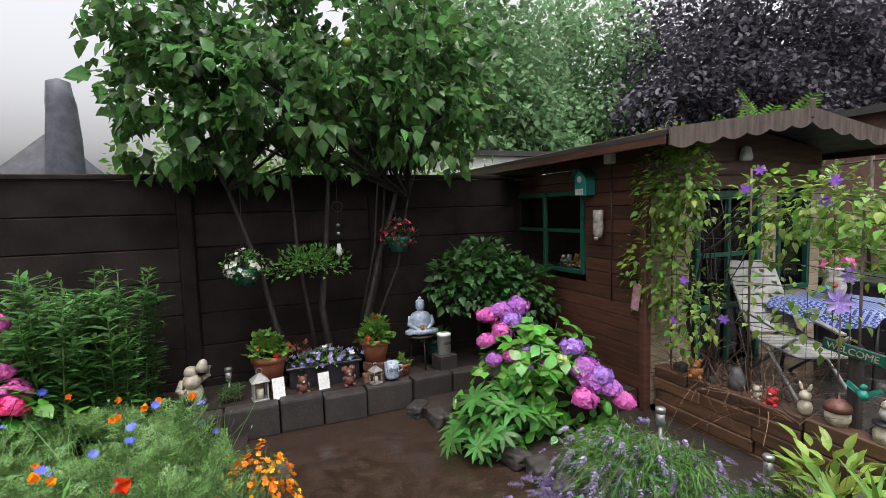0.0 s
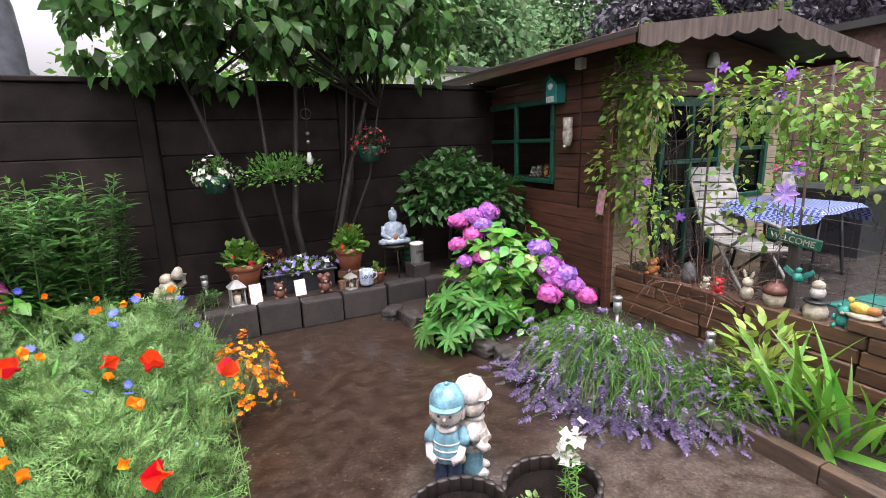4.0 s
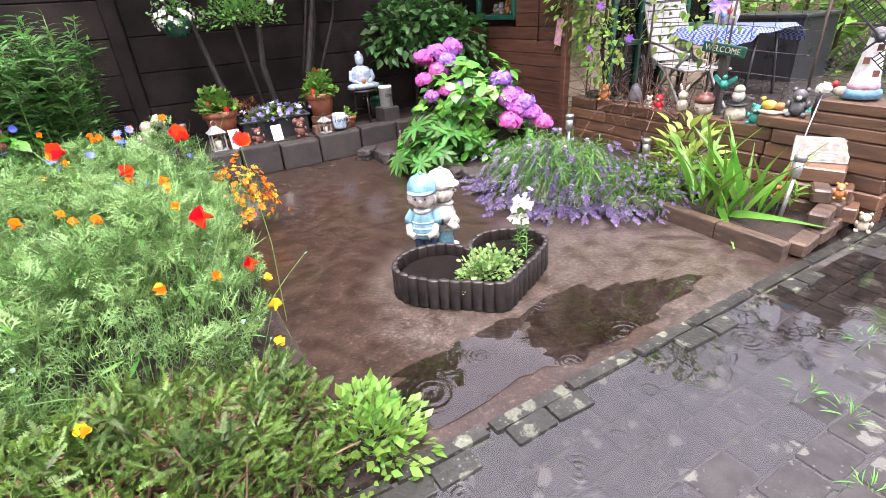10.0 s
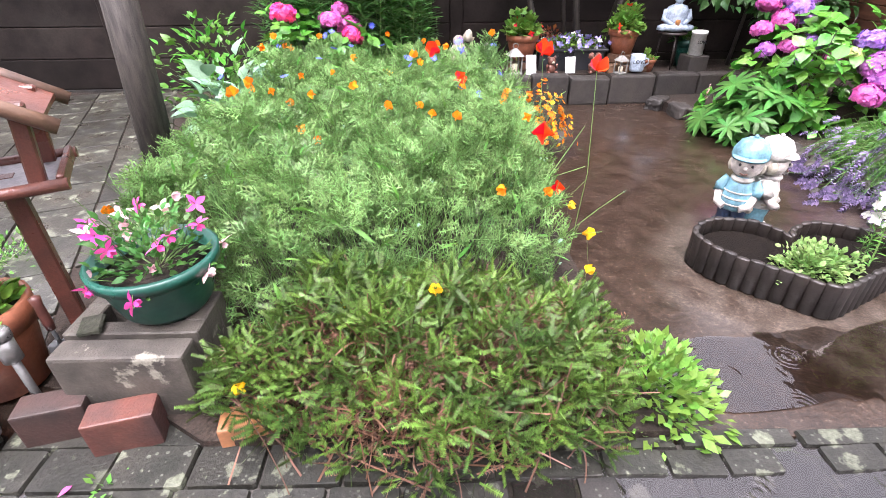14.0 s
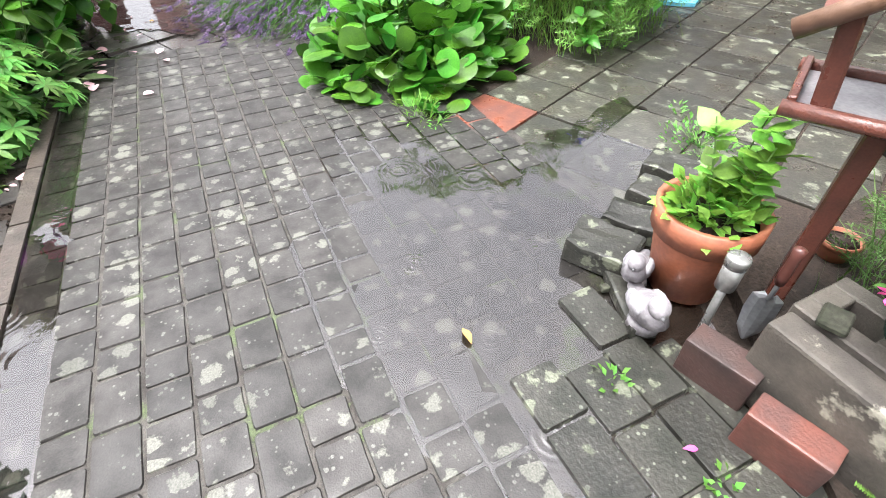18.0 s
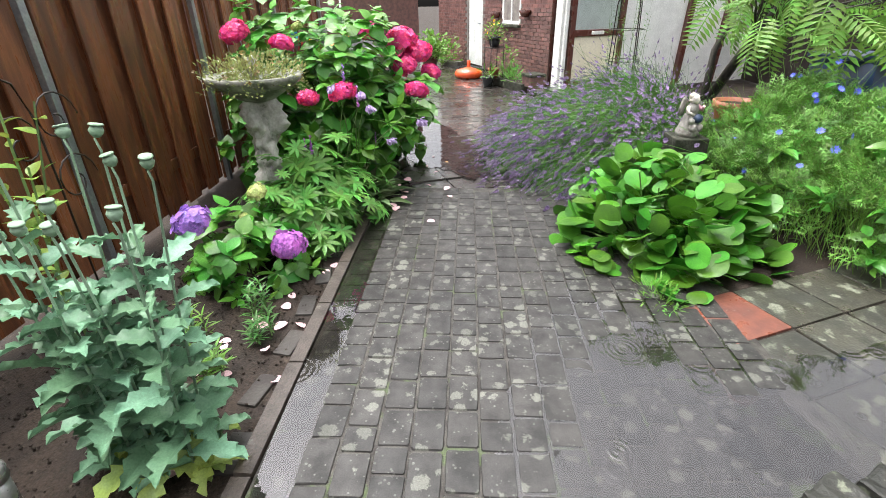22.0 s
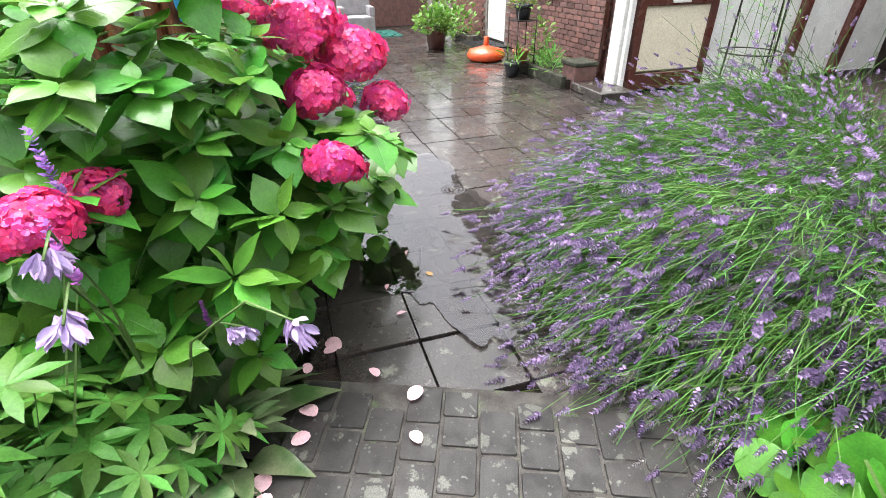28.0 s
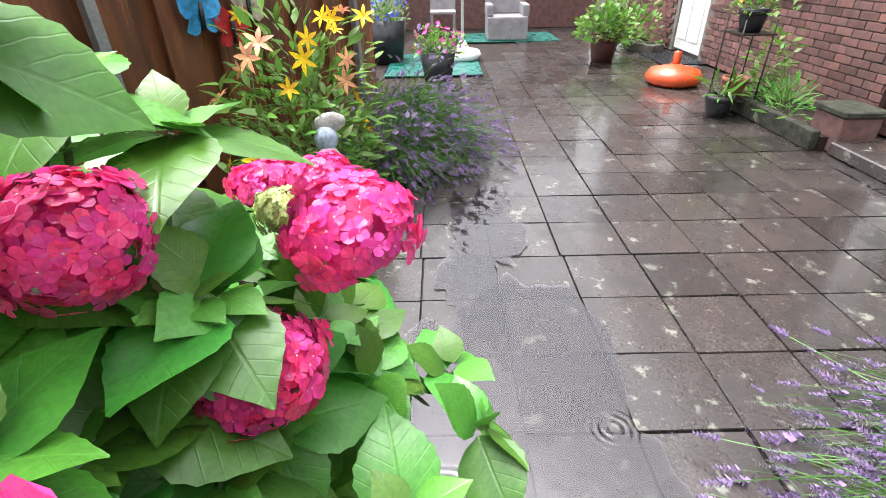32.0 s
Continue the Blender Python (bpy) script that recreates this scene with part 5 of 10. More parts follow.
for k in range(6):
    part("sleeper", box(0.14, 0.6, 0.1, (0.5 + 0.02 * (k % 2), 0.52, k * 0.102), 0.01, rot=(0, 0, 90)), M["sleeper"], sleepers)
bed_pts = [(3.06, 0.74), (3.84, 0.74), (3.84, 3.3), (3.75, 3.45), (2.6, 4.6), (1.95, 4.45), (2.35, 3.3), (2.55, 2.3), (2.8, 1.75), (3.05, 1.5)]
solid("bed_soil", outline(bed_pts, -0.03, 0.085), M["soil"], "dark bed soil beside the patio", "soil", "structure")
bed_edge = thing("bed_edging", (0, 0, 0), "low brown wooden edging of the flower bed", "edging", kind="structure")
BEAM = surf("wet_brown_beam", (0.085, 0.056, 0.037), (0.036, 0.023, 0.016), 0.45, 0.15, 6, 70, 0.7, stretch=(3, 0.8, 3), patch=(0.14, 0.1, 0.07), patch_scale=7, patch_at=0.6)
for i in range(2):
    part("beam", box(0.075, 0.40, 0.12, (3.03 + 0.003 * i, 0.9 + 0.405 * i, -0.02), 0.008, 2), BEAM, bed_edge)
for x, y, rz, z in ((3.22, 0.71, 8, 0.0), (3.46, 0.73, 4, 0.0), (3.45, 0.75, 12, 0.11), (3.68, 0.76, 2, 0.0), (3.7, 0.78, 5, 0.11), (3.62, 0.86, 30, 0.2)):
    part("block", box(0.22, 0.1, 0.09, (x, y, z * 0.9), 0.012, rot=(0, 0, rz)), BEAM, bed_edge)


def rock(loc, sx, sy, sz, seed, mt="rock", rz=0.0, label="dark rough edging stone", group="edging stones"):
    bm = bmesh.new()
    bmesh.ops.create_icosphere(bm, subdivisions=4 if sx > 0.15 else 3, radius=1.0)
    o = Vector((seed * 3.1, seed * 1.7, 0))
    for v in bm.verts:
        n = v.co.normalized()
        k = 1 / (abs(n.x) ** 7 + abs(n.y) ** 7 + abs(n.z) ** 7) ** (1 / 7)
        k *= 1 + 0.2 * noise.noise(n * 1.5 + o) + 0.09 * noise.noise(n * 4 + o) + 0.05 * noise.noise(n * 9 + o) + 0.03 * noise.noise(n * 19 + o)
        v.co = Vector((n.x * sx, n.y * sy, max(n.z, -0.6) * sz)) * k * 0.46
    for f in bm.faces:
        f.smooth = True
    return solid("stone", bm, M[mt], label, "stone", group=group, m=pose(*loc, 0, 0, rz))


for i, (x, y) in enumerate(((2.98, 1.62), (2.84, 1.80), (2.66, 1.98), (2.58, 2.2), (2.52, 2.45), (2.46, 2.7), (2.42, 2.95), (2.36, 3.2), (2.3, 3.5), (2.2, 3.8), (2.1, 4.08), (2.0, 4.36))):
    rock((x, y, 0.04), 0.26, 0.17, 0.14, i, "stone", 70 + 31 * math.sin(i * 2.1))

# ---------- planter and figures on the patio ----------
PALIS = surf("dark_brown_palisade", (0.024, 0.018, 0.015), (0.013, 0.01, 0.0085), 0.5, 0.12, 9, 90, 0.5, rnd="object", amount=0.2)
planter = thing("planter", (1.51, 1.45, 0), "heart-shaped planter ring of dark log palisades", "planter")
hp = []
for i in range(44):
    a = 2 * math.pi * i / 44
    hx = 0.0283 * 16 * math.sin(a) ** 3
    hy = 0.0238 * (13 * math.cos(a) - 5 * math.cos(2 * a) - 2 * math.cos(3 * a) - math.cos(4 * a))
    rot = radians(-8)
    hx *= 1 + 0.5 * max(-hy - 0.05, 0)
    hy = hy * (0.8 if hy < 0 else 1)
    hp.append((hx * math.cos(rot) - hy * math.sin(rot), hx * math.sin(rot) + hy * math.cos(rot) + 0.03))
for _ in range(7):  # worn-round tip
    hp = [((hp[i - 1][0] + hp[i][0] + hp[(i + 1) % 44][0]) / 3, (hp[i - 1][1] + hp[i][1] + hp[(i + 1) % 44][1]) / 3) if hp[i][1] < -0.08 else hp[i] for i in range(44)]
run = np.concatenate([[0.0], np.cumsum([math.dist(hp[i], hp[(i + 1) % 44]) for i in range(44)])])
even = np.linspace(0, run[-1], 45)[:-1]
hp = [(float(np.interp(q, run, [c[0] for c in hp + hp[:1]])), float(np.interp(q, run, [c[1] for c in hp + hp[:1]]))) for q in even]
for i, (x, y) in enumerate(hp):
    x2, y2 = hp[(i + 1) % 44]
    w = math.hypot(x2 - x, y2 - y)
    bm = lathe([(0.0, 0.0), (1.0, 0.0), (1.0, 0.162), (0.93, 0.168), (0.0, 0.169)], 12, scale=(w * 0.54, 0.015, 1))
    part("palisade", bm, PALIS, planter, m=pose((x + x2) / 2, (y + y2) / 2, rg.uniform(-0.005, 0.006), 0, 0, math.degrees(math.atan2(y2 - y, x2 - x))))
part("soil", outline([(x * 0.95, y * 0.95) for x, y in hp], 0.0, 0.1), surf("black_potting_soil", (0.0055, 0.0044, 0.0038), (0.011, 0.0086, 0.007), 0.9, 0.08, 9, 110, 1.6, spec=0.06, grain=0.6), planter)
clump("sedum", (1.5, 1.40, 0.1), 0.2, 0.12, 0.13, 760, 0.026, leaf_t(0.75, 3, 0.12, 0.2, 0.9, 0.6), leafmat("variegated_leaf", (0.27, 0.4, 0.14), (0.1, 0.21, 0.045)), "small variegated green plant in the heart planter", "plant", 31)
snap = stalks("snapdragon", (1.77, 1.45, 0.1), [(1.77, 1.45), (1.79, 1.43), (1.76, 1.47)], 0.34, 42, 0.05, NARROW, G["lupin"], "white snapdragon flowering in the planter", "snapdragon", 32, low=0.05)
rs = np.random.RandomState(4)
P = np.array([(0.0, 0.01, 0.3)]) + rs.normal(0, 1, (26, 3)) * np.array((0.03, 0.03, 0.05))
part("flowers", mesh_np("flowers", *bake(FLORET, P, rs.normal(0, 1, (26, 3)) + np.array((0, -0.5, 0.3)), rs.uniform(0.02, 0.03, 26), rs, 3)), WHITE, snap)


def fig(name, loc, label, category, pieces, rz=0.0, scale=1.0, group=""):
    """A figure as one mesh: pieces are (bmesh, material)."""
    bm = bmesh.new()
    me = bpy.data.meshes.new(name)
    for b, mt in pieces:
        if mt.name not in me.materials:
            me.materials.append(mt)
        k = list(me.materials).index(mt)
        for f in b.faces:
            f.material_index = k
        tmp = bpy.data.meshes.new("tmp")
        b.to_mesh(tmp)
        b.free()
        bm.from_mesh(tmp)
        bpy.data.meshes.remove(tmp)
    bm.to_mesh(me)
    bm.free()
    ob = new(name, me)
    ob.matrix_world = Matrix.LocRotScale(loc, Euler((0, 0, radians(rz))), (scale, scale, scale))
    return tagged(ob, label, category, group)


def paint(name, c, rough=0.55, bump=0.5):
    return surf(name, c, tuple(v * 0.5 for v in c), rough, 0.12, 24, 90, bump, patch=tuple(0.45 * v + 0.04 for v in c), patch_scale=28, patch_at=0.6, soft=0.1)


PT = {k: paint("figure_" + k, c) for k, c in dict(blue=(0.14, 0.31, 0.38), white=(0.5, 0.475, 0.44), navy=(0.02, 0.04, 0.09), hair=(0.42, 0.38, 0.31), face=(0.66, 0.6, 0.56),
         grey=(0.1, 0.1, 0.105), black=(0.012, 0.012, 0.013), red=(0.5, 0.015, 0.02), brown=(0.16, 0.06, 0.04), orange=(0.5, 0.2, 0.05), teal=(0.02, 0.26, 0.2),
         paleblue=(0.40, 0.48, 0.58), yellow=(0.6, 0.4, 0.05), pink=(0.6, 0.3, 0.36), cream=(0.46, 0.41, 0.31), bluebase=(0.13, 0.3, 0.42), sky=(0.03, 0.3, 0.62)).items()}
pc = []
for sx, sy, hat, top, bot in ((-0.07, -0.04, "blue", "blue", "navy"), (0.065, 0.045, "white", "white", "blue")):
    k0 = len(pc)
    pc += [(lathe([(0.0, 0.0), (0.06, 0.0), (0.064, 0.04), (0.058, 0.1), (0.07, 0.15), (0.075, 0.17)], 14, at=(sx - 0.03, 0, 0), scale=(0.75, 1, 1)), PT[bot]),
           (lathe([(0.0, 0.0), (0.06, 0.0), (0.064, 0.04), (0.058, 0.1), (0.07, 0.15), (0.075, 0.17)], 14, at=(sx + 0.03, 0, 0), scale=(0.75, 1, 1)), PT[bot]),
           (lathe([(0.082, 0.15), (0.092, 0.165), (0.09, 0.2), (0.085, 0.25), (0.066, 0.31), (0.04, 0.335), (0.035, 0.345)], 16, at=(sx, 0, 0), wob=0.03), PT[top]),
           (tube([(sx + 0.05 * math.cos(q), -0.01 + 0.055 * math.sin(q), 0.322) for q in np.linspace(0, 6.283, 13)], 0.014, 6), PT["white"]),
           (ball(0.09, (sx, 0, 0.405), scale=(1, 0.95, 0.9), sub=3), PT["face"]),
           (lathe([(0.093, 0.425), (0.098, 0.44), (0.094, 0.475), (0.07, 0.515), (0.035, 0.533), (0.0, 0.537)], 20, at=(sx, 0.005, 0.0)), PT[hat]),
           (ball(0.085, (sx, -0.055, 0.447), scale=(1.02, 0.75, 0.12), sub=3, rot=(6, 0, 0)), PT[hat]),
           (ball(0.014, (sx, 0.0, 0.54), sub=1), PT[hat]), (ball(0.013, (sx, -0.088, 0.395), sub=1), PT["face"]),
           (ball(0.009, (sx - 0.032, -0.079, 0.408), sub=1), PT["grey"]), (ball(0.009, (sx + 0.032, -0.079, 0.408), sub=1), PT["grey"]),
           (tube([(sx - 0.02, -0.083, 0.366), (sx, -0.087, 0.361), (sx + 0.02, -0.083, 0.366)], 0.004, 5), PT["brown"]),
           (ball(0.03, (sx - 0.078, -0.005, 0.39), scale=(0.7, 1, 1.3)), PT["hair"]), (ball(0.03, (sx + 0.078, -0.005, 0.39), scale=(0.7, 1, 1.3)), PT["hair"]),
           (tube([(sx - 0.065, 0, 0.305), (sx - 0.1, -0.015, 0.26), (sx - 0.098, -0.03, 0.235)], 0.032, 10, r2=0.034), PT[top]),
           (tube([(sx + 0.065, 0, 0.305), (sx + 0.095, -0.015, 0.26), (sx + 0.088, -0.03, 0.235)], 0.032, 10, r2=0.034), PT[top]),
           (tube([(sx - 0.098, -0.03, 0.24), (sx - 0.09, -0.07, 0.19), (sx - 0.05, -0.095, 0.175)], 0.024, 8, r2=0.02), PT["face"]),
           (tube([(sx + 0.088, -0.03, 0.24), (sx + 0.075, -0.07, 0.19), (sx + 0.035, -0.095, 0.175)], 0.024, 8, r2=0.02), PT["face"]),
           (ball(0.045, (sx - 0.036, -0.04, 0.02), scale=(0.75, 1.4, 0.6)), PT["white"]), (ball(0.045, (sx + 0.04, -0.04, 0.02), scale=(0.75, 1.4, 0.6)), PT["white"])]
    for k in range(3):
        pc.append((tube([(sx + (0.091 - 0.004 * k) * math.cos(q), (0.091 - 0.004 * k) * math.sin(q), 0.185 + 0.035 * k) for q in np.linspace(3.3, 6.1, 9)], 0.005, 5), PT["white" if hat == "blue" else "cream"]))
    for b, _ in pc[k0:]:
        # the boy looks at the path, the girl away to the shed
        bmesh.ops.rotate(b, verts=b.verts, cent=(sx, 0, 0), matrix=Matrix.Rotation(radians(-12 if hat == "blue" else 82), 3, "Z"))
        bmesh.ops.translate(b, verts=b.verts, vec=(0, sy, 0))
        bmesh.ops.scale(b, verts=b.verts, vec=(0.9, 0.9, 1.0))
pc.append((ball(0.022, (0.0, -0.09, 0.17), scale=(1, 0.8, 1.2)), PT["hair"]))
pc.append((box(0.26, 0.2, 0.02, (0, 0, 0), 0.008), PT["grey"]))
fig("garden_statue", (1.50, 1.96, 0), "weathered statue of two hatted children in blue and white", "statue", pc, -25)

# ---------- things on the raised bed ----------
BZ = 0.262


def flowerpot(loc, r, h, label, mt="terracotta", name="flower_pot", rim=True, group=""):
    ob = thing(name, loc, label, "pot", group)
    part("pot", lathe([(0, 0), (r * 0.68, 0), (r * 0.9, h * 0.72), (r * 0.9, h * 0.74)] + ([(r, h * 0.74), (r * 1.02, h)] if rim else [(r * 0.96, h)]) + [(r * 0.9, h), (r * 0.88, h * 0.85)], 24), M[mt], ob)
    part("soil", lathe([(0, h * 0.84), (r * 0.88, h * 0.86), (0, h * 0.9)], 16), M["soil"], ob)
    return ob


flowerpot((0.72, 4.94, BZ + 0.1), 0.165, 0.24, "terracotta pot with red geranium on the raised bed")
clump("geranium", (0.72, 4.94, BZ + 0.33), 0.17, 0.15, 0.2, 330, 0.06, leaf_t(0.95, 3, 0.1, 0.1, 0.9, 0.6), G["bright"], "green geranium with red flowers in terracotta pot", "geranium", 41, [(FLORET, RED, 0.034, 5)])
flowerpot((1.73, 4.86, BZ + 0.16), 0.15, 0.23, "terracotta pot of geranium standing on bricks")
clump("geranium", (1.73, 4.86, BZ + 0.37), 0.16, 0.15, 0.2, 330, 0.06, leaf_t(0.95, 3, 0.1, 0.1, 0.9, 0.6), G["bright"], "geranium with red blooms in a pot", "geranium", 42, [(FLORET, RED, 0.034, 4)])
trough = thing("trough", (1.22, 4.92, BZ), "long black plastic flower trough", "planter")
part("body", outline([(-0.33, -0.1), (0.33, -0.1), (0.33, 0.1), (-0.33, 0.1)], 0.0, 0.2), M["black"], trough)
part("rim", box(0.72, 0.25, 0.025, (0, 0, 0.185), 0.006), M["black"], trough)
clump("petunia", (1.22, 4.90, BZ + 0.19), 0.33, 0.13, 0.14, 300, 0.045, LEAF_S, G["bright"], "lilac and white petunias spilling over a black trough", "petunia", 43,
      [(FLORET, PETUNIA, 0.032, 60), (FLORET, WHITE, 0.03, 12)])
clump("coleus", (1.02, 5.02, BZ + 0.2), 0.12, 0.1, 0.16, 90, 0.06, LEAF_S, leafmat("bronze_leaf", (0.25, 0.08, 0.03), (0.16, 0.05, 0.02)), "bronze-leaved plant behind the trough", "plant", 44)
for i, (x, y, z) in enumerate(((1.66, 4.70, 0.0), (1.80, 4.72, 0.0), (1.92, 4.74, 0.0), (1.72, 4.84, 0.0), (1.7, 4.86, 0.08), (1.78, 4.8, 0.08), (0.66, 4.9, 0.0), (0.8, 4.92, 0.0))):
    solid("brick", box(0.2, 0.11, 0.08, bev=0.006), M["sleeper"], "tan brick lying on the raised bed", "brick", group="loose bricks", m=pose(x, y, BZ + z, 0, 0, 10 * i))
# lanterns
def lantern(loc, s, label, rz=0):
    ob = thing("lantern", loc, label, "lantern", rz=rz)
    part("base", box(0.13 * s, 0.13 * s, 0.018, (0, 0, 0), 0.004), M["chairpaint"], ob)
    for x in (-0.054, 0.054):
        for y in (-0.054, 0.054):
            part("post", box(0.012 * s, 0.012 * s, 0.15 * s, (x * s, y * s, 0.018)), M["chairpaint"], ob)
    bm = bmesh.new()
    bmesh.ops.create_cone(bm, cap_ends=True, segments=4, radius1=0.105 * s, radius2=0.025 * s, depth=0.06 * s, matrix=Matrix.Translation((0, 0, 0.197 * s)) @ pose(0, 0, 0, 0, 0, 45))
    part("roof", bm, M["chairpaint"], ob)
    part("ring", tube([(0.025 * s * math.cos(a), 0, 0.25 * s + 0.025 * s * math.sin(a)) for a in np.linspace(0, 6.28, 13)], 0.004 * s, 6), M["chairpaint"], ob)
    part("candle", lathe([(0, 0.018), (0.03 * s, 0.018), (0.03 * s, 0.09 * s), (0, 0.095 * s)], 14), M["cream"], ob)


lantern((0.62, 4.70, BZ), 1.05, "white square garden lantern with candle", 8)
lantern((1.66, 4.60, BZ + 0.01), 0.75, "small white lantern on the stone edge", 20)
for x, y, w, h, lean in ((0.78, 4.63, 0.105, 0.19, -14), (1.19, 4.70, 0.105, 0.155, -14)):
    card = thing("card", (x, y, BZ), "white memorial card leaning on the raised bed", "card", "memorial cards", rz=8)
    part("sheet", box(w, 0.006, h, rot=(lean, 0, 0)), M["white"], card)
    for k in range(6):
        part("line", box(w * (0.7 - 0.07 * (k % 3)), 0.003, 0.005, (0, -0.001 + 0.25 * (h * 0.85 - k * 0.02) , h * 0.83 - k * 0.02), rot=(lean, 0, 0)), M["greyrattan"], card)


def teddy(loc, s, body, label, rz=0, ears=0.035, category="figurine", sit=True):
    b = PT[body]
    pcs = [(ball(0.06, (0, 0, 0.06), scale=(1, 0.9, 1.05)), b), (ball(0.05, (0, -0.01, 0.15)), b), (ball(0.022, (0, -0.05, 0.14), sub=1), PT["cream"]),
           (ball(ears * 0.6, (-0.04, 0, 0.19), sub=1), b), (ball(ears * 0.6, (0.04, 0, 0.19), sub=1), b)]
    for sx in (-1, 1):
        pcs += [(ball(0.03, (sx * 0.05, -0.05, 0.02), scale=(0.8, 1.4, 0.7), sub=1), b), (ball(0.022, (sx * 0.062, -0.03, 0.09), scale=(0.8, 0.8, 1.6), sub=1), b)]
    fig("figurine", loc, label, category, pcs, rz, s)


teddy((0.99, 4.70, BZ), 0.8, "brown", "small brown bear ornament holding a glass", 10)
teddy((1.42, 4.70, BZ), 0.85, "brown", "brown elephant ornament with large ears", 5, ears=0.07)
mug = thing("mug", (1.83, 4.63, BZ + 0.03), "pale blue enamel mug lettered in black", "mug")
part("body", lathe([(0, 0), (0.062, 0), (0.07, 0.02), (0.07, 0.15), (0.064, 0.155), (0.062, 0.03), (0, 0.03)], 24), PT["paleblue"], mug)
part("handle", tube([(0.068, 0, 0.12), (0.105, 0, 0.11), (0.11, 0, 0.07), (0.068, 0, 0.04)], 0.008, 6), PT["paleblue"], mug)


def text(words, size, material, parent, m, name="lettering", depth=0.002):
    cu = bpy.data.curves.new(name, "FONT")
    cu.body, cu.size, cu.extrude, cu.align_x = words, size, depth, "CENTER"
    tmp = bpy.data.objects.new(name, cu)
    scene.collection.objects.link(tmp)
    bpy.context.view_layer.update()
    me = bpy.data.meshes.new_from_object(tmp.evaluated_get(bpy.context.evaluated_depsgraph_get()))
    bpy.data.objects.remove(tmp)
    me.materials.clear()
    me.materials.append(material)
    return part(name, me, None, parent, m=m)


text("LOVE", 0.05, M["black"], mug, pose(-0.008, -0.0715, 0.08, 90, 0, -8))
solid("brick", box(0.2, 0.2, 0.16, bev=0.006), M["stone"], "dark block under the white tin", "brick", group="loose bricks", m=pose(2.43, 4.72, BZ, 0, 0, 8))
tin = thing("tin", (2.43, 4.72, BZ + 0.222), "white lidded tin lettered in black", "tin")
part("body", lathe([(0, -0.06), (0.07, -0.06), (0.07, 0.13), (0.074, 0.13), (0.074, 0.16), (0, 0.165)], 22), M["white"], tin)
text("LOVE", 0.04, M["black"], tin, pose(0.01, -0.073, 0.05, 90, 0, 5))
flowerpot((1.98, 4.76, BZ), 0.085, 0.12, "small brown pot with green seedlings", "terracotta")
clump("seedling", (1.98, 4.76, BZ + 0.1), 0.08, 0.08, 0.09, 60, 0.05, LEAF_S, G["bright"], "green seedlings in a small pot", "plant", 46)
flowerpot((2.47, 5.02, BZ), 0.12, 0.26, "dark green plastic pot at the wall", "greenplastic")
clump("small_shrub", (2.47, 5.02, BZ + 0.24), 0.15, 0.14, 0.12, 110, 0.06, LEAF_S, G["hyd"], "green leafy plant in a dark pot", "plant", 47)
# seated figure
stand = thing("stand", (2.24, 4.90, BZ), "dark round iron stand", "stand")
part("top", lathe([(0, 0.33), (0.14, 0.33), (0.14, 0.35), (0, 0.352)], 24), M["iron"], stand)
for a in (0.5, 2.6, 4.7):
    part("leg", tube([(0.12 * math.cos(a), 0.12 * math.sin(a), 0), (0.1 * math.cos(a), 0.1 * math.sin(a), 0.33)], 0.008, 6), M["iron"], stand)
pb = PT["paleblue"]
fig("buddha_statue", (2.24, 4.90, BZ + 0.352), "pale blue weathered seated statue on a dark stand", "statue", [
    (ball(0.16, (0, -0.02, 0.045), scale=(1.0, 0.75, 0.3)), pb), (lathe([(0.10, 0.03), (0.105, 0.12), (0.115, 0.19), (0.09, 0.235), (0.035, 0.255), (0.033, 0.275)], 18, scale=(1, 0.7, 1)), pb),
    (ball(0.056, (0, -0.005, 0.315), scale=(0.9, 0.95, 1.15)), pb), (ball(0.05, (0, 0.005, 0.35), scale=(1, 1, 0.7)), pb), (ball(0.022, (0, 0.005, 0.388), sub=1), pb),
    (tube([(-0.105, 0, 0.2), (-0.13, -0.03, 0.12), (-0.05, -0.1, 0.075)], 0.03, 8, r2=0.02), pb), (tube([(0.105, 0, 0.2), (0.13, -0.03, 0.12), (0.05, -0.1, 0.075)], 0.03, 8, r2=0.02), pb),
    (ball(0.055, (-0.12, -0.05, 0.04), scale=(1.3, 1, 0.7), sub=1), pb), (ball(0.055, (0.12, -0.05, 0.04), scale=(1.3, 1, 0.7), sub=1), pb),
    (lathe([(0, 0.07), (0.02, 0.07), (0.026, 0.1), (0.02, 0.12), (0, 0.12)], 10, at=(0, -0.1, 0)), PT["orange"])], -8, 0.98)
fig("gnome_statue", (0.06, 4.86, BZ), "weathered cream gnome statue with raised arm", "statue", [
    (ball(0.10, (0, 0, 0.10), scale=(1, 0.85, 1.0)), PT["cream"]), (ball(0.08, (0, -0.02, 0.21)), PT["cream"]), (ball(0.06, (0, -0.01, 0.29)), PT["cream"]),
    (lathe([(0.06, 0.31), (0.045, 0.36), (0.03, 0.4), (0, 0.42)], 12, rot=(8, 14, 0)), PT["hair"]), (tube([(0.07, 0, 0.2), (0.14, -0.02, 0.24), (0.15, -0.02, 0.32)], 0.028, 8, r2=0.02), PT["cream"]),
    (tube([(-0.07, 0, 0.22), (-0.12, -0.05, 0.16), (-0.08, -0.1, 0.14)], 0.028, 8), PT["cream"]), (ball(0.12, (0, -0.02, 0.02), scale=(1, 0.9, 0.4)), PT["grey"]),
    (ball(0.05, (-0.05, -0.08, 0.06), scale=(1, 1.3, 1), sub=1), PT["black"])], 20, 1.0)
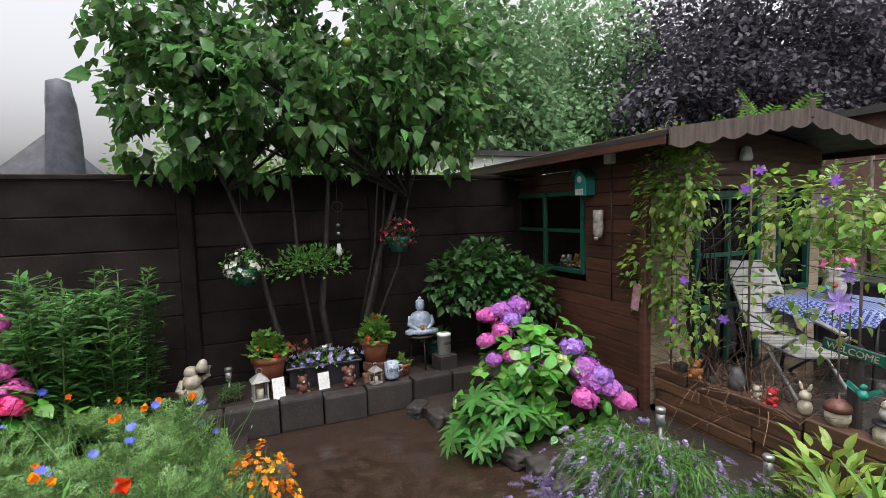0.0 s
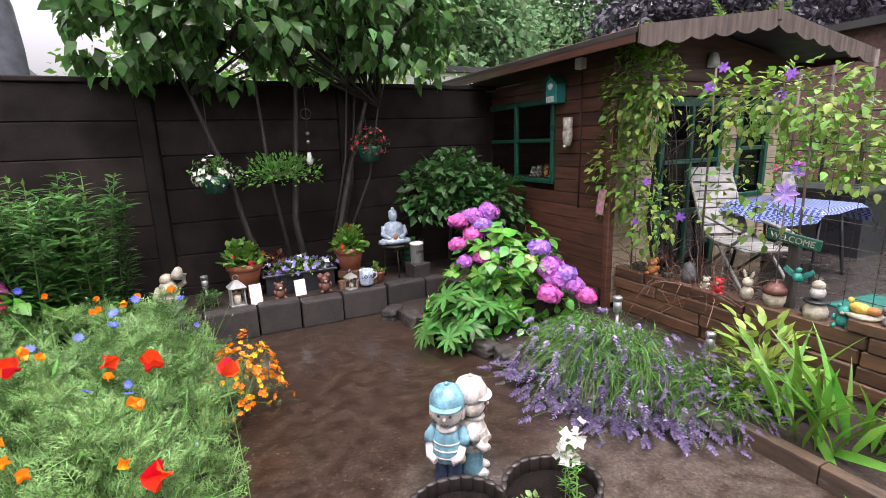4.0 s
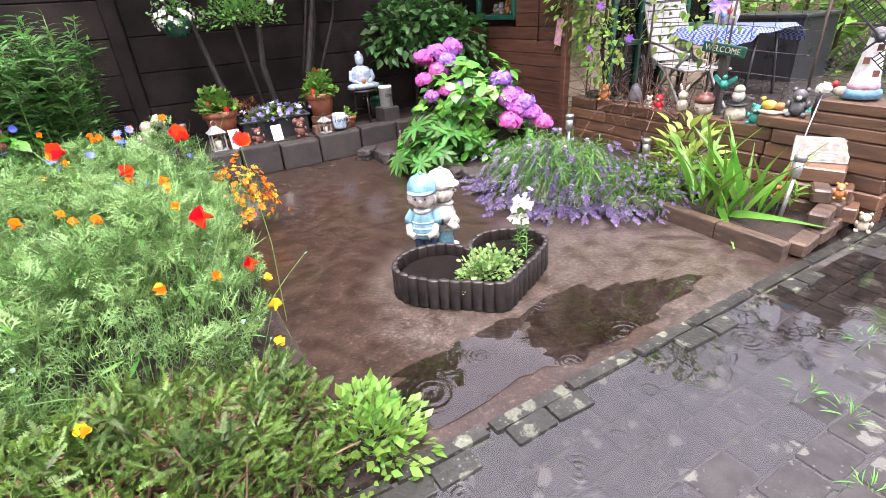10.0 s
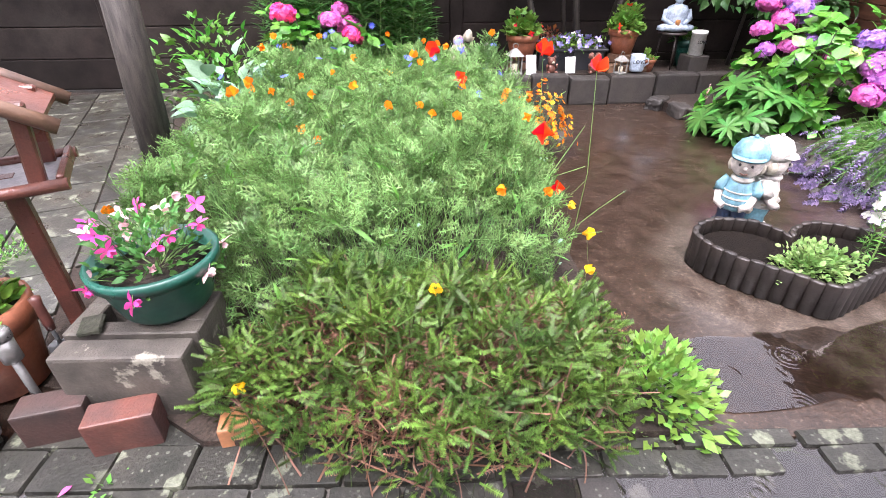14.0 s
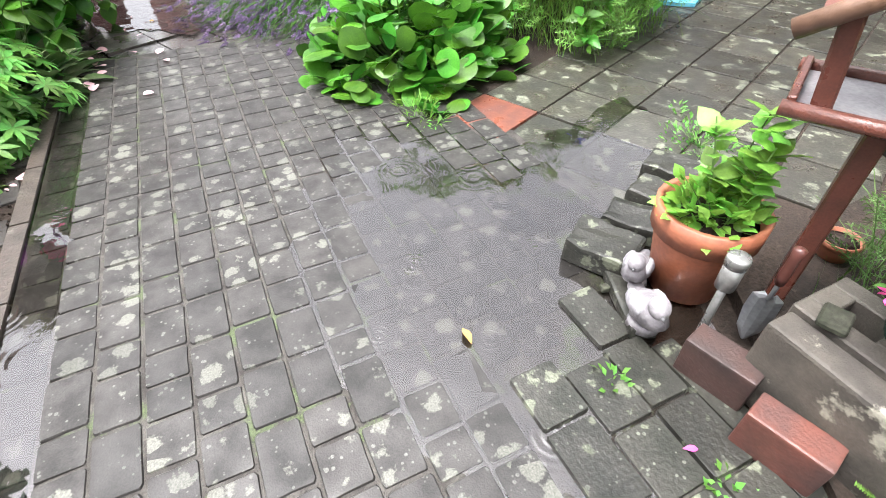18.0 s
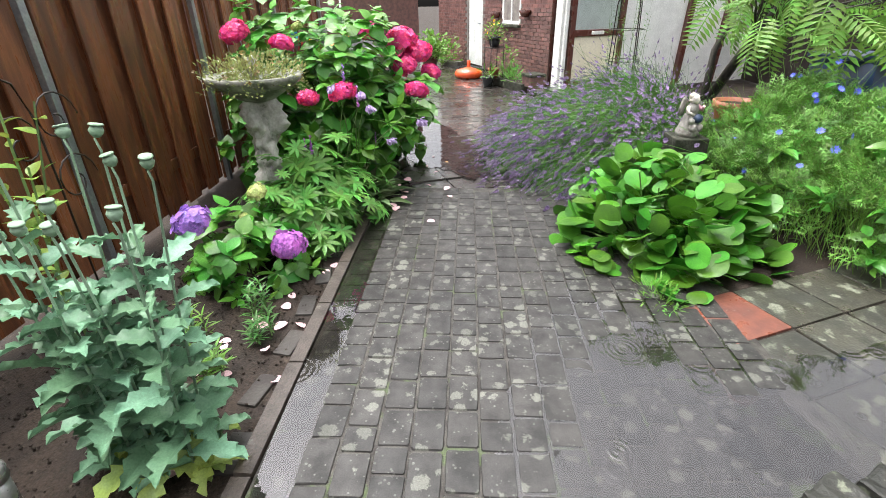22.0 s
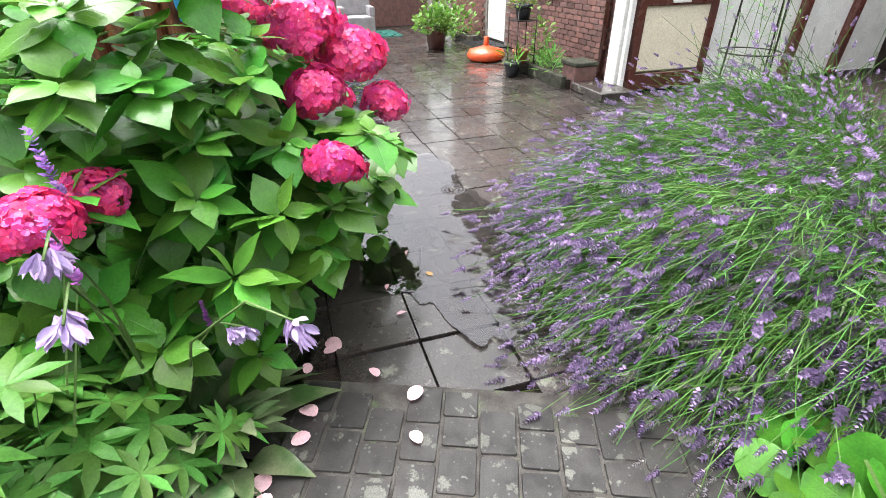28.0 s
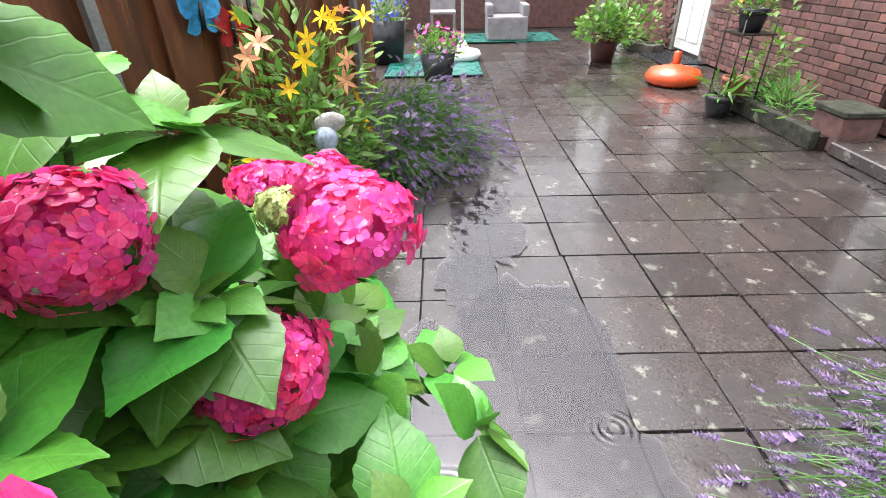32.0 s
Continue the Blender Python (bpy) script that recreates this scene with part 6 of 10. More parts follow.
stalks("young_lily", (0.38, 4.76, BZ), [(0.34, 4.76), (0.4, 4.78), (0.42, 4.74), (0.37, 4.8), (0.45, 4.77), (0.3, 4.78)], 0.2, 26, 0.06, NARROW, G["lily"], "short green leafy plant at the bed edge", "plant", 48)


STEEL = surf("brushed_steel", (0.36, 0.36, 0.35), (0.24, 0.24, 0.23), 0.33, 0.1, 9, 60, 0.1, metal=0.7)


def solar(loc, h, label="steel solar stake lamp", group="solar lamps"):
    ob = thing("solar_lamp", loc, label, "lamp", group)
    part("spike", tube([(0, 0, -0.02), (0, 0, h - 0.12)], 0.013, 10), STEEL, ob)
    part("glass", lathe([(0.013, h - 0.13), (0.029, h - 0.122), (0.03, h - 0.03)], 18), STEEL, ob)
    part("cap", lathe([(0.033, h - 0.035), (0.034, h - 0.008), (0.03, h), (0, h + 0.003)], 18), STEEL, ob)
    return ob


solar((3.10, 2.52, 0.08), 0.46, "steel solar stake lamp in the lavender")
solar((3.42, 2.0, 0.08), 0.3)
lp = solar((3.30, 0.9, 0.08), 0.42, "steel solar stake lamp leaning in the bed")
lp.rotation_euler[1] = radians(9)
solar((0.36, 4.95, BZ), 0.26)

# ---------- plants round the patio ----------
solid("bed_soil_west", outline([(-1.75, 1.1), (-0.95, 0.62), (0.55, 0.62), (0.5, 1.3), (0.42, 2.6), (0.5, 4.5), (-1.9, 4.6)], -0.03, 0.04), M["soil"], "dark soil of the wildflower bed", "soil", "structure")
rs = np.random.RandomState(11)


def in_poly(x, y, pts):
    c = np.zeros(len(x), bool)
    n = len(pts)
    for i in range(n):
        (x1, y1), (x2, y2) = pts[i], pts[(i + 1) % n]
        t = ((y1 > y) != (y2 > y)) & (x < (x2 - x1) * (y - y1) / (y2 - y1 + 1e-12) + x1)
        c ^= t
    return c


def scatter(pts, n, rs):
    xs, ys = [p[0] for p in pts], [p[1] for p in pts]
    x, y = rs.uniform(min(xs), max(xs), n * 4), rs.uniform(min(ys), max(ys), n * 4)
    k = in_poly(x, y, pts)
    return x[k][:n], y[k][:n]


def mound(x, y, pts, h, edge=0.3):
    """Height of a planting: h inside, falling off within `edge` of its outline, uneven."""
    d = np.full(len(x), 9.0)
    n = len(pts)
    for i in range(n):
        a, b = np.array(pts[i]), np.array(pts[(i + 1) % n])
        t = np.clip(((x - a[0]) * (b - a)[0] + (y - a[1]) * (b - a)[1]) / ((b - a) @ (b - a)), 0, 1)
        d = np.minimum(d, np.hypot(x - a[0] - t * (b - a)[0], y - a[1] - t * (b - a)[1]))
    k = np.clip(d / edge, 0, 1)
    return h * np.sqrt(1 - (1 - k) ** 2) * (1 + 0.14 * np.sin(5 * x + 1) * np.sin(4.3 * y) + 0.08 * np.sin(11 * x + 7 * y))


MEADOW = [(-1.55, 1.25), (-0.75, 0.95), (-0.1, 1.15), (0.34, 1.3), (0.42, 2.2), (0.5, 3.3), (0.15, 4.1), (-1.7, 4.2)]
meadow = thing("wildflower_meadow", (0, 0, 0), "dense grey-green ferny wildflowers beside the patio", "wildflowers", kind="stuff")
x, y = scatter(MEADOW, 1500, rs)
H0 = mound(x, y, MEADOW, 0.62, 0.35)
z = H0 * (1 - 0.5 * rs.uniform(0, 1, len(x)) ** 1.8)
z += 0.06 * np.sin(8 * x + 3) * np.sin(9 * y) + 0.04 * np.sin(19 * x + 4 * y) * np.sin(17 * y - 5 * x)
D = rs.normal(0, 0.7, (len(x), 3)) + np.array((0.1, -0.15, 0.5))
gr = np.sin(3.1 * x + 1.2) * np.sin(2.7 * y) + rs.normal(0, 0.5, len(x)) > 0.3
tp = np.stack([x, y, z], 1)
for pick, mt in ((~gr, G["meadow"]), (gr, leafmat("mid_green_ferny_leaf", (0.14, 0.255, 0.07), (0.06, 0.13, 0.034), 0.5, 0.12, 0.55))):
    p, dd, ss = tufts(tp[pick], 7, 0.105, rs, 0.55)
    part("ferny_leaves", mesh_np("ferny_leaves", *bake(LACY, p, dd, ss, rs, 0.9)), mt, meadow)
kk = rs.randint(0, len(x), 700)
part("leaves", mesh_np("leaves", *bake(NARROW, np.stack([x, y, z], 1)[kk], D[kk], rs.uniform(0.07, 0.13, 700), rs, 1)), G["lupin"], meadow)
x, y = scatter(MEADOW, 2600, rs)
H0 = mound(x, y, MEADOW, 0.66, 0.35)
B = np.stack([x, y, np.zeros(len(x))], 1)
D = unit(np.stack([rs.normal(0, 0.3, len(x)), rs.normal(0, 0.3, len(x)), np.ones(len(x))], 1))
paths = arcs(B, D, H0 * rs.uniform(0.85, 1.2, len(x)), rs, 0.14, 6, 0.14)
part("stems", mesh_np("stems", *ribbons(paths, 0.0024, rs, 0.6)), G["meadow"], meadow)
kk = rs.randint(0, len(x), 160)
part("buds", mesh_np("buds", *bake(spike_t(2, 0.3, 5), paths[kk, -1], paths[kk, -1] - paths[kk, -2], rs.uniform(0.018, 0.03, 160), rs, 2)), G["poppyleaf"], meadow)


def blooms(name, spots, t, material, size, label, category, seed, group, face=(0.1, -0.5, 0.5), stem=True, bud=None):
    """Single flowers, each a thing with a stem of its own."""
    rs = np.random.RandomState(seed)
    for i, (x, y, z) in enumerate(spots):
        g = 0.0
        ob = thing(name, (x, y, g), label, category, group)
        d = np.array(face) + rs.normal(0, 0.35, 3)
        part("petals", mesh_np("petals", *bake(t, np.array([(0, 0, z)]), d[None], [size * rs.uniform(0.85, 1.15)], rs, 2)), material, ob)
        p = np.array([[(rs.normal(0, 0.05), rs.normal(0, 0.05), 0.0), (rs.normal(0, 0.03), rs.normal(0, 0.03), z * 0.5), (0, 0, z - 0.004)]])
        part("stem", mesh_np("stem", *ribbons(p, 0.0022, rs, 0.7)), G["stem"], ob)


blooms("red_poppy", [(0.273, 1.805, 0.975), (0.489, 1.726, 0.92), (0.271, 1.631, 0.68), (-0.189, 2.137, 0.925), (0.408, 1.831, 0.331), (-0.05, 2.75, 0.66)], CUP, RED, 0.062,
       "scarlet poppy flower on a thin stem", "poppy", 21, "red poppies")
x, y = scatter(MEADOW, 44, rs)
blooms("orange_poppy", [(a, b, float(c)) for a, b, c in zip(x, y, mound(x, y, MEADOW, 0.68, 0.3) + 0.05)], CUP, ORANGE, 0.036, "orange garden poppy flower", "poppy", 22, "orange poppies")
blooms("orange_poppy", [(-0.52, 0.93, 0.34), (-0.81, 0.69, 0.2), (0.38, 1.15, 0.3), (0.42, 1.32, 0.36), (-0.2, 0.95, 0.36), (0.45, 1.72, 0.3)], CUP, YELLOW, 0.036, "yellow-orange garden poppy flower", "poppy", 23, "orange poppies")
x, y = scatter([(-1.5, 2.3), (0.3, 2.3), (0.4, 3.9), (-1.5, 4.1)], 26, rs)
blooms("cornflower", [(a, b, float(c)) for a, b, c in zip(x, y, mound(x, y, MEADOW, 0.7, 0.3) + 0.05)], DAISY, BLUE, 0.028, "blue cornflower on a thin stem", "cornflower", 24, "blue cornflowers", face=(0, -0.2, 0.9))
clump("marigold", (0.55, 3.12, 0.1), 0.27, 0.27, 0.34, 320, 0.06, FEATHER, G["meadow"], "clump of orange-yellow marigolds at the patio edge", "marigold", 25,
      [(MARI, ORANGE, 0.022, 150), (MARI, YELLOW, 0.02, 40)])
HEATH = [(-1.02, 0.72), (-0.2, 0.42), (0.35, 0.55), (0.5, 0.85), (0.42, 1.2), (-0.2, 1.35), (-0.8, 1.2)]
heather = thing("heather", (0, 0, 0), "sprawling green and brown heather at the path corner", "heather", kind="stuff")
x, y = scatter(HEATH, 1500, rs)
H0 = mound(x, y, HEATH, 0.36, 0.3)
z = H0 * rs.uniform(0.35, 1.0, len(x)) ** 0.7 + 0.04 * np.sin(13 * x) * np.sin(11 * y)
br = (0.5 * np.sin(x * 6 + 0.6) * np.sin(y * 7 + 1) + rs.normal(0, 0.5, len(x))) > 0.36
p, dd, ss = tufts(np.stack([x, y, z], 1)[~br], 5, 0.075, rs, 0.55)
dd += np.stack([(p[:, 0] + 0.3) * 0.5, (p[:, 1] - 0.9) * 0.8, np.zeros(len(p))], 1)
part("sprigs", mesh_np("sprigs", *bake(SPRIG, p, dd, ss, rs, 1.5)), G["heather"], heather)
p, dd, ss = tufts(np.stack([x, y, z * 0.85], 1)[br], 3, 0.085, rs, 0.5)
part("brown_sprigs", mesh_np("brown_sprigs", *bake(feather_t(7, 0.03, 0.1), p, dd, ss, rs, 1.5)), G["twig"], heather)
k = rs.randint(0, len(x), 1500)
B = np.stack([x[k] * 0.6 - 0.12 + rs.normal(0, 0.12, 1500), y[k] * 0.6 + 0.34 + rs.normal(0, 0.1, 1500), np.full(1500, 0.02)], 1)
T = np.stack([x[k], y[k], z[k]], 1)
part("twigs", mesh_np("twigs", *ribbons(arcs(B, T - B, np.linalg.norm(T - B, axis=1) * 0.92, rs, -0.05, 5, 0.08), 0.0036, rs, 0.6)), G["twig"], heather)
# bare twigs arching over the middle of the heather
k = np.nonzero((np.hypot(x + 0.05, (y - 0.75) * 1.4) < 0.42) & (z > 0.1))[0]
k = k[rs.randint(0, len(k), 340)]
B = np.stack([x[k], y[k], z[k] * 0.75], 1)
part("twigs", mesh_np("twigs", *ribbons(arcs(B, rs.normal(0, 0.55, (340, 3)) + np.array((0.05, 0.0, 0.8)), rs.uniform(0.07, 0.16, 340), rs, 0.5, 6, 0.4), 0.0036, rs, 0.5)), G["twig"], heather)
clump("oregano", (0.56, 0.80, 0.0), 0.2, 0.22, 0.19, 620, 0.05, LEAF_S, G["bright"], "low bright green leafy plant by the kerb", "plant", 26)

# lilies, left pink hydrangea, poppy leaves behind the meadow
spots = [(rs.uniform(-1.75, -0.2), rs.uniform(4.15, 5.0)) for _ in range(92)]
stalks("lily", (-0.6, 4.6, 0.1), spots, 1.32, 90, 0.135, leaf_t(0.24, 3, 0.1, 0.3, 0.8), G["lily"], "tall clump of unopened green lilies against the wall", "lily", 51, 0.006, 0.1, (LEAF_S, G["bright"], 0.05, 0.8))
hydrangea("hydrangea", (-1.15, 3.95, 0.05), 0.6, 0.5, 0.95, 700, 0.12, [(-0.9, 4.12, 0.79, 0.1, ROSE), (-1.02, 3.95, 0.86, 0.09, ROSE), (-0.98, 4.2, 0.92, 0.07, ROSE), (-0.86, 3.95, 0.74, 0.09, PINK), (-1.3, 3.6, 0.95, 0.09, PINK), (-1.0, 4.2, 1.25, 0.08, ROSE), (-1.4, 4.1, 1.15, 0.09, ROSE)],
          "dark green hydrangea with deep pink heads beside the lilies", 52)
clump("poppy_plant", (-1.55, 3.0, 0.0), 0.35, 0.5, 0.75, 160, 0.16, leaf_t(0.6, 4, 0.25, 0.5, 0.7), G["poppyleaf"], "grey-green poppy leaves behind the meadow", "poppy", 53, low=0.0)

# main hydrangea and lupin
hydrangea("hydrangea", (2.88, 3.66, 0.08), 0.66, 0.58, 0.88, 800, 0.12,
          [(2.83, 3.9, 1.03, 0.100, MAGENTA), (2.54, 3.95, 0.95, 0.094, ROSE), (2.83, 3.83, 0.86, 0.100, VIOLET), (2.68, 3.92, 0.99, 0.106, MAGENTA), (2.62, 3.82, 0.84, 0.094, ROSE), (2.72, 3.84, 0.92, 0.094, VIOLET),
           (3.06, 3.26, 0.6, 0.118, MAGENTA), (3.19, 3.11, 0.45, 0.100, MAGENTA), (3.02, 3.36, 0.75, 0.100, VIOLET), (3.08, 3.2, 0.5, 0.106, MAGENTA), (2.95, 3.12, 0.42, 0.100, ROSE), (3.14, 3.16, 0.56, 0.094, VIOLET),
           (2.46, 3.69, 0.64, 0.071, MAGENTA), (2.67, 3.49, 0.575, 0.065, VIOLET), (2.8, 3.4, 0.62, 0.065, ROSE), (2.9, 3.35, 0.66, 0.071, CREAMF), (2.58, 3.6, 0.68, 0.071, ROSE), (2.72, 3.55, 0.72, 0.071, VIOLET),
           (2.45, 3.8, 0.78, 0.077, ROSE), (3.25, 3.02, 0.38, 0.088, ROSE)],
          "hydrangea with magenta and violet mopheads by the shed", 54)


LUPDARK = leafmat("dark_lupin_leaf", (0.078, 0.225, 0.045), (0.045, 0.14, 0.03), 0.4)


def lupin(loc, rx, ry, h, n, size, label, seed, spikes=(), low=0.0, leaf=None):
    rs = np.random.RandomState(seed)
    ob = thing("lupin", loc, label, "lupin")
    P, N = dome(rs, n, rx, ry, h, low, 0.6, 0.15, seed)
    part("leaves", mesh_np("leaves", *bake(PALM, P, N * 0.7 + np.array((0, 0, 0.6)) + rs.normal(0, 0.25, N.shape), size * rs.uniform(0.65, 1.2, len(P)), rs, 3)), leaf or G["lupin"], ob)
    part("stems", mesh_np("stems", *ribbons(arcs(np.zeros_like(P), P, np.linalg.norm(P, axis=1), rs, 0.0, 5, 0.06), 0.0028, rs)), G["stem"], ob)
    for x, y, z, ln, mt in spikes:
        p = np.array([(x - loc[0], y - loc[1], z - loc[2])])
        part("flower_spike", mesh_np("flower_spike", *bake(LUPIN, p, np.array([(0.1, 0.05, 1.0)]), [ln], rs, 1)), mt, ob)
        q = np.array([[(0, 0, 0), (p[0] * 0.6), p[0]]], dtype=float)
        part("stalk", mesh_np("stalk", *ribbons(q, 0.004, rs)), G["stem"], ob)
    return ob


lupin((2.36, 3.45, 0.05), 0.38, 0.4, 0.42, 42, 0.185, "green lupin leaves spreading over the bed edge", 55, [(2.12, 3.75, 0.25, 0.12, PALEPINK)], leaf=LUPDARK)
lavender((2.9, 2.42, 0.05), 0.42, 0.62, 0.42, 900, "flowering lavender leaning over the patio edge", 56, 0.34, 0.95, 0.092, 0.0018, (-0.5, -0.35), PALELAV)
lavender((3.15, 1.8, 0.05), 0.35, 0.3, 0.26, 300, "small lavender beside the solar lamp", 57, 0.25, 0.4, 0.05, 0.0016, (-0.3, -0.3))
spots = [(3.2 + rs.uniform(-.13, .25), 1.2 + rs.uniform(-.2, .28)) for _ in range(38)]
strap = thing("crocosmia", (3.3, 1.22, 0.08), "clump of long green strap leaves in the bed", "plant")
B = np.array([(a - 3.3, b - 1.22, 0) for a, b in spots])
D = np.stack([rs.normal(-0.03, 0.2, 38), rs.normal(-0.03, 0.22, 38), np.ones(38)], 1)
part("leaves", mesh_np("leaves", *bake(leaf_t(0.078, 9, 0.25, 0.38, 0.6), B, D, rs.uniform(0.36, 0.66, 38), rs, 0.6)), G["strap"], strap)
part("low_leaves", mesh_np("low_leaves", *bake(leaf_t(0.1, 8, 0.2, 0.7, 0.55), B[:6], D[:6] * np.array((3, 3, 0.7)) + np.array((-0.4, -0.2, 0)), rs.uniform(0.35, 0.5, 6), rs, 0.6)), G["strap"], strap)
clump("yellow_leaved_shrub", (3.52, 1.72, 0.08), 0.26, 0.28, 0.44, 190, 0.13, leaf_t(0.4, 4, 0.12, 0.25, 0.8), G["yellowgreen"], "yellow-green leafy shrub in front of the sleepers", "shrub", 58)
stalks("penstemon", (3.55, 0.95, 0.08), [(3.5, 0.95), (3.58, 1.0), (3.45, 1.02)], 0.25, 24, 0.1, NARROW, G["strap"], "thin green leaves by the solar lamp", "plant", 59)

# wall tree, shrubs and hanging things
tree("wall_tree", (1.5, 5.05, BZ), [([(-0.5, 0, 0), (-0.7, 0.02, 0.6), (-0.8, 0.03, 1.1), (-1.05, 0.05, 1.9), (-1.5, 0.1, 3.0)], 0.034), ([(-0.15, 0.05, 0), (-0.24, 0.05, 0.7), (-0.18, 0.05, 1.3), (-0.1, 0.1, 2.1), (-0.3, 0.2, 3.4)], 0.04),
      ([(0.1, 0, 0), (0.2, 0.0, 0.6), (0.36, 0.0, 1.2), (0.6, 0.05, 1.9), (0.95, 0.1, 3.2)], 0.042), ([(0.15, 0.1, 0.1), (0.4, 0.1, 1.1), (0.5, 0.12, 2.1), (0.45, 0.1, 3.0)], 0.02), ([(-0.3, 0, 0.1), (-0.45, 0, 1.2), (-0.5, 0.05, 2.2), (-0.6, 0.1, 3.2)], 0.022),
      ([(0.2, -0.05, 0.3), (0.55, -0.05, 1.1), (0.7, 0.0, 1.8), (1.0, 0.1, 2.6)], 0.016), ([(0.1, -0.03, 0.4), (0.3, -0.06, 1.3), (0.35, -0.1, 2.0), (0.2, -0.2, 2.7)], 0.014)],
     [(-1.3, 0.1, 2.7, 0.72, 0.7, 0.7, 0.18), (-0.5, -0.05, 2.75, 0.9, 0.9, 0.68, 0.24), (0.45, -0.05, 2.8, 0.95, 0.95, 0.7, 0.24), (-0.1, 0.2, 3.6, 1.4, 1.0, 0.75, 0.3), (1.2, 0.1, 3.0, 0.6, 0.7, 0.9, 0.14), (-1.5, -0.1, 3.3, 0.55, 0.5, 0.5, 0.08)],
     12500, 0.13, HEART, G["tree"], "spreading dark-leaved tree growing in front of the wall", 61, gaps=-0.15)
clump("rose_shrub", (2.9, 4.85, 1.15), 0.55, 0.34, 0.42, 900, 0.1, HEART, leafmat("ivy_leaf", (0.045, 0.12, 0.03), (0.03, 0.085, 0.022)), "dark green climbing shrub between wall and shed", "shrub", 62, low=-0.6, lift=-0.1)
clump("ivy", (3.3, 4.7, 0.98), 0.42, 0.36, 0.4, 700, 0.1, HEART, leafmat("dark_ivy_leaf", (0.05, 0.13, 0.032), (0.032, 0.09, 0.024)), "dark ivy hanging at the shed corner", "ivy", 67, low=-0.7, lift=-0.2)
part("trunk", tube([(2.95, 5.0, BZ), (2.98, 4.98, 0.8), (2.9, 4.9, 1.4)], 0.022, 7, r2=0.01), M["bark"], bpy.data.objects["rose_shrub"], m=Matrix.Translation((-2.9, -4.85, -1.15)))


def basket(loc, r, label, material, leafm, seed, fl, hang):
    ob = thing("hanging_basket", loc, label, "hanging basket")
    part("bowl", lathe([(0, 0), (r * 0.6, 0.01), (r * 0.95, 0.12), (r, 0.16), (r * 0.9, 0.16)], 20), material, ob)
    part("hook", tube([(0, 0, 0.15), (0, 0.05, hang * 0.7), (0, 0.1, hang)], 0.004, 5), M["iron"], ob)
    for a in (0, 2.1, 4.2):
        part("chain", tube([(r * math.cos(a), r * math.sin(a), 0.16), (0, 0.02, hang * 0.5)], 0.002, 4), M["iron"], ob)
    rs = np.random.RandomState(seed)
    P, N = dome(rs, 260, r * 1.4, r * 1.3, 0.16, -0.4, 0.6, 0.2, seed)
    P[:, 2] += 0.15
    part("foliage", mesh_np("foliage", *bake(LEAF_S, P, N + rs.normal(0, 0.4, N.shape), rs.uniform(0.03, 0.05, len(P)), rs)), leafm, ob)
    P, N = dome(rs, fl[1], r * 1.5, r * 1.4, 0.2, -0.4, 0.3, 0.2, seed)
    P[:, 2] += 0.15
    part("flowers", mesh_np("flowers", *bake(FLORET, P, N, rs.uniform(0.016, 0.029, len(P)), rs, 3)), fl[0], ob)


basket((0.55, 4.88, 1.28), 0.14, "hanging basket of white fuchsia on the tree", M["greenplastic"], G["lupin"], 63, (WHITE, 60), 0.9)
basket((2.02, 4.88, 1.5), 0.13, "dark hanging pot with red begonias on the wall", M["greenplastic"], G["dark"], 64, (leafmat("red_begonia", (0.6, 0.05, 0.1), (0.5, 0.1, 0.14)), 70), 0.5)
clump("variegated_shrub", (1.14, 4.84, 1.42), 0.36, 0.24, 0.2, 560, 0.05, LEAF_S, G["lupin"], "low spreading small-leaved branch in front of the wall", "shrub", 65, low=-0.4, stems=14)
chime = thing("wind_chime", (1.42, 4.9, 1.7), "glass wind chime hanging from the tree", "wind chime")
part("cord", tube([(0, 0, -0.1), (0, 0, 0.6)], 0.0025, 4), M["iron"], chime)
part("ring", tube([(0.05 * math.cos(a), 0, 0.28 + 0.05 * math.sin(a)) for a in np.linspace(0, 6.28, 13)], 0.006, 6), M["iron"], chime)
for z in (0.02, 0.1):
    part("bead", ball(0.018, (0, 0, z)), M["metal"], chime)
part("bulb", lathe([(0, -0.2), (0.025, -0.19), (0.034, -0.15), (0.02, -0.11), (0.016, -0.08)], 14), M["white"], chime)

# ---------- things on the shed ----------
bh = thing("birdhouse", (SX - 0.03, 4.06, 2.02), "teal painted wooden birdhouse on the shed wall", "birdhouse")
part("box", box(0.12, 0.17, 0.2, (-0.05, 0, 0), 0.006), M["teal"], bh)
for s in (-1, 1):
    part("roof", box(0.17, 0.15, 0.014, (-0.055, s * 0.055, 0.215), rot=(-s * 38, 0, 0)), M["greenpaint"], bh)
part("gable", outline([(-0.085, 0), (0.085, 0), (0, 0.075)], 0, 0.11), M["teal"], bh, m=pose(-0.0, 0, 0.2, 90, 0, -90))
part("hole", lathe([(0.022, 0), (0.034, 0), (0.034, 0.008), (0.022, 0.008)], 16), M["white"], bh, m=pose(-0.112, 0, 0.16, 0, -90, 0))
# no real opening: a near-black disc paints the shade of the hole
part("entrance", lathe([(0, 0.001), (0.022, 0.001), (0.022, 0.004), (0, 0.004)], 14), M["dark"], bh, m=pose(-0.112, 0, 0.16, 0, -90, 0))
for k in range(5):
    part("picket", box(0.008, 0.018, 0.06, (-0.114, -0.045 + 0.025 * k, 0.008), 0.002), M["white"], bh)
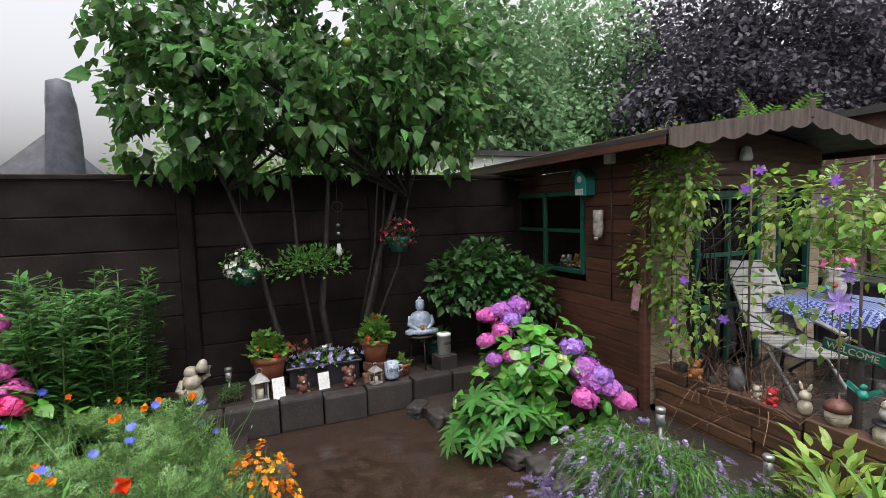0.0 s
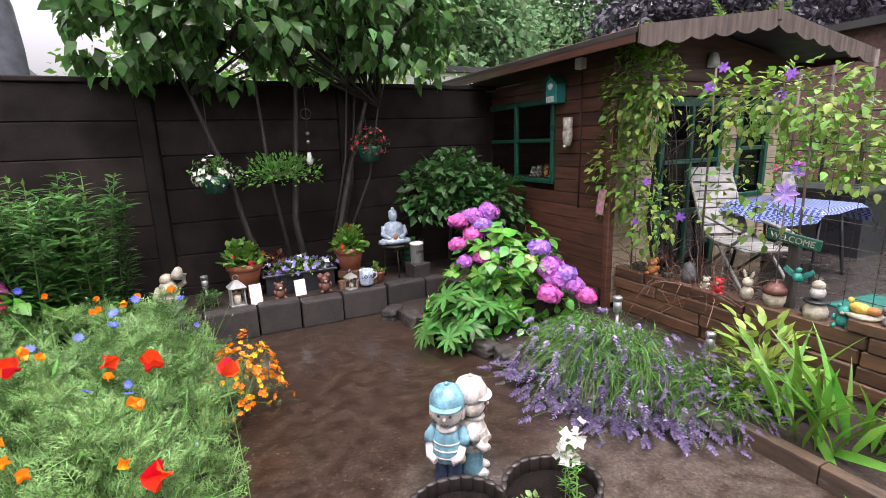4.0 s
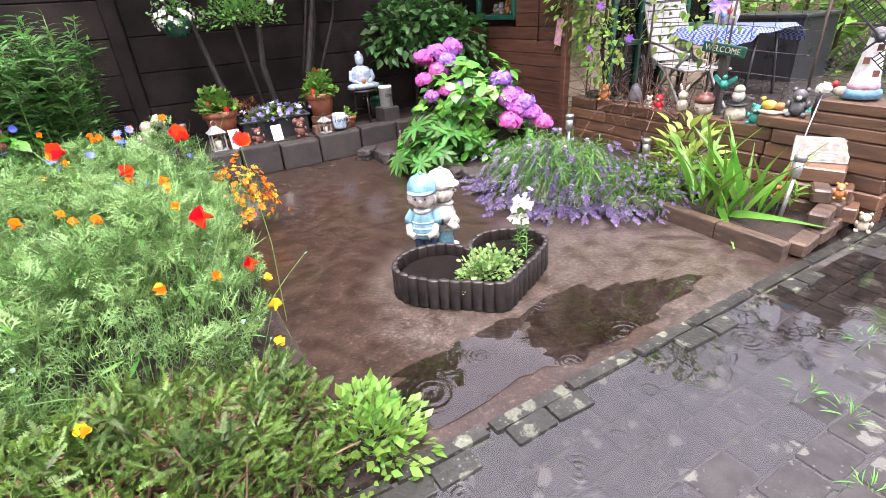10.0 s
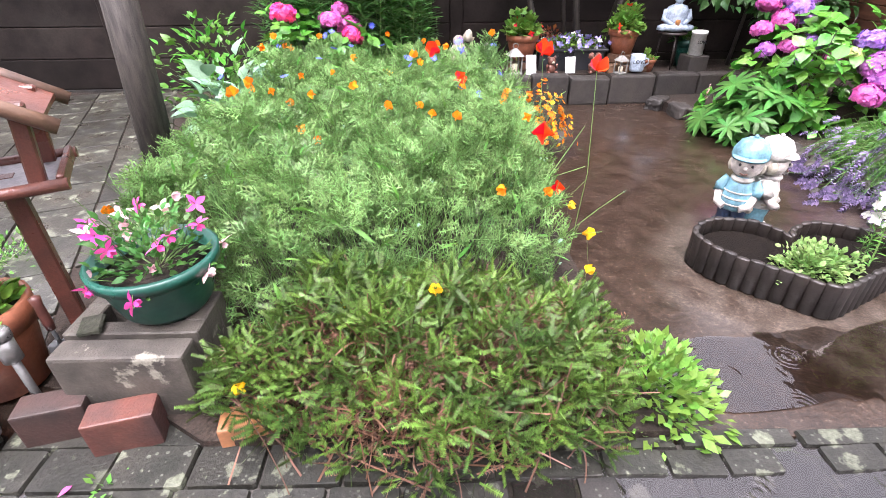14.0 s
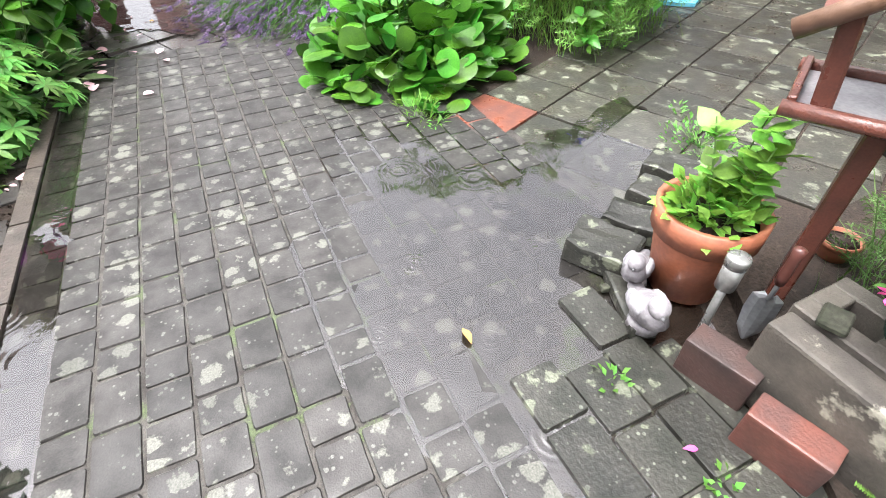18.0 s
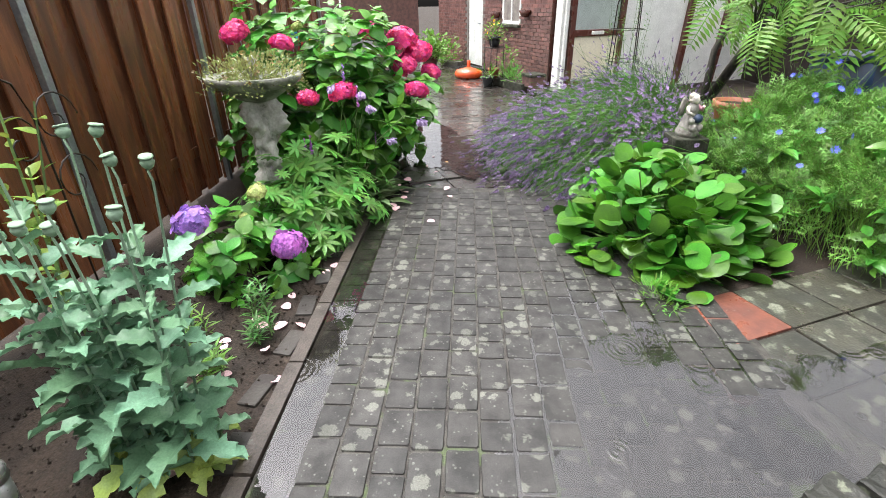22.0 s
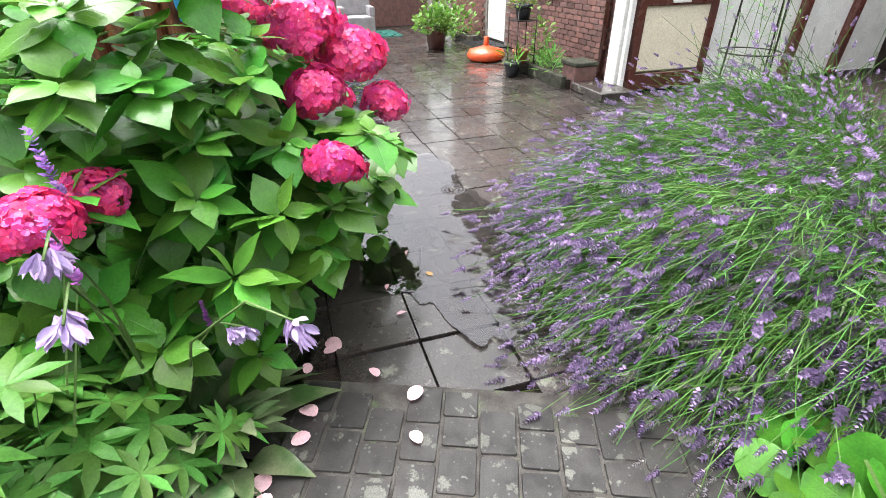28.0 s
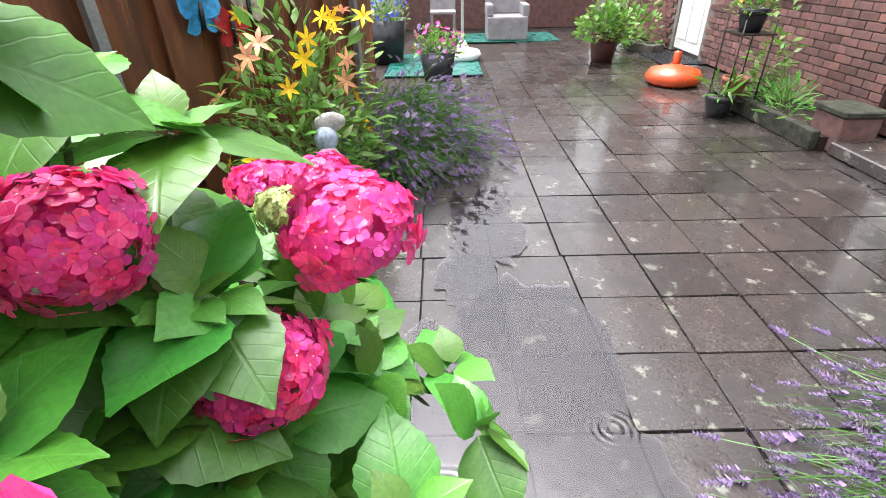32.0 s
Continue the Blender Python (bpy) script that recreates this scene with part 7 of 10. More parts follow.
fig("clog", (SX - 0.075, 3.87, 1.72), "cream wooden clog hanging on the shed", "clog", [
    (lathe([(0, -0.12), (0.03, -0.115), (0.052, -0.07), (0.056, 0.0), (0.05, 0.06), (0.056, 0.11), (0.054, 0.15), (0.044, 0.155)], 18, scale=(0.8, 1, 1)), paint("clog_wood", (0.55, 0.51, 0.43), 0.5)),
    (lathe([(0, 0.02), (0.036, 0.03), (0.044, 0.12), (0, 0.125)], 16, at=(-0.022, 0, 0), scale=(0.7, 0.85, 1)), PT["hair"]), (ball(0.02, (-0.03, 0, -0.12), scale=(1.1, 1, 0.9)), PT["cream"])], 0, 1.0)
lampt = thing("wall_lamp", (SX - 0.02, 3.74, 2.30), "small white outdoor sensor lamp on the shed", "lamp")
part("housing", box(0.07, 0.09, 0.1, (-0.03, 0, 0), 0.01, 2), M["white"], lampt)
part("cable", tube([(-0.01, 0, 0), (-0.01, -0.005, -0.6), (-0.01, 0.005, -1.3)], 0.006, 5), M["black"], lampt)
tag = thing("hanging_tag", (SX - 0.06, 3.42, 0.98), "pink tag hanging from the shed corner", "tag")
part("sheet", box(0.012, 0.09, 0.24, bev=0.004, rot=(10, 0, 0)), PT["pink"], tag)
wl2 = thing("wall_lamp", (5.0, SY - 0.04, 2.3), "white bulkhead lamp under the gable", "lamp")
part("housing", lathe([(0.05, 0), (0.06, 0.03), (0.04, 0.12), (0, 0.14)], 14), M["white"], wl2)
for i, (y, s, b) in enumerate(((4.28, 0.8, "cream"), (4.42, 0.7, "orange"), (4.56, 0.6, "white"), (4.66, 0.55, "cream"), (4.24, 1.0, "white"))):
    teddy((SX + 0.11, y, 1.262), s, b, "small ornament on the shed window sill", -90)
solid("inner_sill", box(0.2, 1.4, 0.03, (SX + 0.12, SY + 1.52, 1.23)), M["shedwood"], "inner sill behind the shed window", "sill", "structure")

# clematis on its trellis
trellis = thing("trellis", (4.0, 0, 0.4), "rusty wire and wood trellis behind the sleepers", "trellis")
for y in (3.25, 2.55, 1.85, 1.25):
    part("post", tube([(0, y, 0), (0.0, y, 1.5 if y < 2 else 1.75)], 0.009, 6), M["greywood"], trellis)
for k in range(10):
    part("wire", tube([(0, 3.25, 0.1 + 0.16 * k), (0, 2.2, 0.1 + 0.16 * k + 0.02), (0, 1.25, 0.1 + 0.15 * k)], 0.0025, 4), M["iron"], trellis)
for k in range(14):
    part("wire", tube([(0, 3.2 - 0.15 * k, 0.05), (0, 3.2 - 0.15 * k, 1.5)], 0.002, 4), M["iron"], trellis)
CLEMV = leafmat("purple_clematis_petal", (0.2, 0.08, 0.42), (0.14, 0.06, 0.32), 0.5, 0.25)
clem = thing("clematis", (4.0, 2.95, 0.42), "clematis with purple flowers climbing the trellis", "clematis")
Ps, Ds = [], []
for cx, cy, cz, rx, ry, rz, k in ((-0.1, 0.2, 1.6, 0.28, 0.36, 0.5, 850), (-0.1, 0.4, 0.95, 0.22, 0.35, 0.5, 480), (-0.05, 0.1, 0.6, 0.2, 0.35, 0.4, 260), (0.0, -0.55, 1.4, 0.2, 0.3, 0.35, 240), (0.0, -1.0, 1.45, 0.2, 0.4, 0.25, 260),
                                  (0.0, -1.35, 1.2, 0.2, 0.25, 0.4, 120), (0.02, -0.7, 0.8, 0.15, 0.5, 0.4, 110), (-0.1, 0.2, 2.0, 0.2, 0.3, 0.15, 130)):
    d = unit(rs.normal(0, 1, (k, 3)))
    p = d * (rs.uniform(0, 1, (k, 1)) ** 0.4) * np.array((rx, ry, rz)) + np.array((cx, cy, cz))
    Ps.append(p)
    dd = d + rs.normal(0, 0.5, d.shape) + np.array((-0.4, -0.1, -0.35))
    Ds.append(dd)
P, D = np.concatenate(Ps), np.concatenate(Ds)
k = rs.uniform(0, 1, len(P)) < 0.55
part("leaves", mesh_np("leaves", *bake(LEAF, P[k], D[k], rs.uniform(0.042, 0.08, k.sum()), rs)), G["yellowgreen"], clem)
part("dark_leaves", mesh_np("dark_leaves", *bake(LEAF, P[~k], D[~k], rs.uniform(0.045, 0.085, (~k).sum()), rs)), G["bright"], clem)
bm = bmesh.new()
for i in range(12):
    a = rs.uniform(0, 6.28)
    tube([(0.05 * math.cos(a), 0.12 * math.sin(a), 0), (0.08 * math.cos(a + 1), 0.15 * math.sin(a + 1), 0.5), (0.1 * math.cos(a + 2), 0.2 * math.sin(a + 2) - 0.02 * i, 1.1), (0.05, -0.1 * i + 0.2, 1.6)], 0.008, 5, bm, 0.003)
part("vines", bm, M["bark"], clem)
for i, (y, z) in enumerate(((2.35, 2.12), (2.45, 2.0), (1.9, 2.02), (2.95, 1.3), (2.6, 1.05), (3.05, 0.95), (1.95, 1.9))):
    part("flower", mesh_np("flower", *bake(facing(radial(leaf_t(0.5, 3, 0.1, 0.1, 1.0), 6, 1.0, 0.1)), np.array([(-0.2, y - 2.95, z - 0.42)]), np.array([(-0.8, -0.5, 0.1)]), [0.042], rs, 2)), CLEMV, clem, "purple clematis flower")
twigs = thing("bare_twigs", (3.98, 2.55, 0.45), "dry bare twigs at the foot of the trellis", "twigs")
B = np.stack([rs.uniform(-.15, .15, 170), rs.uniform(-0.5, 0.6, 170), np.zeros(170)], 1)
part("twigs", mesh_np("twigs", *ribbons(arcs(B, rs.normal(0, 0.6, (170, 3)) + np.array((-0.2, 0, 0.8)), rs.uniform(0.2, 0.6, 170), rs, 0.2, 5, 0.3), 0.0038, rs)), G["twig"], twigs)
# pinwheels
def pinwheel(loc, r, h):
    ob = thing("pinwheel", loc, "lilac foil pinwheel on a stick", "pinwheel", "pinwheels")
    v, f = facing(radial(leaf_t(0.45, 3, 0.35, -0.1, 1.0), 8, r, 0.1))
    part("sails", mesh_np("sails", *bake((v, f), np.array([(-0.02, 0, h)]), np.array([(-0.8, -0.6, 0.1)]), [1.0], rs, 0.1)), leafmat("lilac_foil", (0.32, 0.22, 0.6), (0.5, 0.4, 0.75), 0.3, 0.2), ob)
    part("stick", tube([(0, 0, 0), (0, 0, h)], 0.005, 5), M["greywood"], ob)


pinwheel((3.93, 1.92, 0.42), 0.085, 0.86)
pinwheel((4.15, 1.98, 0.42), 0.065, 1.0)
# terrace furniture
table = thing("garden_table", (5.3, 2.62, 0.4), "white folding garden table with blue check cloth", "table")
part("top", box(0.6, 0.8, 0.025, (0, 0, 0.62), 0.006), M["white"], table)
for x, y in ((-0.25, -0.35), (0.25, -0.35), (-0.25, 0.35), (0.25, 0.35)):
    part("leg", tube([(x, y, 0), (x * 0.6, y * 0.9, 0.62)], 0.015, 8), M["black"], table)


def check_mat():
    m = bpy.data.materials.new("blue_check_cloth")
    m.use_nodes = True
    nt = m.node_tree
    b = nt.nodes["Principled BSDF"]
    tc = node(nt, "ShaderNodeTexCoord")
    ck = node(nt, "ShaderNodeTexChecker", Scale=42.0)
    ck.inputs[1].default_value, ck.inputs[2].default_value = (0.012, 0.03, 0.16, 1), (0.2, 0.24, 0.36, 1)
    nt.links.new(tc.outputs["Object"], ck.inputs[0])
    nt.links.new(ck.outputs[0], b.inputs["Base Color"])
    b.inputs["Roughness"].default_value = 0.4
    return m


bm = bmesh.new()
bmesh.ops.create_grid(bm, x_segments=24, y_segments=24, size=0.44)
for v in bm.verts:
    e = max(abs(v.co.x) - 0.31, abs(v.co.y) - 0.4, 0)
    v.co.z = 0.65 - e * 1.0 * (1 + 0.3 * math.sin(9 * v.co.x + 7 * v.co.y))
cloth = part("cloth", bm, check_mat(), None)
cloth.matrix_world = pose(5.3, 2.62, 0.4)
tagged(cloth, "blue checked tablecloth hanging over the garden table", "tablecloth")
fig("water_jug", (5.3, 2.7, 1.052), "white jug with printed flowers on the table", "jug", [(lathe([(0, 0), (0.07, 0), (0.09, 0.1), (0.06, 0.22), (0.07, 0.26)], 16), PT["white"]), (ball(0.03, (-0.07, -0.04, 0.12), sub=1), PT["red"]), (ball(0.03, (-0.08, 0.01, 0.09), sub=1), PT["bluebase"])])
clump("cut_flowers", (5.3, 2.7, 1.28), 0.12, 0.12, 0.14, 40, 0.06, LEAF_S, G["bright"], "pink flowers in the jug", "flowers", 66, [(FLORET, HOTPINK, 0.035, 16)])
chair = thing("folding_chair", (4.66, 2.6, 0.4), "white slatted folding garden chair with tall back", "chair", rz=-28)
for x in (-0.2, 0.2):
    part("leg", tube([(x, -0.36, 0), (x, 0.05, 0.3), (x, 0.34, 0.38)], 0.014, 8), M["chairpaint"], chair)
    part("leg", tube([(x * 0.9, 0.4, 0), (x * 0.9, -0.1, 0.34), (x * 0.9, -0.3, 0.48)], 0.014, 8), M["chairpaint"], chair)
    part("back_rail", tube([(x, 0.3, 0.3), (x, 0.78, 0.95)], 0.014, 8), M["chairpaint"], chair)
    part("arm", box(0.05, 0.62, 0.02, (x, 0.1, 0.5), 0.004, rot=(6, 0, 0)), M["chairpaint"], chair)
for k in range(7):
    part("seat_slat", box(0.42, 0.075, 0.016, (0, -0.3 + 0.095 * k, 0.33), 0.003), M["chairpaint"], chair)
for k in range(8):
    part("back_slat", box(0.42, 0.016, 0.082, (0, 0.34 + 0.055 * k, 0.36 + 0.075 * k), 0.003, rot=(-36, 0, 0)), M["chairpaint"], chair)
crate = thing("planter_box", (6.65, 2.95, 0.4), "large black rectangular planter box on the terrace", "planter")
part("body", outline([(-0.35, -0.45), (0.35, -0.45), (0.35, 0.45), (-0.35, 0.45)], 0, 0.66), M["black"], crate)
part("rim", box(0.76, 0.96, 0.04, (0, 0, 0.64), 0.008), M["black"], crate)
sign = thing("welcome_sign", (4.0, 1.86, 0.42), "small green welcome sign on a wooden post", "sign")
part("post", box(0.06, 0.06, 0.58, (0, 0, 0), 0.006), M["bark"], sign)
part("board", box(0.02, 0.34, 0.075, (-0.045, 0, 0.52), 0.006, rot=(7, 0, 0)), M["greenpaint"], sign)
text("WELCOME", 0.058, PT["cream"], sign, pose(-0.058, 0.0, 0.538, 90, 0, -90) @ pose(0, 0, 0, 0, 0, -7))
fig("butterfly_ornament", (3.92, 1.78, 0.74), "green metal fairy ornament on the sign post", "ornament", [(ball(0.045, (0, 0, 0)), PT["teal"]), (box(0.01, 0.2, 0.05, (0, 0.06, 0), 0.01, rot=(35, 0, 0)), PT["teal"]), (box(0.01, 0.2, 0.05, (0, -0.06, 0), 0.01, rot=(-35, 0, 0)), PT["teal"]), (ball(0.03, (0, 0, 0.07), sub=1), PT["teal"])], 0, 0.7)

# figures on the sleepers
ST = 0.49
fig("rabbit_figurine", (3.92, 2.10, ST), "cream standing rabbit figurine on the sleepers", "figurine", [(ball(0.05, (0, 0, 0.06), scale=(0.9, 1, 1.2)), PT["cream"]), (ball(0.04, (0, 0, 0.15)), PT["cream"]), (ball(0.018, (0, 0.03, 0.21), scale=(0.7, 0.8, 2.2), sub=1, rot=(-20, 0, 0)), PT["cream"]), (ball(0.018, (0, -0.03, 0.21), scale=(0.7, 0.8, 2.2), sub=1, rot=(20, 0, 0)), PT["cream"])], 0, 0.92)
fig("acorn_jar", (3.94, 1.92, ST), "cream acorn pot with brown scaled lid", "jar", [(lathe([(0, 0), (0.06, 0), (0.085, 0.06), (0.088, 0.13)], 18), PT["cream"]), (lathe([(0.095, 0.125), (0.09, 0.17), (0.05, 0.21), (0.015, 0.22), (0.012, 0.25), (0, 0.25)], 18), PT["brown"])], 0, 0.8)
fig("old_man_figurine", (3.93, 1.66, ST), "bearded gnome figurine with dark hat brim", "figurine", [(lathe([(0, 0), (0.08, 0), (0.085, 0.08), (0.05, 0.15)], 16), PT["cream"]), (lathe([(0.088, 0.14), (0.088, 0.15), (0.04, 0.155)], 16), PT["black"]), (ball(0.055, (0, 0, 0.215)), PT["white"]), (ball(0.045, (0, 0, 0.27)), PT["cream"]), (ball(0.05, (0.02, 0.07, 0.05), sub=1), PT["black"])], 0, 0.82)
teddy((3.92, 1.5, ST), 0.7, "teal", "small green frog ornament", -80)
teddy((3.90, 2.3, ST), 0.62, "red", "tiny red and cream figurine", -80)
teddy((3.92, 2.42, ST), 0.5, "cream", "tiny cream figurine on the sleepers", -80)
fig("penguin_figurine", (3.95, 2.6, ST), "grey stone bird figurine", "figurine", [(lathe([(0, 0), (0.07, 0), (0.075, 0.1), (0.05, 0.17), (0.045, 0.2), (0, 0.23)], 14), PT["grey"])], 0, 0.8)
teddy((3.92, 2.93, ST), 0.75, "orange", "orange-brown squirrel figurine on the sleepers", -60)
rock((3.93, 3.08, ST + 0.03), 0.1, 0.12, 0.1, 71, "rock", 0, "rounded grey pebble on the sleepers", "pebbles")
rock((3.93, 2.78, ST + 0.02), 0.09, 0.08, 0.06, 72, "rock", 0, "rounded grey pebble on the sleepers", "pebbles")
teddy((3.93, 1.25, 0.58), 0.9, "grey", "dark grey stone mole figurine", -70)
rock((4.02, 1.13, 0.63), 0.12, 0.13, 0.2, 73, "stone", 20, "tall dark grey stone", "pebbles")
fig("duck_dish", (3.93, 1.40, 0.58), "yellow ducklings on a pale dish", "figurine", [(lathe([(0, 0), (0.08, 0), (0.095, 0.02), (0, 0.025)], 18), PT["cream"]), (ball(0.04, (0, 0.03, 0.05), scale=(1, 1.4, 0.9)), PT["yellow"]), (ball(0.03, (0, -0.04, 0.05), scale=(1, 1.4, 0.9)), PT["orange"]), (ball(0.02, (0, 0.08, 0.09), sub=1), PT["yellow"])])
fig("bird_figurine", (3.93, 1.03, 0.735), "small cream bird on the sleeper corner", "figurine", [(ball(0.035, (0, 0, 0.03), scale=(1, 1.4, 0.9)), PT["cream"]), (ball(0.022, (0, 0.04, 0.07), sub=1), PT["red"])])
teddy((3.9, 0.66, 0.735), 0.9, "brown", "small brown owl figurine beside the windmill", -70)
mill = thing("windmill", (3.97, 0.94, 0.735), "white boarded model windmill with black sails", "windmill", rz=-62)
part("base", lathe([(0, 0), (0.105, 0), (0.1, 0.035), (0.092, 0.05), (0, 0.055)], 8), PT["bluebase"], mill)
part("plinth", lathe([(0.084, 0.05), (0.08, 0.08)], 8), PT["pink"], mill)
for k in range(10):
    r0 = 0.074 - 0.0036 * k
    bm = lathe([(r0 + 0.0012, 0.08 + k * 0.027), (r0 - 0.003, 0.08 + (k + 1) * 0.027)], 8)
    for q in bm.faces:
        q.smooth = False
    part("board", bm, M["white"], mill)
part("cap", ball(0.045, (0, 0, 0.355), scale=(0.95, 1.1, 0.9)), PT["grey"], mill)
for z, x in ((0.13, 0.03), (0.2, -0.03), (0.27, 0.02)):
    part("window", box(0.03, 0.014, 0.035, (x, -0.094 + (z - 0.1) * 0.21, z)), PT["brown"], mill)
hub = part("hub", ball(0.028, (0, -0.085, 0.34), sub=2), M["black"], mill)
for k in range(4):
    a = 45 + 90 * k
    s = part("sail", box(0.012, 0.008, 0.27, (0, 0, 0), 0.002), M["black"], mill, m=pose(0, -0.1, 0.34, 0, a, 0))
    for x in (0.045, 0.085):
        part("lath", box(0.006, 0.006, 0.2, (x, 0, 0.06)), M["black"], s)
    for q in range(9):
        part("lath", box(0.085, 0.006, 0.006, (0.045, 0, 0.065 + q * 0.024)), M["black"], s)
plaque = thing("plaque", (3.76, 0.97, 0.355), "white framed plaque leaning on the sleepers", "plaque")
plaque.matrix_world = pose(3.76, 0.97, 0.355, -16, 0, -58)
part("board", box(0.30, 0.018, 0.16, bev=0.004), PT["white"], plaque)
part("inset", box(0.26, 0.004, 0.125, (0, -0.0105, 0.0175)), PT["cream"], plaque)
for k in range(5):
    part("line", box(0.21 - 0.035 * (k % 2), 0.003, 0.007, (0, -0.013, 0.04 + 0.019 * k)), M["greyrattan"], plaque)
for k, (z, w) in enumerate(((0.26, 0.3), (0.16, 0.34), (0.06, 0.36))):
    part("sleeper", box(w, 0.16, 0.095, (-0.13 - 0.02 * k, 0.95 - 0.05 * k, z), 0.01, rot=(0, 0, -70)), M["sleeper"], sleepers)
fig("gnome", (3.62, 1.05, 0.085), "garden gnome in a red coat and hat", "gnome", [(ball(0.07, (0, 0, 0.07)), PT["red"]), (ball(0.045, (0, 0, 0.16)), PT["cream"]), (lathe([(0.05, 0.17), (0.035, 0.23), (0, 0.28)], 12), PT["red"]), (ball(0.03, (-0.05, -0.03, 0.12), sub=1), PT["orange"])], -60)
teddy((3.62, 0.76, 0.21), 0.48, "orange", "brown squirrel figurine by the bed corner", -60)
teddy((3.75, 0.64, 0.0), 0.6, "cream", "cream gnome figurine lying by the bricks", -60)
globe = thing("solar_stake", (3.36, 0.96, 0.085), "thin stake with pale flower ball", "garden stake")
part("stem", tube([(0, 0, 0), (0.05, -0.01, 0.35), (0.14, -0.02, 0.74)], 0.004, 6), M["metal"], globe)
part("ball", head_mesh(WHITE, 1), None, globe, m=Matrix.LocRotScale((0.14, -0.02, 0.76), None, (0.036, 0.036, 0.036)))

# ---------- bird table corner ----------
ft = thing("bird_table", (-1.56, 1.04, -0.015), "dark brown rustic wooden bird table with gabled roof", "bird table", rz=28)
W = surf("wet_red_brown_wood", (0.13, 0.045, 0.032), (0.075, 0.028, 0.02), 0.35, 0.12, 4, 50, 0.4, stretch=(3, 3, 3))
LOGS = surf("bark_edged_pole", (0.15, 0.085, 0.055), (0.065, 0.036, 0.025), 0.5, 0.12, 6, 50, 0.6)
part("post", box(0.055, 0.055, 0.78, (0.02, 0.02, 0), 0.006), W, ft)
part("tray", box(0.38, 0.30, 0.016, (0, 0, 0.762), 0.003), M["greyrattan"], ft, "wet grey tray floor")
for y in (-0.155, 0.155):
    part("tray_rail", tube([(-0.205, y, 0.782), (0.205, y, 0.782)], 0.019, 12), W, ft)
for x in (-0.188, 0.188):
    part("tray_rail", box(0.02, 0.30, 0.045, (x, 0, 0.765), 0.004), W, ft)
for x in (-0.125, 0.125):
    for y in (-0.115, 0.115):
        part("upright", box(0.045, 0.04, 0.25, (x, y, 0.775), 0.006, rot=(0, 7 if x > 0 else -7, 0)), W, ft)
for s in (-1, 1):
    bm = bmesh.new()
    vs = [bm.verts.new(p) for p in ((0, -0.165, 1.095), (s * 0.21, -0.165, 0.968), (s * 0.21, 0.165, 0.968), (0, 0.165, 1.095))]
    r = bmesh.ops.extrude_face_region(bm, geom=[bm.faces.new(vs)])
    bmesh.ops.translate(bm, verts=[v for v in r["geom"] if isinstance(v, bmesh.types.BMVert)], vec=(0, 0, 0.014))
    bmesh.ops.recalc_face_normals(bm, faces=bm.faces)
    part("roof", bm, M["redtile"], ft, "worn red roof panel")
    for y in (-0.175, 0.175):
        part("roof_pole", tube([(-s * 0.012, y, 1.118), (s * 0.115, y, 1.037), (s * 0.243, y, 0.955)], 0.021, 10, r2=0.023), LOGS, ft)
part("ridge", tube([(0, -0.17, 1.12), (0, 0.17, 1.12)], 0.018, 8), W, ft)

POTLEAF = leafmat("light_green_leaf", (0.19, 0.40, 0.06), (0.13, 0.3, 0.04))
flowerpot((-1.79, 0.94, 0.0), 0.172, 0.345, "large terracotta pot with green plant by the bird table")
clump("hydrangea_cutting", (-1.79, 0.94, 0.30), 0.15, 0.14, 0.13, 230, 0.055, VEINED, POTLEAF, "bright green leafy plant in terracotta pot", "plant", 81)
stalks("leafy_shoot", (-1.79, 0.96, 0.3), [(-1.78, 0.98), (-1.8, 0.93), (-1.75, 0.97), (-1.82, 0.98), (-1.73, 0.93)], 0.36, 17, 0.085, VEINED, POTLEAF, "tall green shoots in terracotta pot", "plant", 82)
solar((-1.58, 0.80, 0.0), 0.36, "steel solar stake lamp beside the terracotta pot")
DOVE = paint("weathered_dove_stone", (0.24, 0.225, 0.24))
WING = paint("pale_wing_stone", (0.31, 0.3, 0.32))
dove = lambda s: [(lathe([(0, -0.085), (0.02, -0.075), (0.042, -0.04), (0.052, 0.0), (0.047, 0.035), (0.034, 0.06), (0.02, 0.075), (0, 0.08)], 16, at=(0, 0.01, 0.062), rot=(64, 0, 0)), DOVE),
                  (ball(0.031, (0, -0.052, 0.13), scale=(0.95, 1.1, 1), sub=3), DOVE), (lathe([(0.045, 0.07), (0.034, 0.1), (0.027, 0.125)], 12, at=(0, -0.042, 0)), DOVE),
                  (ball(0.045, (0.034, 0.02, 0.07), scale=(0.45, 1.5, 0.75), rot=(-24, 0, 0)), WING), (ball(0.045, (-0.034, 0.02, 0.07), scale=(0.45, 1.5, 0.75), rot=(-24, 0, 0)), WING),
                  (ball(0.04, (0, 0.1, 0.03), scale=(0.7, 1.5, 0.25)), DOVE), (lathe([(0.008, 0), (0, 0.022)], 6, at=(0, -0.082, 0.127), rot=(90, 0, 0)), PT["grey"]), (lathe([(0, 0), (0.05, 0), (0.042, 0.03)], 12), DOVE)]
fig("dove_figurine", (-1.86, 0.77, 0.02), "pale stone dove figurine by the pot", "figurine", dove(1), 30, 1.0, "stone doves")
fig("dove_figurine", (-1.69, 0.66, 0.02), "pale stone dove figurine by the bricks", "figurine", dove(1), 60, 1.15, "stone doves")


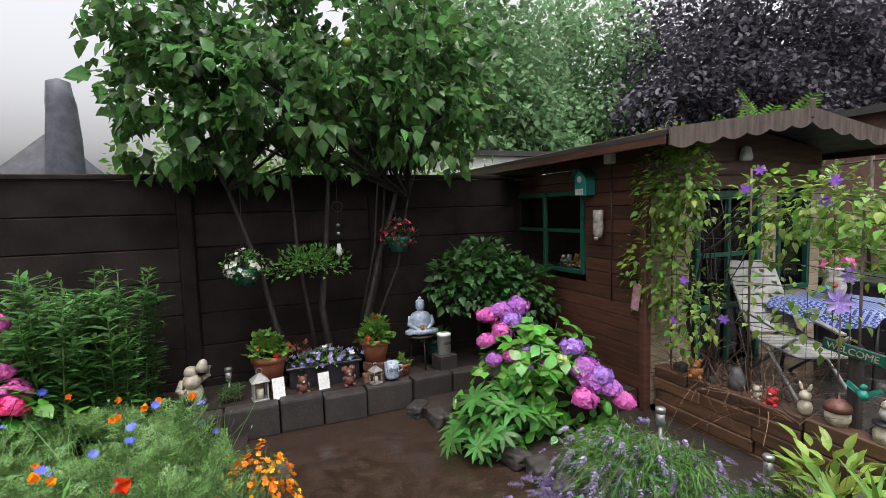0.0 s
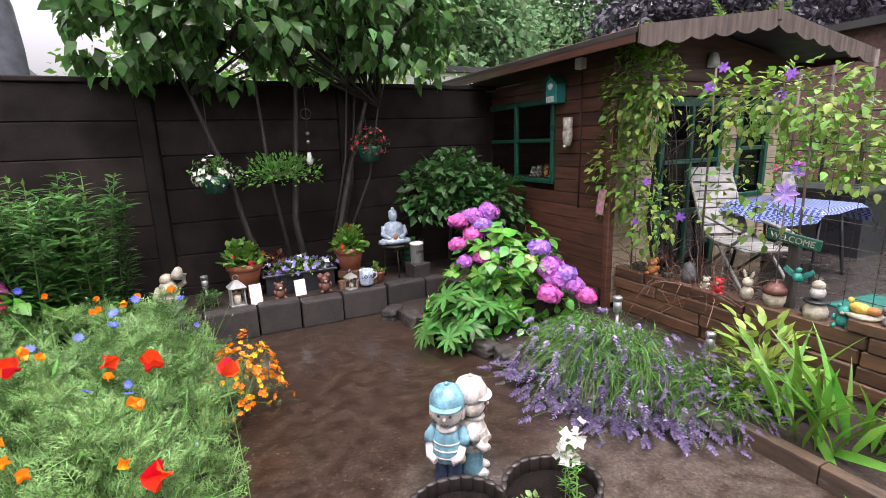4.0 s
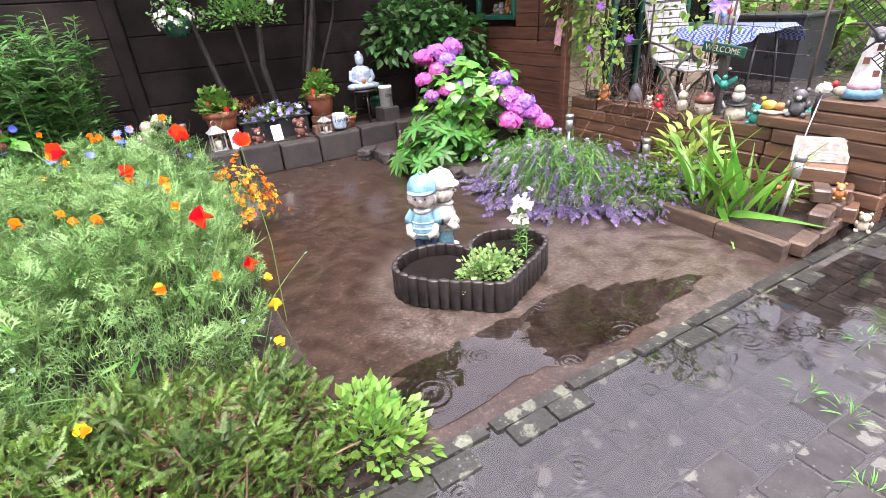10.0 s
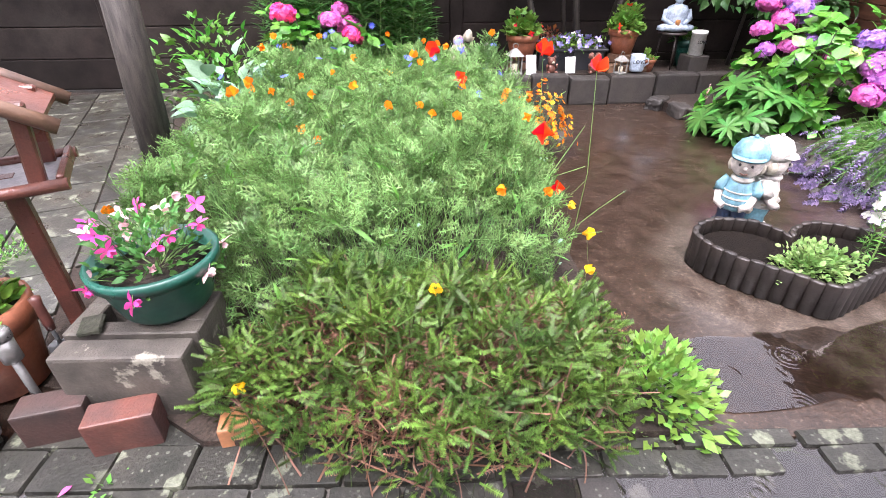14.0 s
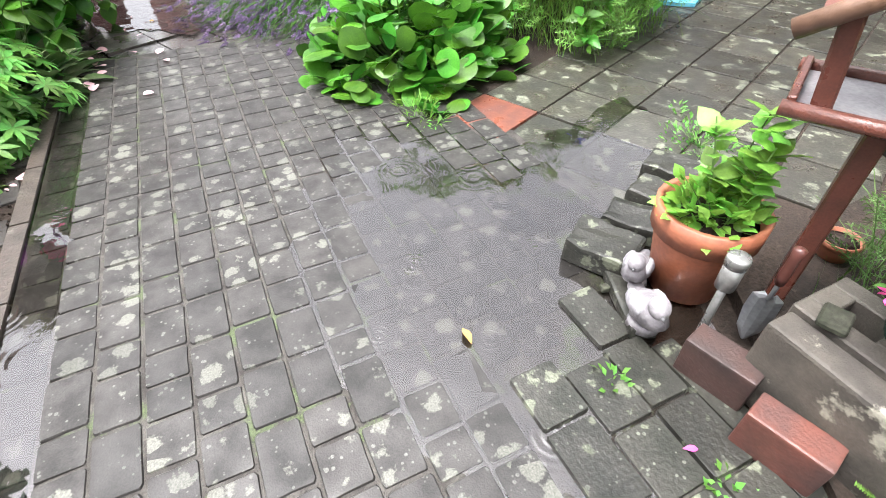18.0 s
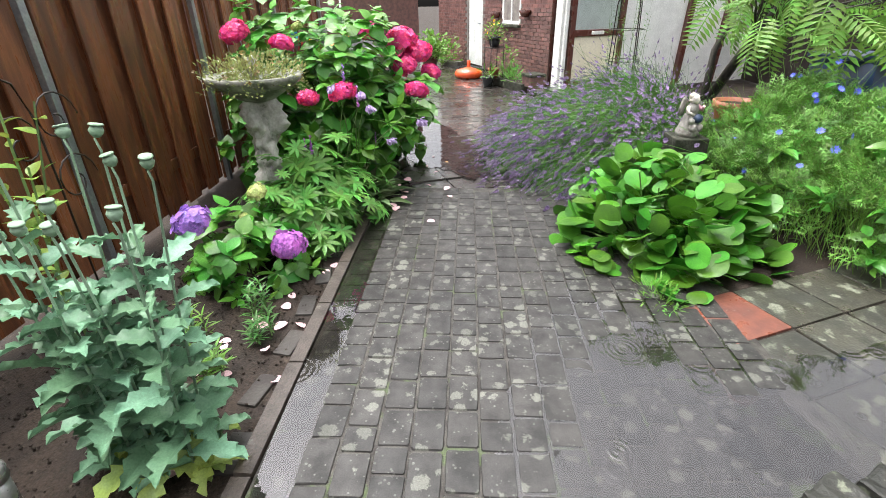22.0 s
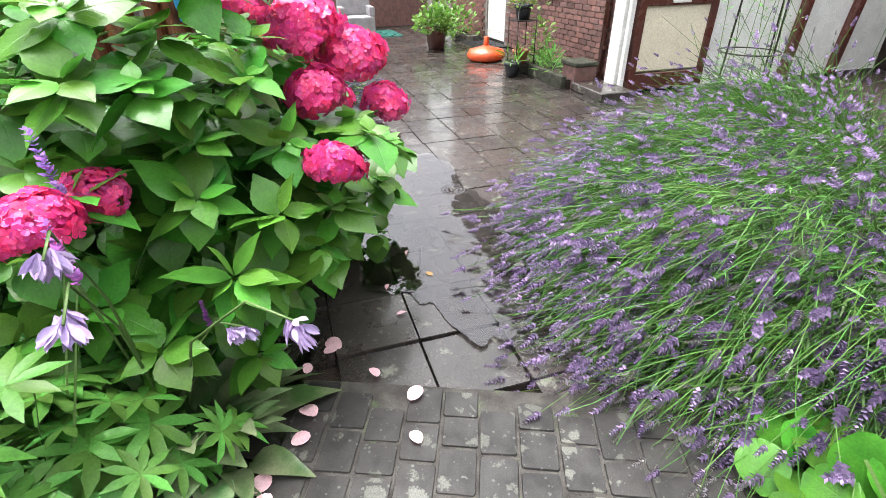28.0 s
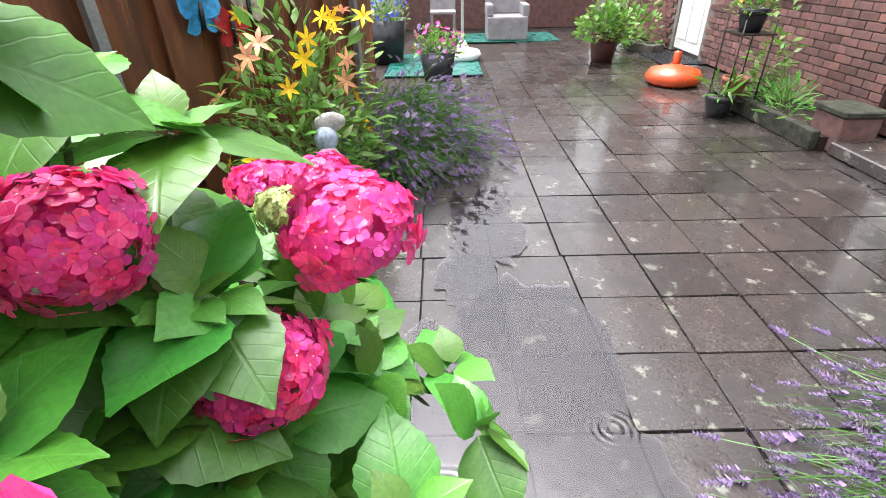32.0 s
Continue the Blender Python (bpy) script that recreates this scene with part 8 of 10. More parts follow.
def flat_block(x, y, sx, sy, h, rz, seed):
    """A squared, worn stone with a slightly uneven top."""
    bm = box(sx, sy, h, (0, 0, 0), 0.014, 2)
    bmesh.ops.subdivide_edges(bm, edges=[e for e in bm.edges if e.calc_length() > 0.08], cuts=3, use_grid_fill=True)
    o = Vector((seed * 2.3, seed * 1.1, 0))
    for v in bm.verts:
        v.co += Vector((0.012 * noise.noise(v.co * 9 + o), 0.012 * noise.noise(v.co * 8 - o), 0.016 * noise.noise(v.co * 14 + o) * (v.co.z > h * 0.5)))
    solid("stone_block", bm, M["kerb"], "squared mossy grey stone beside the slabs", "stone", group="stones by the bird table", m=pose(x, y, -0.01, 0, 0, rz))


for i, (x, y, sx, sy, h, rz) in enumerate(((-2.03, 0.77, 0.26, 0.2, 0.1, 28), (-2.12, 1.0, 0.22, 0.18, 0.08, 34), (-2.2, 1.22, 0.24, 0.18, 0.07, 22), (-2.02, 1.2, 0.18, 0.2, 0.1, 20), (-2.34, 1.45, 0.26, 0.18, 0.06, 30), (-1.79, 0.69, 0.3, 0.09, 0.05, -22))):
    flat_block(x, y, sx, sy, h, rz, i)
for i in range(9):
    rock((-1.78 + 0.1 * math.sin(i * 2.3), 0.72 + 0.06 * math.cos(i * 1.7), 0.012), 0.035, 0.03, 0.025, 50 + i, "rock", 40 * i, "small rounded pebble by the doves", "pebbles")
blk = thing("concrete_block", (-1.2, 0.945, 0), "hollow grey concrete block holding a pot", "concrete block")
BLK = surf("grey_block_concrete", (0.075, 0.066, 0.054), (0.036, 0.031, 0.026), 0.65, 0.1, 8, 130, 0.8, patch=(0.22, 0.21, 0.17), patch_scale=9, patch_at=0.6)
for args in ((0.44, 0.065, 0.31, (0, -0.08, 0)), (0.44, 0.065, 0.31, (0, 0.08, 0)), (0.07, 0.1, 0.31, (-0.185, 0, 0)), (0.07, 0.1, 0.31, (0.185, 0, 0)), (0.09, 0.1, 0.31, (0, 0, 0))):
    part("web", box(*args, 0.005), BLK, blk)
# not concrete: near-black fill painting the shade down in the hollows
part("web", box(0.36, 0.1, 0.16, (0, 0, 0)), M["dark"], blk)
solid("concrete_block", box(0.42, 0.095, 0.3, (-1.2, 0.775, 0), 0.012, 2), BLK, "solid grey concrete block on edge", "concrete block")
solid("brick", box(0.205, 0.1, 0.145, bev=0.008, seg=2), surf("wet_red_brick", (0.105, 0.038, 0.028), (0.045, 0.022, 0.019), 0.55, 0.15, 8, 90, 0.7), "red brick standing on edge", "brick", group="bricks by the block", m=pose(-1.20, 0.665, 0, 0, 0, 14))
solid("brick", box(0.205, 0.1, 0.145, bev=0.008, seg=2), surf("wet_brown_brick", (0.05, 0.027, 0.023), (0.024, 0.016, 0.014), 0.55, 0.15, 8, 90, 0.7), "dark brown brick standing on edge", "brick", group="bricks by the block", m=pose(-1.44, 0.705, 0, 0, 0, 14))
solid("brick", box(0.21, 0.1, 0.09, bev=0.008, seg=2), surf("tan_brick", (0.36, 0.17, 0.07), (0.25, 0.1, 0.05), 0.5), "tan brick lying under the heather", "brick", group="bricks by the block", m=pose(-0.80, 0.68, 0, 0, 0, 10))
gp = thing("flower_pot", (-1.13, 0.985, 0.312), "round dark green plastic pot of fuchsia", "pot")
part("pot", lathe([(0, 0), (0.12, 0), (0.145, 0.03), (0.18, 0.15), (0.19, 0.17), (0.2, 0.17), (0.204, 0.205), (0.188, 0.21), (0.178, 0.15)], 36), M["greenplastic"], gp)
part("soil", lathe([(0, 0.15), (0.172, 0.155), (0, 0.17)], 16), M["soil"], gp)
clump("fuchsia", (-1.13, 0.985, 0.46), 0.19, 0.18, 0.22, 420, 0.034, leaf_t(0.55, 4, 0.12, 0.2, 0.85), LUPDARK, "fuchsia with pink and white bells in green pot", "fuchsia", 83, [(CUP, PALEPINK, 0.022, 9)])
fuchsia = bpy.data.objects["fuchsia"]
BELL = merge([radial(leaf_t(0.55, 4, 0.1, 0.2, 1.0), 4, 1.0, 0.35), (radial(leaf_t(0.9, 3, 0.1, 0.1, 1.2), 4, 0.6, -1.0))])
for i in range(15):
    a = i * 2.4 + 3.6
    r = 0.13 + 0.1 * ((i * 5) % 7) / 7
    z = 0.16 if r < 0.19 else 0.02
    bx, by = r * math.cos(a), r * math.sin(a)
    part("bell_flower", mesh_np("bell_flower", *bake(BELL, np.array([(bx, by, z)]), np.array([(math.cos(a) * 0.9, math.sin(a) * 0.9, 0.3)]), [0.042], np.random.RandomState(i), 0.6)), (HOTPINK, PALEPINK, HOTPINK)[i % 3], fuchsia, "pink fuchsia bell")
    part("flower_stalk", tube([(bx * 0.6, by * 0.6, z * 0.5), (bx * 0.9, by * 0.9, z + 0.03), (bx, by, z)], 0.0018, 5), G["stem"], fuchsia)
trowel = thing("garden_trowel", (-1.5, 0.9, 0.0), "wet steel garden trowel standing by the bird table post", "trowel", rz=30)
bm = bmesh.new()
rows = [[bm.verts.new((u * w, 0.018 * u * u - 0.05 * z, z)) for u in (-1, -0.5, 0, 0.5, 1)] for z, w in ((0.02, 0.012), (0.06, 0.034), (0.14, 0.044), (0.21, 0.042), (0.23, 0.016))]
for A, B in zip(rows, rows[1:]):
    for i in range(4):
        bm.faces.new((A[i], A[i + 1], B[i + 1], B[i]))
r = bmesh.ops.extrude_face_region(bm, geom=list(bm.faces))
bmesh.ops.translate(bm, verts=[v for v in r["geom"] if isinstance(v, bmesh.types.BMVert)], vec=(0, 0.003, 0))
part("blade", bm, M["metal"], trowel)
part("neck", tube([(0, -0.01, 0.22), (0, -0.014, 0.27), (0, -0.016, 0.3)], 0.007, 8), M["metal"], trowel)
part("handle", lathe([(0, 0), (0.013, 0.0), (0.016, 0.03), (0.014, 0.1), (0.018, 0.13), (0, 0.14)], 12, at=(0, -0.016, 0.29)), M["brownpaint"], trowel)
flowerpot((-1.62, 1.5, 0.02), 0.07, 0.1, "small empty terracotta pot on the soil")
solid("stone_chip", box(0.07, 0.09, 0.022, bev=0.006), M["rock"], "flat pale stone chip on the hollow block", "stone", m=pose(-1.33, 0.86, 0.313, 0, 0, 20))
clump("thyme", (-2.45, 1.75, 0), 0.22, 0.2, 0.12, 260, 0.03, LEAF_S, G["lupin"], "low creeping green plant between slabs", "plant", 84)
solid("blue_board", outline([(-4.45, 3.2), (-4.15, 3.5), (-4.9, 4.85), (-5.4, 4.6), (-5.2, 3.4)], 0.0, 0.03), M["blueboard"], "pale blue board lying on the paving", "board")
solid("dark_post", lathe([(0.1, 0), (0.095, 0.7), (0.09, 1.35), (0, 1.36)], 12, wob=0.08), M["bark"], "dark wet tree stump post behind the bird table", "post", m=pose(-1.95, 2.55, 0, 0, 4, 0))
lp = solar((-1.65, 2.2, 0.02), 0.3)
clump("green_shrub", (-2.3, 4.6, 0), 0.5, 0.5, 0.9, 420, 0.09, LEAF, G["hyd"], "green shrub near the back wall", "shrub", 85)

# ---------- left of the path ----------
EDGE_ME = block_mesh("edging_strip", surf("worn_brown_concrete", (0.055, 0.042, 0.034), (0.025, 0.019, 0.015), 0.5, 0.15, 6, 90, 0.9, grain=0.4, patch=(0.09, 0.085, 0.07), patch_scale=9, patch_at=0.6), 0.004)
edge2 = thing("path_edging", (0, 0, 0), "thin worn stone edging along the path", "edging", kind="structure")
x = -5.3
while x < 3.0:
    ln = rg.uniform(0.5, 0.8)
    piece("kerb_stone", EDGE_ME, edge2, x + ln / 2, -1.345, 0.004 + rg.uniform(-.004, .003), ln - 0.004, 0.075, 0.1, rg.uniform(-.4, .4))
    x += ln
for i in range(9):
    x = -4.1 + i * 0.36
    solid("brick", box(0.21, 0.1, 0.07, bev=0.01, seg=2), M["stone"], "dark brick half sunk in the border soil", "brick", group="sunken bricks", m=pose(x, -1.47 + 0.03 * math.sin(i * 3), -0.117, 4 * math.sin(i * 2), 0, 12 * math.sin(i * 1.3)))
PETM = PALEPINK
for i in range(46):
    q = random.Random(i + 900)
    x, y = q.uniform(-4.2, -1.9), q.uniform(-1.9, -1.38)
    if q.random() < 0.35:
        x, y = q.uniform(-5.6, -4.2), q.uniform(-1.25, -0.3) if q.random() < 0.35 else q.uniform(-1.3, -1.05)
    z = 0.01 if y > -1.3 else -0.05
    pet = solid("fallen_petal", mesh_np("petal", *bake(leaf_t(0.8, 6, 0.12, 0.15, 1.0, 0.45), np.zeros((1, 3)), np.array([(q.uniform(-1, 1), q.uniform(-1, 1), 0.1)]), [q.uniform(0.05, 0.085)], np.random.RandomState(i), 0.2)), PETM, "pale pink petal fallen on the ground", "petal", group="fallen petals", m=pose(x, y, z))

# opium poppy
pop = thing("opium_poppy", (-2.28, -1.72, -0.05), "grey-green opium poppy with round seed heads", "poppy")
rs = np.random.RandomState(91)
CAPS = leafmat("pale_poppy_capsule", (0.26, 0.38, 0.27), (0.2, 0.3, 0.2), 0.5, 0.0)


def lobed_t():
    """A wavy, deeply toothed, clasping leaf, five points across."""
    V, F = [], []
    n = 10
    for i in range(n + 1):
        s = i / n
        k = (0.16 + 0.84 * math.sin(math.pi * min(s ** 0.8, 0.97))) * 0.29 * (1.12 if i % 2 else 0.74)
        for j in (-2, -1, 0, 1, 2):
            e = k * j / 2
            z = -0.35 * s * s + 0.10 * abs(j) / 2 + (0.055 * math.sin(i * 1.9 + j) if abs(j) == 2 else 0) + (0.015 if j in (-1, 1) and i % 2 else 0)
            V.append((e, s + (0.05 if abs(j) == 2 and i % 2 else 0), z))
    for i in range(n):
        for j in range(4):
            c = 5 * i + j
            F += [(c, c + 1, c + 6), (c, c + 6, c + 5)]
    return np.array(V), np.array(F)


LOBED = lobed_t()
P, D, S = [], [], []
st = bmesh.new()
for i in range(11):
    a = i * 2.4
    r0 = 0.05 + 0.13 * (i % 4) / 4
    bx, by = r0 * math.cos(a), r0 * 1.5 * math.sin(a)
    hgt = 1.03 + 0.4 * ((i * 7) % 5) / 5
    tx, ty = bx * 1.7 + 0.03 * math.sin(i), by * 1.5
    tube([(bx, by, 0), (bx * 1.3, by * 1.3, hgt * 0.6), (tx, ty, hgt - 0.04), (tx + 0.01, ty, hgt)], 0.006, 6, st, 0.0035)
    for k in range(18):
        s = 0.03 + 0.041 * k
        P.append((bx * (1 + 0.5 * s), by * (1 + 0.5 * s), hgt * s))
        an = k * 2.4 + i
        D.append((math.cos(an), math.sin(an), 0.35 + 0.5 * s))
        S.append(0.2 - 0.1 * s)
    hm = lathe([(0, 0), (0.008, 0.0), (0.017, 0.01), (0.021, 0.022), (0.017, 0.033), (0.01, 0.036), (0.022, 0.038), (0.02, 0.043), (0, 0.044)], 14)
    part("seed_head", hm, CAPS, pop, "round poppy seed capsule", m=pose(tx, ty, hgt, 12 * math.sin(i * 2), 10 * math.cos(i), 0))
part("stems", st, CAPS, pop)
P, D, S = np.array(P), np.array(D, float), np.array(S)
part("leaves", leaf_mesh("leaves", LOBED, P, D, S * rs.uniform(0.75, 1.2, len(P)), rs, 0.45), G["poppyleaf"], pop)
part("withered_leaves", leaf_mesh("withered_leaves", LOBED, P[::18] + np.array((0.05, 0.05, 0.06)), D[::18] + np.array((0.4, 0.5, -0.4)), np.full(len(P[::18]), 0.19), rs, 0.5), leafmat("yellowing_leaf", (0.30, 0.36, 0.08), (0.22, 0.30, 0.1)), pop)
stalks("climbing_rose", (-2.88, -2.45, -0.05), [(-2.88, -2.45), (-3.0, -2.5), (-2.76, -2.42), (-2.82, -2.52)], 1.3, 15, 0.1, LEAF, G["yellowgreen"], "long rose stems against the fence", "rose", 92, 0.0095, 0.1)
solar((-1.9, -1.98, -0.05), 0.24, "wide steel solar lamp under the poppy").scale = (1.55, 1.55, 1.55)
crook = thing("shepherds_crook", (-3.25, -2.62, -0.05), "rusty scrolled iron garden stake", "garden stake")
part("rod", tube([(0, 0, 0), (0, 0, 1.15), (0.05, 0, 1.32), (0.2, 0, 1.4), (0.36, 0, 1.3), (0.4, 0, 1.15)], 0.006, 6), M["iron"], crook)
for z, s in ((1.05, 1), (0.8, -1), (1.12, -1)):
    part("scroll", tube([(s * (0.16 * (1 - t) * math.cos(t * 9)) + s * 0.12, 0, z + 0.16 * (1 - t) * math.sin(t * 9)) for t in np.linspace(0, 0.85, 20)], 0.005, 5), M["iron"], crook)
hydrangea("hydrangea", (-3.8, -1.99, -0.05), 0.42, 0.42, 0.5, 460, 0.125, [(-3.556, -1.60, 0.27, 0.1, MAGENTA), (-3.37, -2.05, 0.5, 0.1, VIOLET), (-3.77, -1.83, 0.53, 0.06, CREAMF), (-3.68, -1.9, 0.4, 0.03, CREAMF)], "small hydrangea with violet and magenta heads", 94, light=0.15)
for i, (x, y, h, n) in enumerate(((-3.25, -1.72, 0.25, 5), (-3.0, -1.95, 0.2, 4), (-3.05, -1.62, 0.13, 4), (-2.75, -1.75, 0.15, 5), (-2.85, -2.15, 0.2, 5))):
    stalks("young_lily", (x, y, -0.05), [(x + 0.05 * math.cos(k * 2), y + 0.05 * math.sin(k * 2)) for k in range(n)], h, 22, 0.075, NARROW, G["bright"] if i % 2 else G["lily"], "short leafy green plant in the border", "plant", 95 + i)
# crumbled soil of the border
clods = thing("soil_clods", (0, 0, 0), "crumbs of dark wet soil in the border", "soil", kind="stuff")
OCT = (np.array([(0.5, 0, 0), (-0.5, 0, 0), (0, 0.5, 0), (0, -0.5, 0), (0, 0, 0.4), (0, 0, -0.4)]), np.array([(0, 2, 4), (2, 1, 4), (1, 3, 4), (3, 0, 4), (2, 0, 5), (1, 2, 5), (3, 1, 5), (0, 3, 5)]))
q = np.stack([rs.uniform(-4.1, -1.4, 2600), rs.uniform(-2.85, -1.42, 2600), rs.uniform(-0.056, -0.044, 2600)], 1)
part("crumbs", mesh_np("crumbs", *bake(OCT, q, rs.normal(0, 1, q.shape), 0.005 + 0.018 * rs.uniform(0, 1, len(q)) ** 2, rs, 3)), M["soil"], clods)
# bird bath
bath = thing("bird_bath", (-4.4, -1.98, -0.05), "weathered stone bird bath with figure pedestal", "bird bath")
part("foot", lathe([(0, 0), (0.2, 0), (0.2, 0.06), (0.16, 0.1)], 20), M["statuestone"], bath)
bm = lathe([(0.13 + 0.02 * math.sin(z * 9), 0.06 + z) for z in np.linspace(0, 0.98, 56)], 36)
for v in bm.verts:
    q = v.co
    a = math.atan2(q.y, q.x)
    lobe = 0.022 * math.sin(3 * a + 2.5 * q.z) * math.sin(7 * q.z + 1) + 0.02 * math.sin(2 * a - 9 * q.z)
    k = 0.82 - 0.12 * q.z + (lobe + 0.05 * noise.noise(q * 10) + 0.04 * noise.noise(q * 22) + 0.02 * noise.noise(q * 45)) / 0.13
    q.x *= k
    q.y *= k
part("pedestal", bm, M["statuestone"], bath, "carved cherub pedestal")
BATH = surf("mossy_bath_stone", (0.24, 0.235, 0.2), (0.13, 0.135, 0.105), 0.75, 0.1, 9, 60, 0.8, patch=(0.09, 0.1, 0.07), patch_scale=9, patch_at=0.55)
part("bowl", lathe([(0.06, 1.02), (0.12, 1.04), (0.27, 1.13), (0.32, 1.17), (0.33, 1.2), (0.29, 1.2), (0.24, 1.15), (0, 1.13)], 30), BATH, bath)
part("finial", lathe([(0, 1.14), (0.04, 1.15), (0.03, 1.2), (0.045, 1.24), (0.03, 1.3), (0, 1.33)], 12), BATH, bath)
clump("sedum", (-4.4, -1.98, 1.1), 0.36, 0.36, 0.2, 1900, 0.03, LEAF_S, leafmat("sedum_leaf", (0.24, 0.25, 0.085), (0.14, 0.17, 0.055)), "yellow-green sedum growing in the bird bath", "sedum", 101, [(FLORET, leafmat("sedum_seed_head", (0.26, 0.19, 0.07), (0.17, 0.12, 0.05)), 0.014, 60)], low=-0.25)
LUPP = leafmat("purple_lupin_petal", (0.22, 0.05, 0.28), (0.3, 0.1, 0.36), 0.5, 0.2)
lupin((-4.6, -1.64, -0.05), 0.52, 0.42, 0.74, 170, 0.13, "lupin with fingered leaves and fading purple spikes", 102,
      [(-4.76, -1.36, 0.86, 0.17, MAGENTA), (-4.95, -1.5, 0.98, 0.18, VIOLET), (-4.55, -1.75, 0.55, 0.13, MAGENTA), (-5.05, -1.3, 0.5, 0.1, MAGENTA)])
lupin((-4.32, -1.66, -0.05), 0.4, 0.34, 0.6, 130, 0.115, "low lupin leaves spreading beside the path", 103, [(-4.3, -1.62, 0.62, 0.14, LUPP)])
lupin((-4.1, -1.86, -0.05), 0.34, 0.3, 0.62, 130, 0.085, "young lupin leaves before the bird bath", 105)
lupin((-4.8, -1.95, -0.05), 0.4, 0.35, 0.62, 90, 0.1, "lupin leaves round the bird bath foot", 104, [(-4.5, -2.0, 0.8, 0.15, LUPP)])
hosta = thing("hosta", (-4.98, -1.48, -0.05), "variegated hosta with pale lilac flowers", "hosta")
P, N = dome(rs, 120, 0.5, 0.42, 0.36, 0.0, 0.5, 0.1, 4)
part("leaves", mesh_np("leaves", *bake(leaf_t(0.5, 6, 0.18, 0.45, 0.7), P * 0.6, P + np.array((0, 0, 0.15)), rs.uniform(0.18, 0.27, len(P)), rs, 0.4)), G["hosta"], hosta)
# arching flower stalks, each ending in a cluster of hanging six-petalled trumpets
for x, y, z in ((-4.57, -1.22, 0.9), (-4.66, -1.3, 0.98), (-4.77, -0.86, 0.76), (-4.72, -1.55, 1.02), (-4.98, -1.14, 0.56)):
    lx, ly, lz = x + 4.98, y + 1.48, z + 0.05
    part("scape", tube([(0, 0, 0.05), (lx * 0.35, ly * 0.35, lz * 0.75), (lx * 0.75, ly * 0.75, lz * 1.02), (lx, ly, lz)], 0.005, 6, r2=0.003), G["stem"], hosta)
    out = np.array((lx, ly, 0.0)) / math.hypot(lx, ly)
    top = np.array((lx, ly, lz)) - out * rs.uniform(0, 0.06, (8, 1)) + rs.normal(0, 0.008, (8, 3))
    aim = out * 0.7 + np.array((0, 0, -0.8)) + rs.normal(0, 0.3, (8, 3))
    part("bells", mesh_np("bells", *bake(leaf_t(0.34, 4, 0.3, -0.12, 1.3), np.repeat(top, 6, 0), np.repeat(aim, 6, 0) + rs.normal(0, 0.2, (48, 3)), np.repeat(rs.uniform(0.045, 0.062, 8), 6), rs, 3)), LILAC, hosta)

# the large crimson hydrangea
rh = thing("hydrangea", (-6.0, -1.85, -0.05), "large hydrangea bush with crimson mopheads", "hydrangea")
d = unit(rs.normal(0, 1, (3600, 3)))
d = d[d[:, 2] > -0.1][:900]
sgn = np.sign(d) * np.abs(d) ** 0.62
lum = 1 + 0.09 * np.sin(7 * d[:, 0] + 2) * np.sin(6 * d[:, 1]) + 0.06 * np.sin(9 * d[:, 2])
P = sgn * (lum * (1 - 0.4 * rs.uniform(0, 1, len(d)) ** 2))[:, None] * np.array((1.06, 0.94, 1.62))
P[:, 1] *= np.where((P[:, 2] > 0.75) & (P[:, 1] > 0), 0.8, 1.0)
P[:, 2] *= 1 - 0.3 * np.clip((-0.12 - P[:, 0]) / 0.3, 0, 1)
# bare, dark inside low down on the side of the yard
low = np.clip((0.62 - P[:, 2]) / 0.5, 0, 1) * np.clip((P[:, 1] + 0.2) / 0.5, 0, 1)
keep = rs.uniform(0, 1, len(P)) > 0.72 * low
P, d = P[keep], d[keep]
P[:, :2] *= (1 - 0.16 * np.clip((0.62 - P[:, 2]) / 0.5, 0, 1))[:, None]
N = unit(d + np.array((0, 0, 0.35)))
BIG = veined_t(0.76, 14, 0.24, 0.72, 0.007, 0.06)
# shaded leaves deep inside, and spaced rosettes of four large and four small leaves at the tips of the shoots
k = int(len(P) * 0.45)
p, dd = rosettes(P[:k] * 0.74, N[:k], 4, rs, 0.1)
part("foliage", leaf_mesh("foliage", BIG, p, dd, 0.15 * rs.uniform(0.7, 1.2, len(p)), rs, 0.4), G["hyd"], rh)
tips = []  # one shoot to a patch
for i in range(k, len(P)):
    if all((P[i] - P[j]) @ (P[i] - P[j]) > 0.021 for j in tips):
        tips.append(i)
p, dd = rosettes(P[tips], N[tips], 5, rs, 0.1)
part("foliage", leaf_mesh("foliage", BIG, p, dd, 0.165 * rs.uniform(0.75, 1.2, len(p)), rs, 0.3), G["hyd"], rh)
p, dd = rosettes(P[tips] * 1.02, N[tips], 4, rs, 0.55)
part("young_leaves", leaf_mesh("young_leaves", BIG, p, dd, 0.11 * rs.uniform(0.6, 1.25, len(p)), rs, 0.3), G["hydlight"], rh)
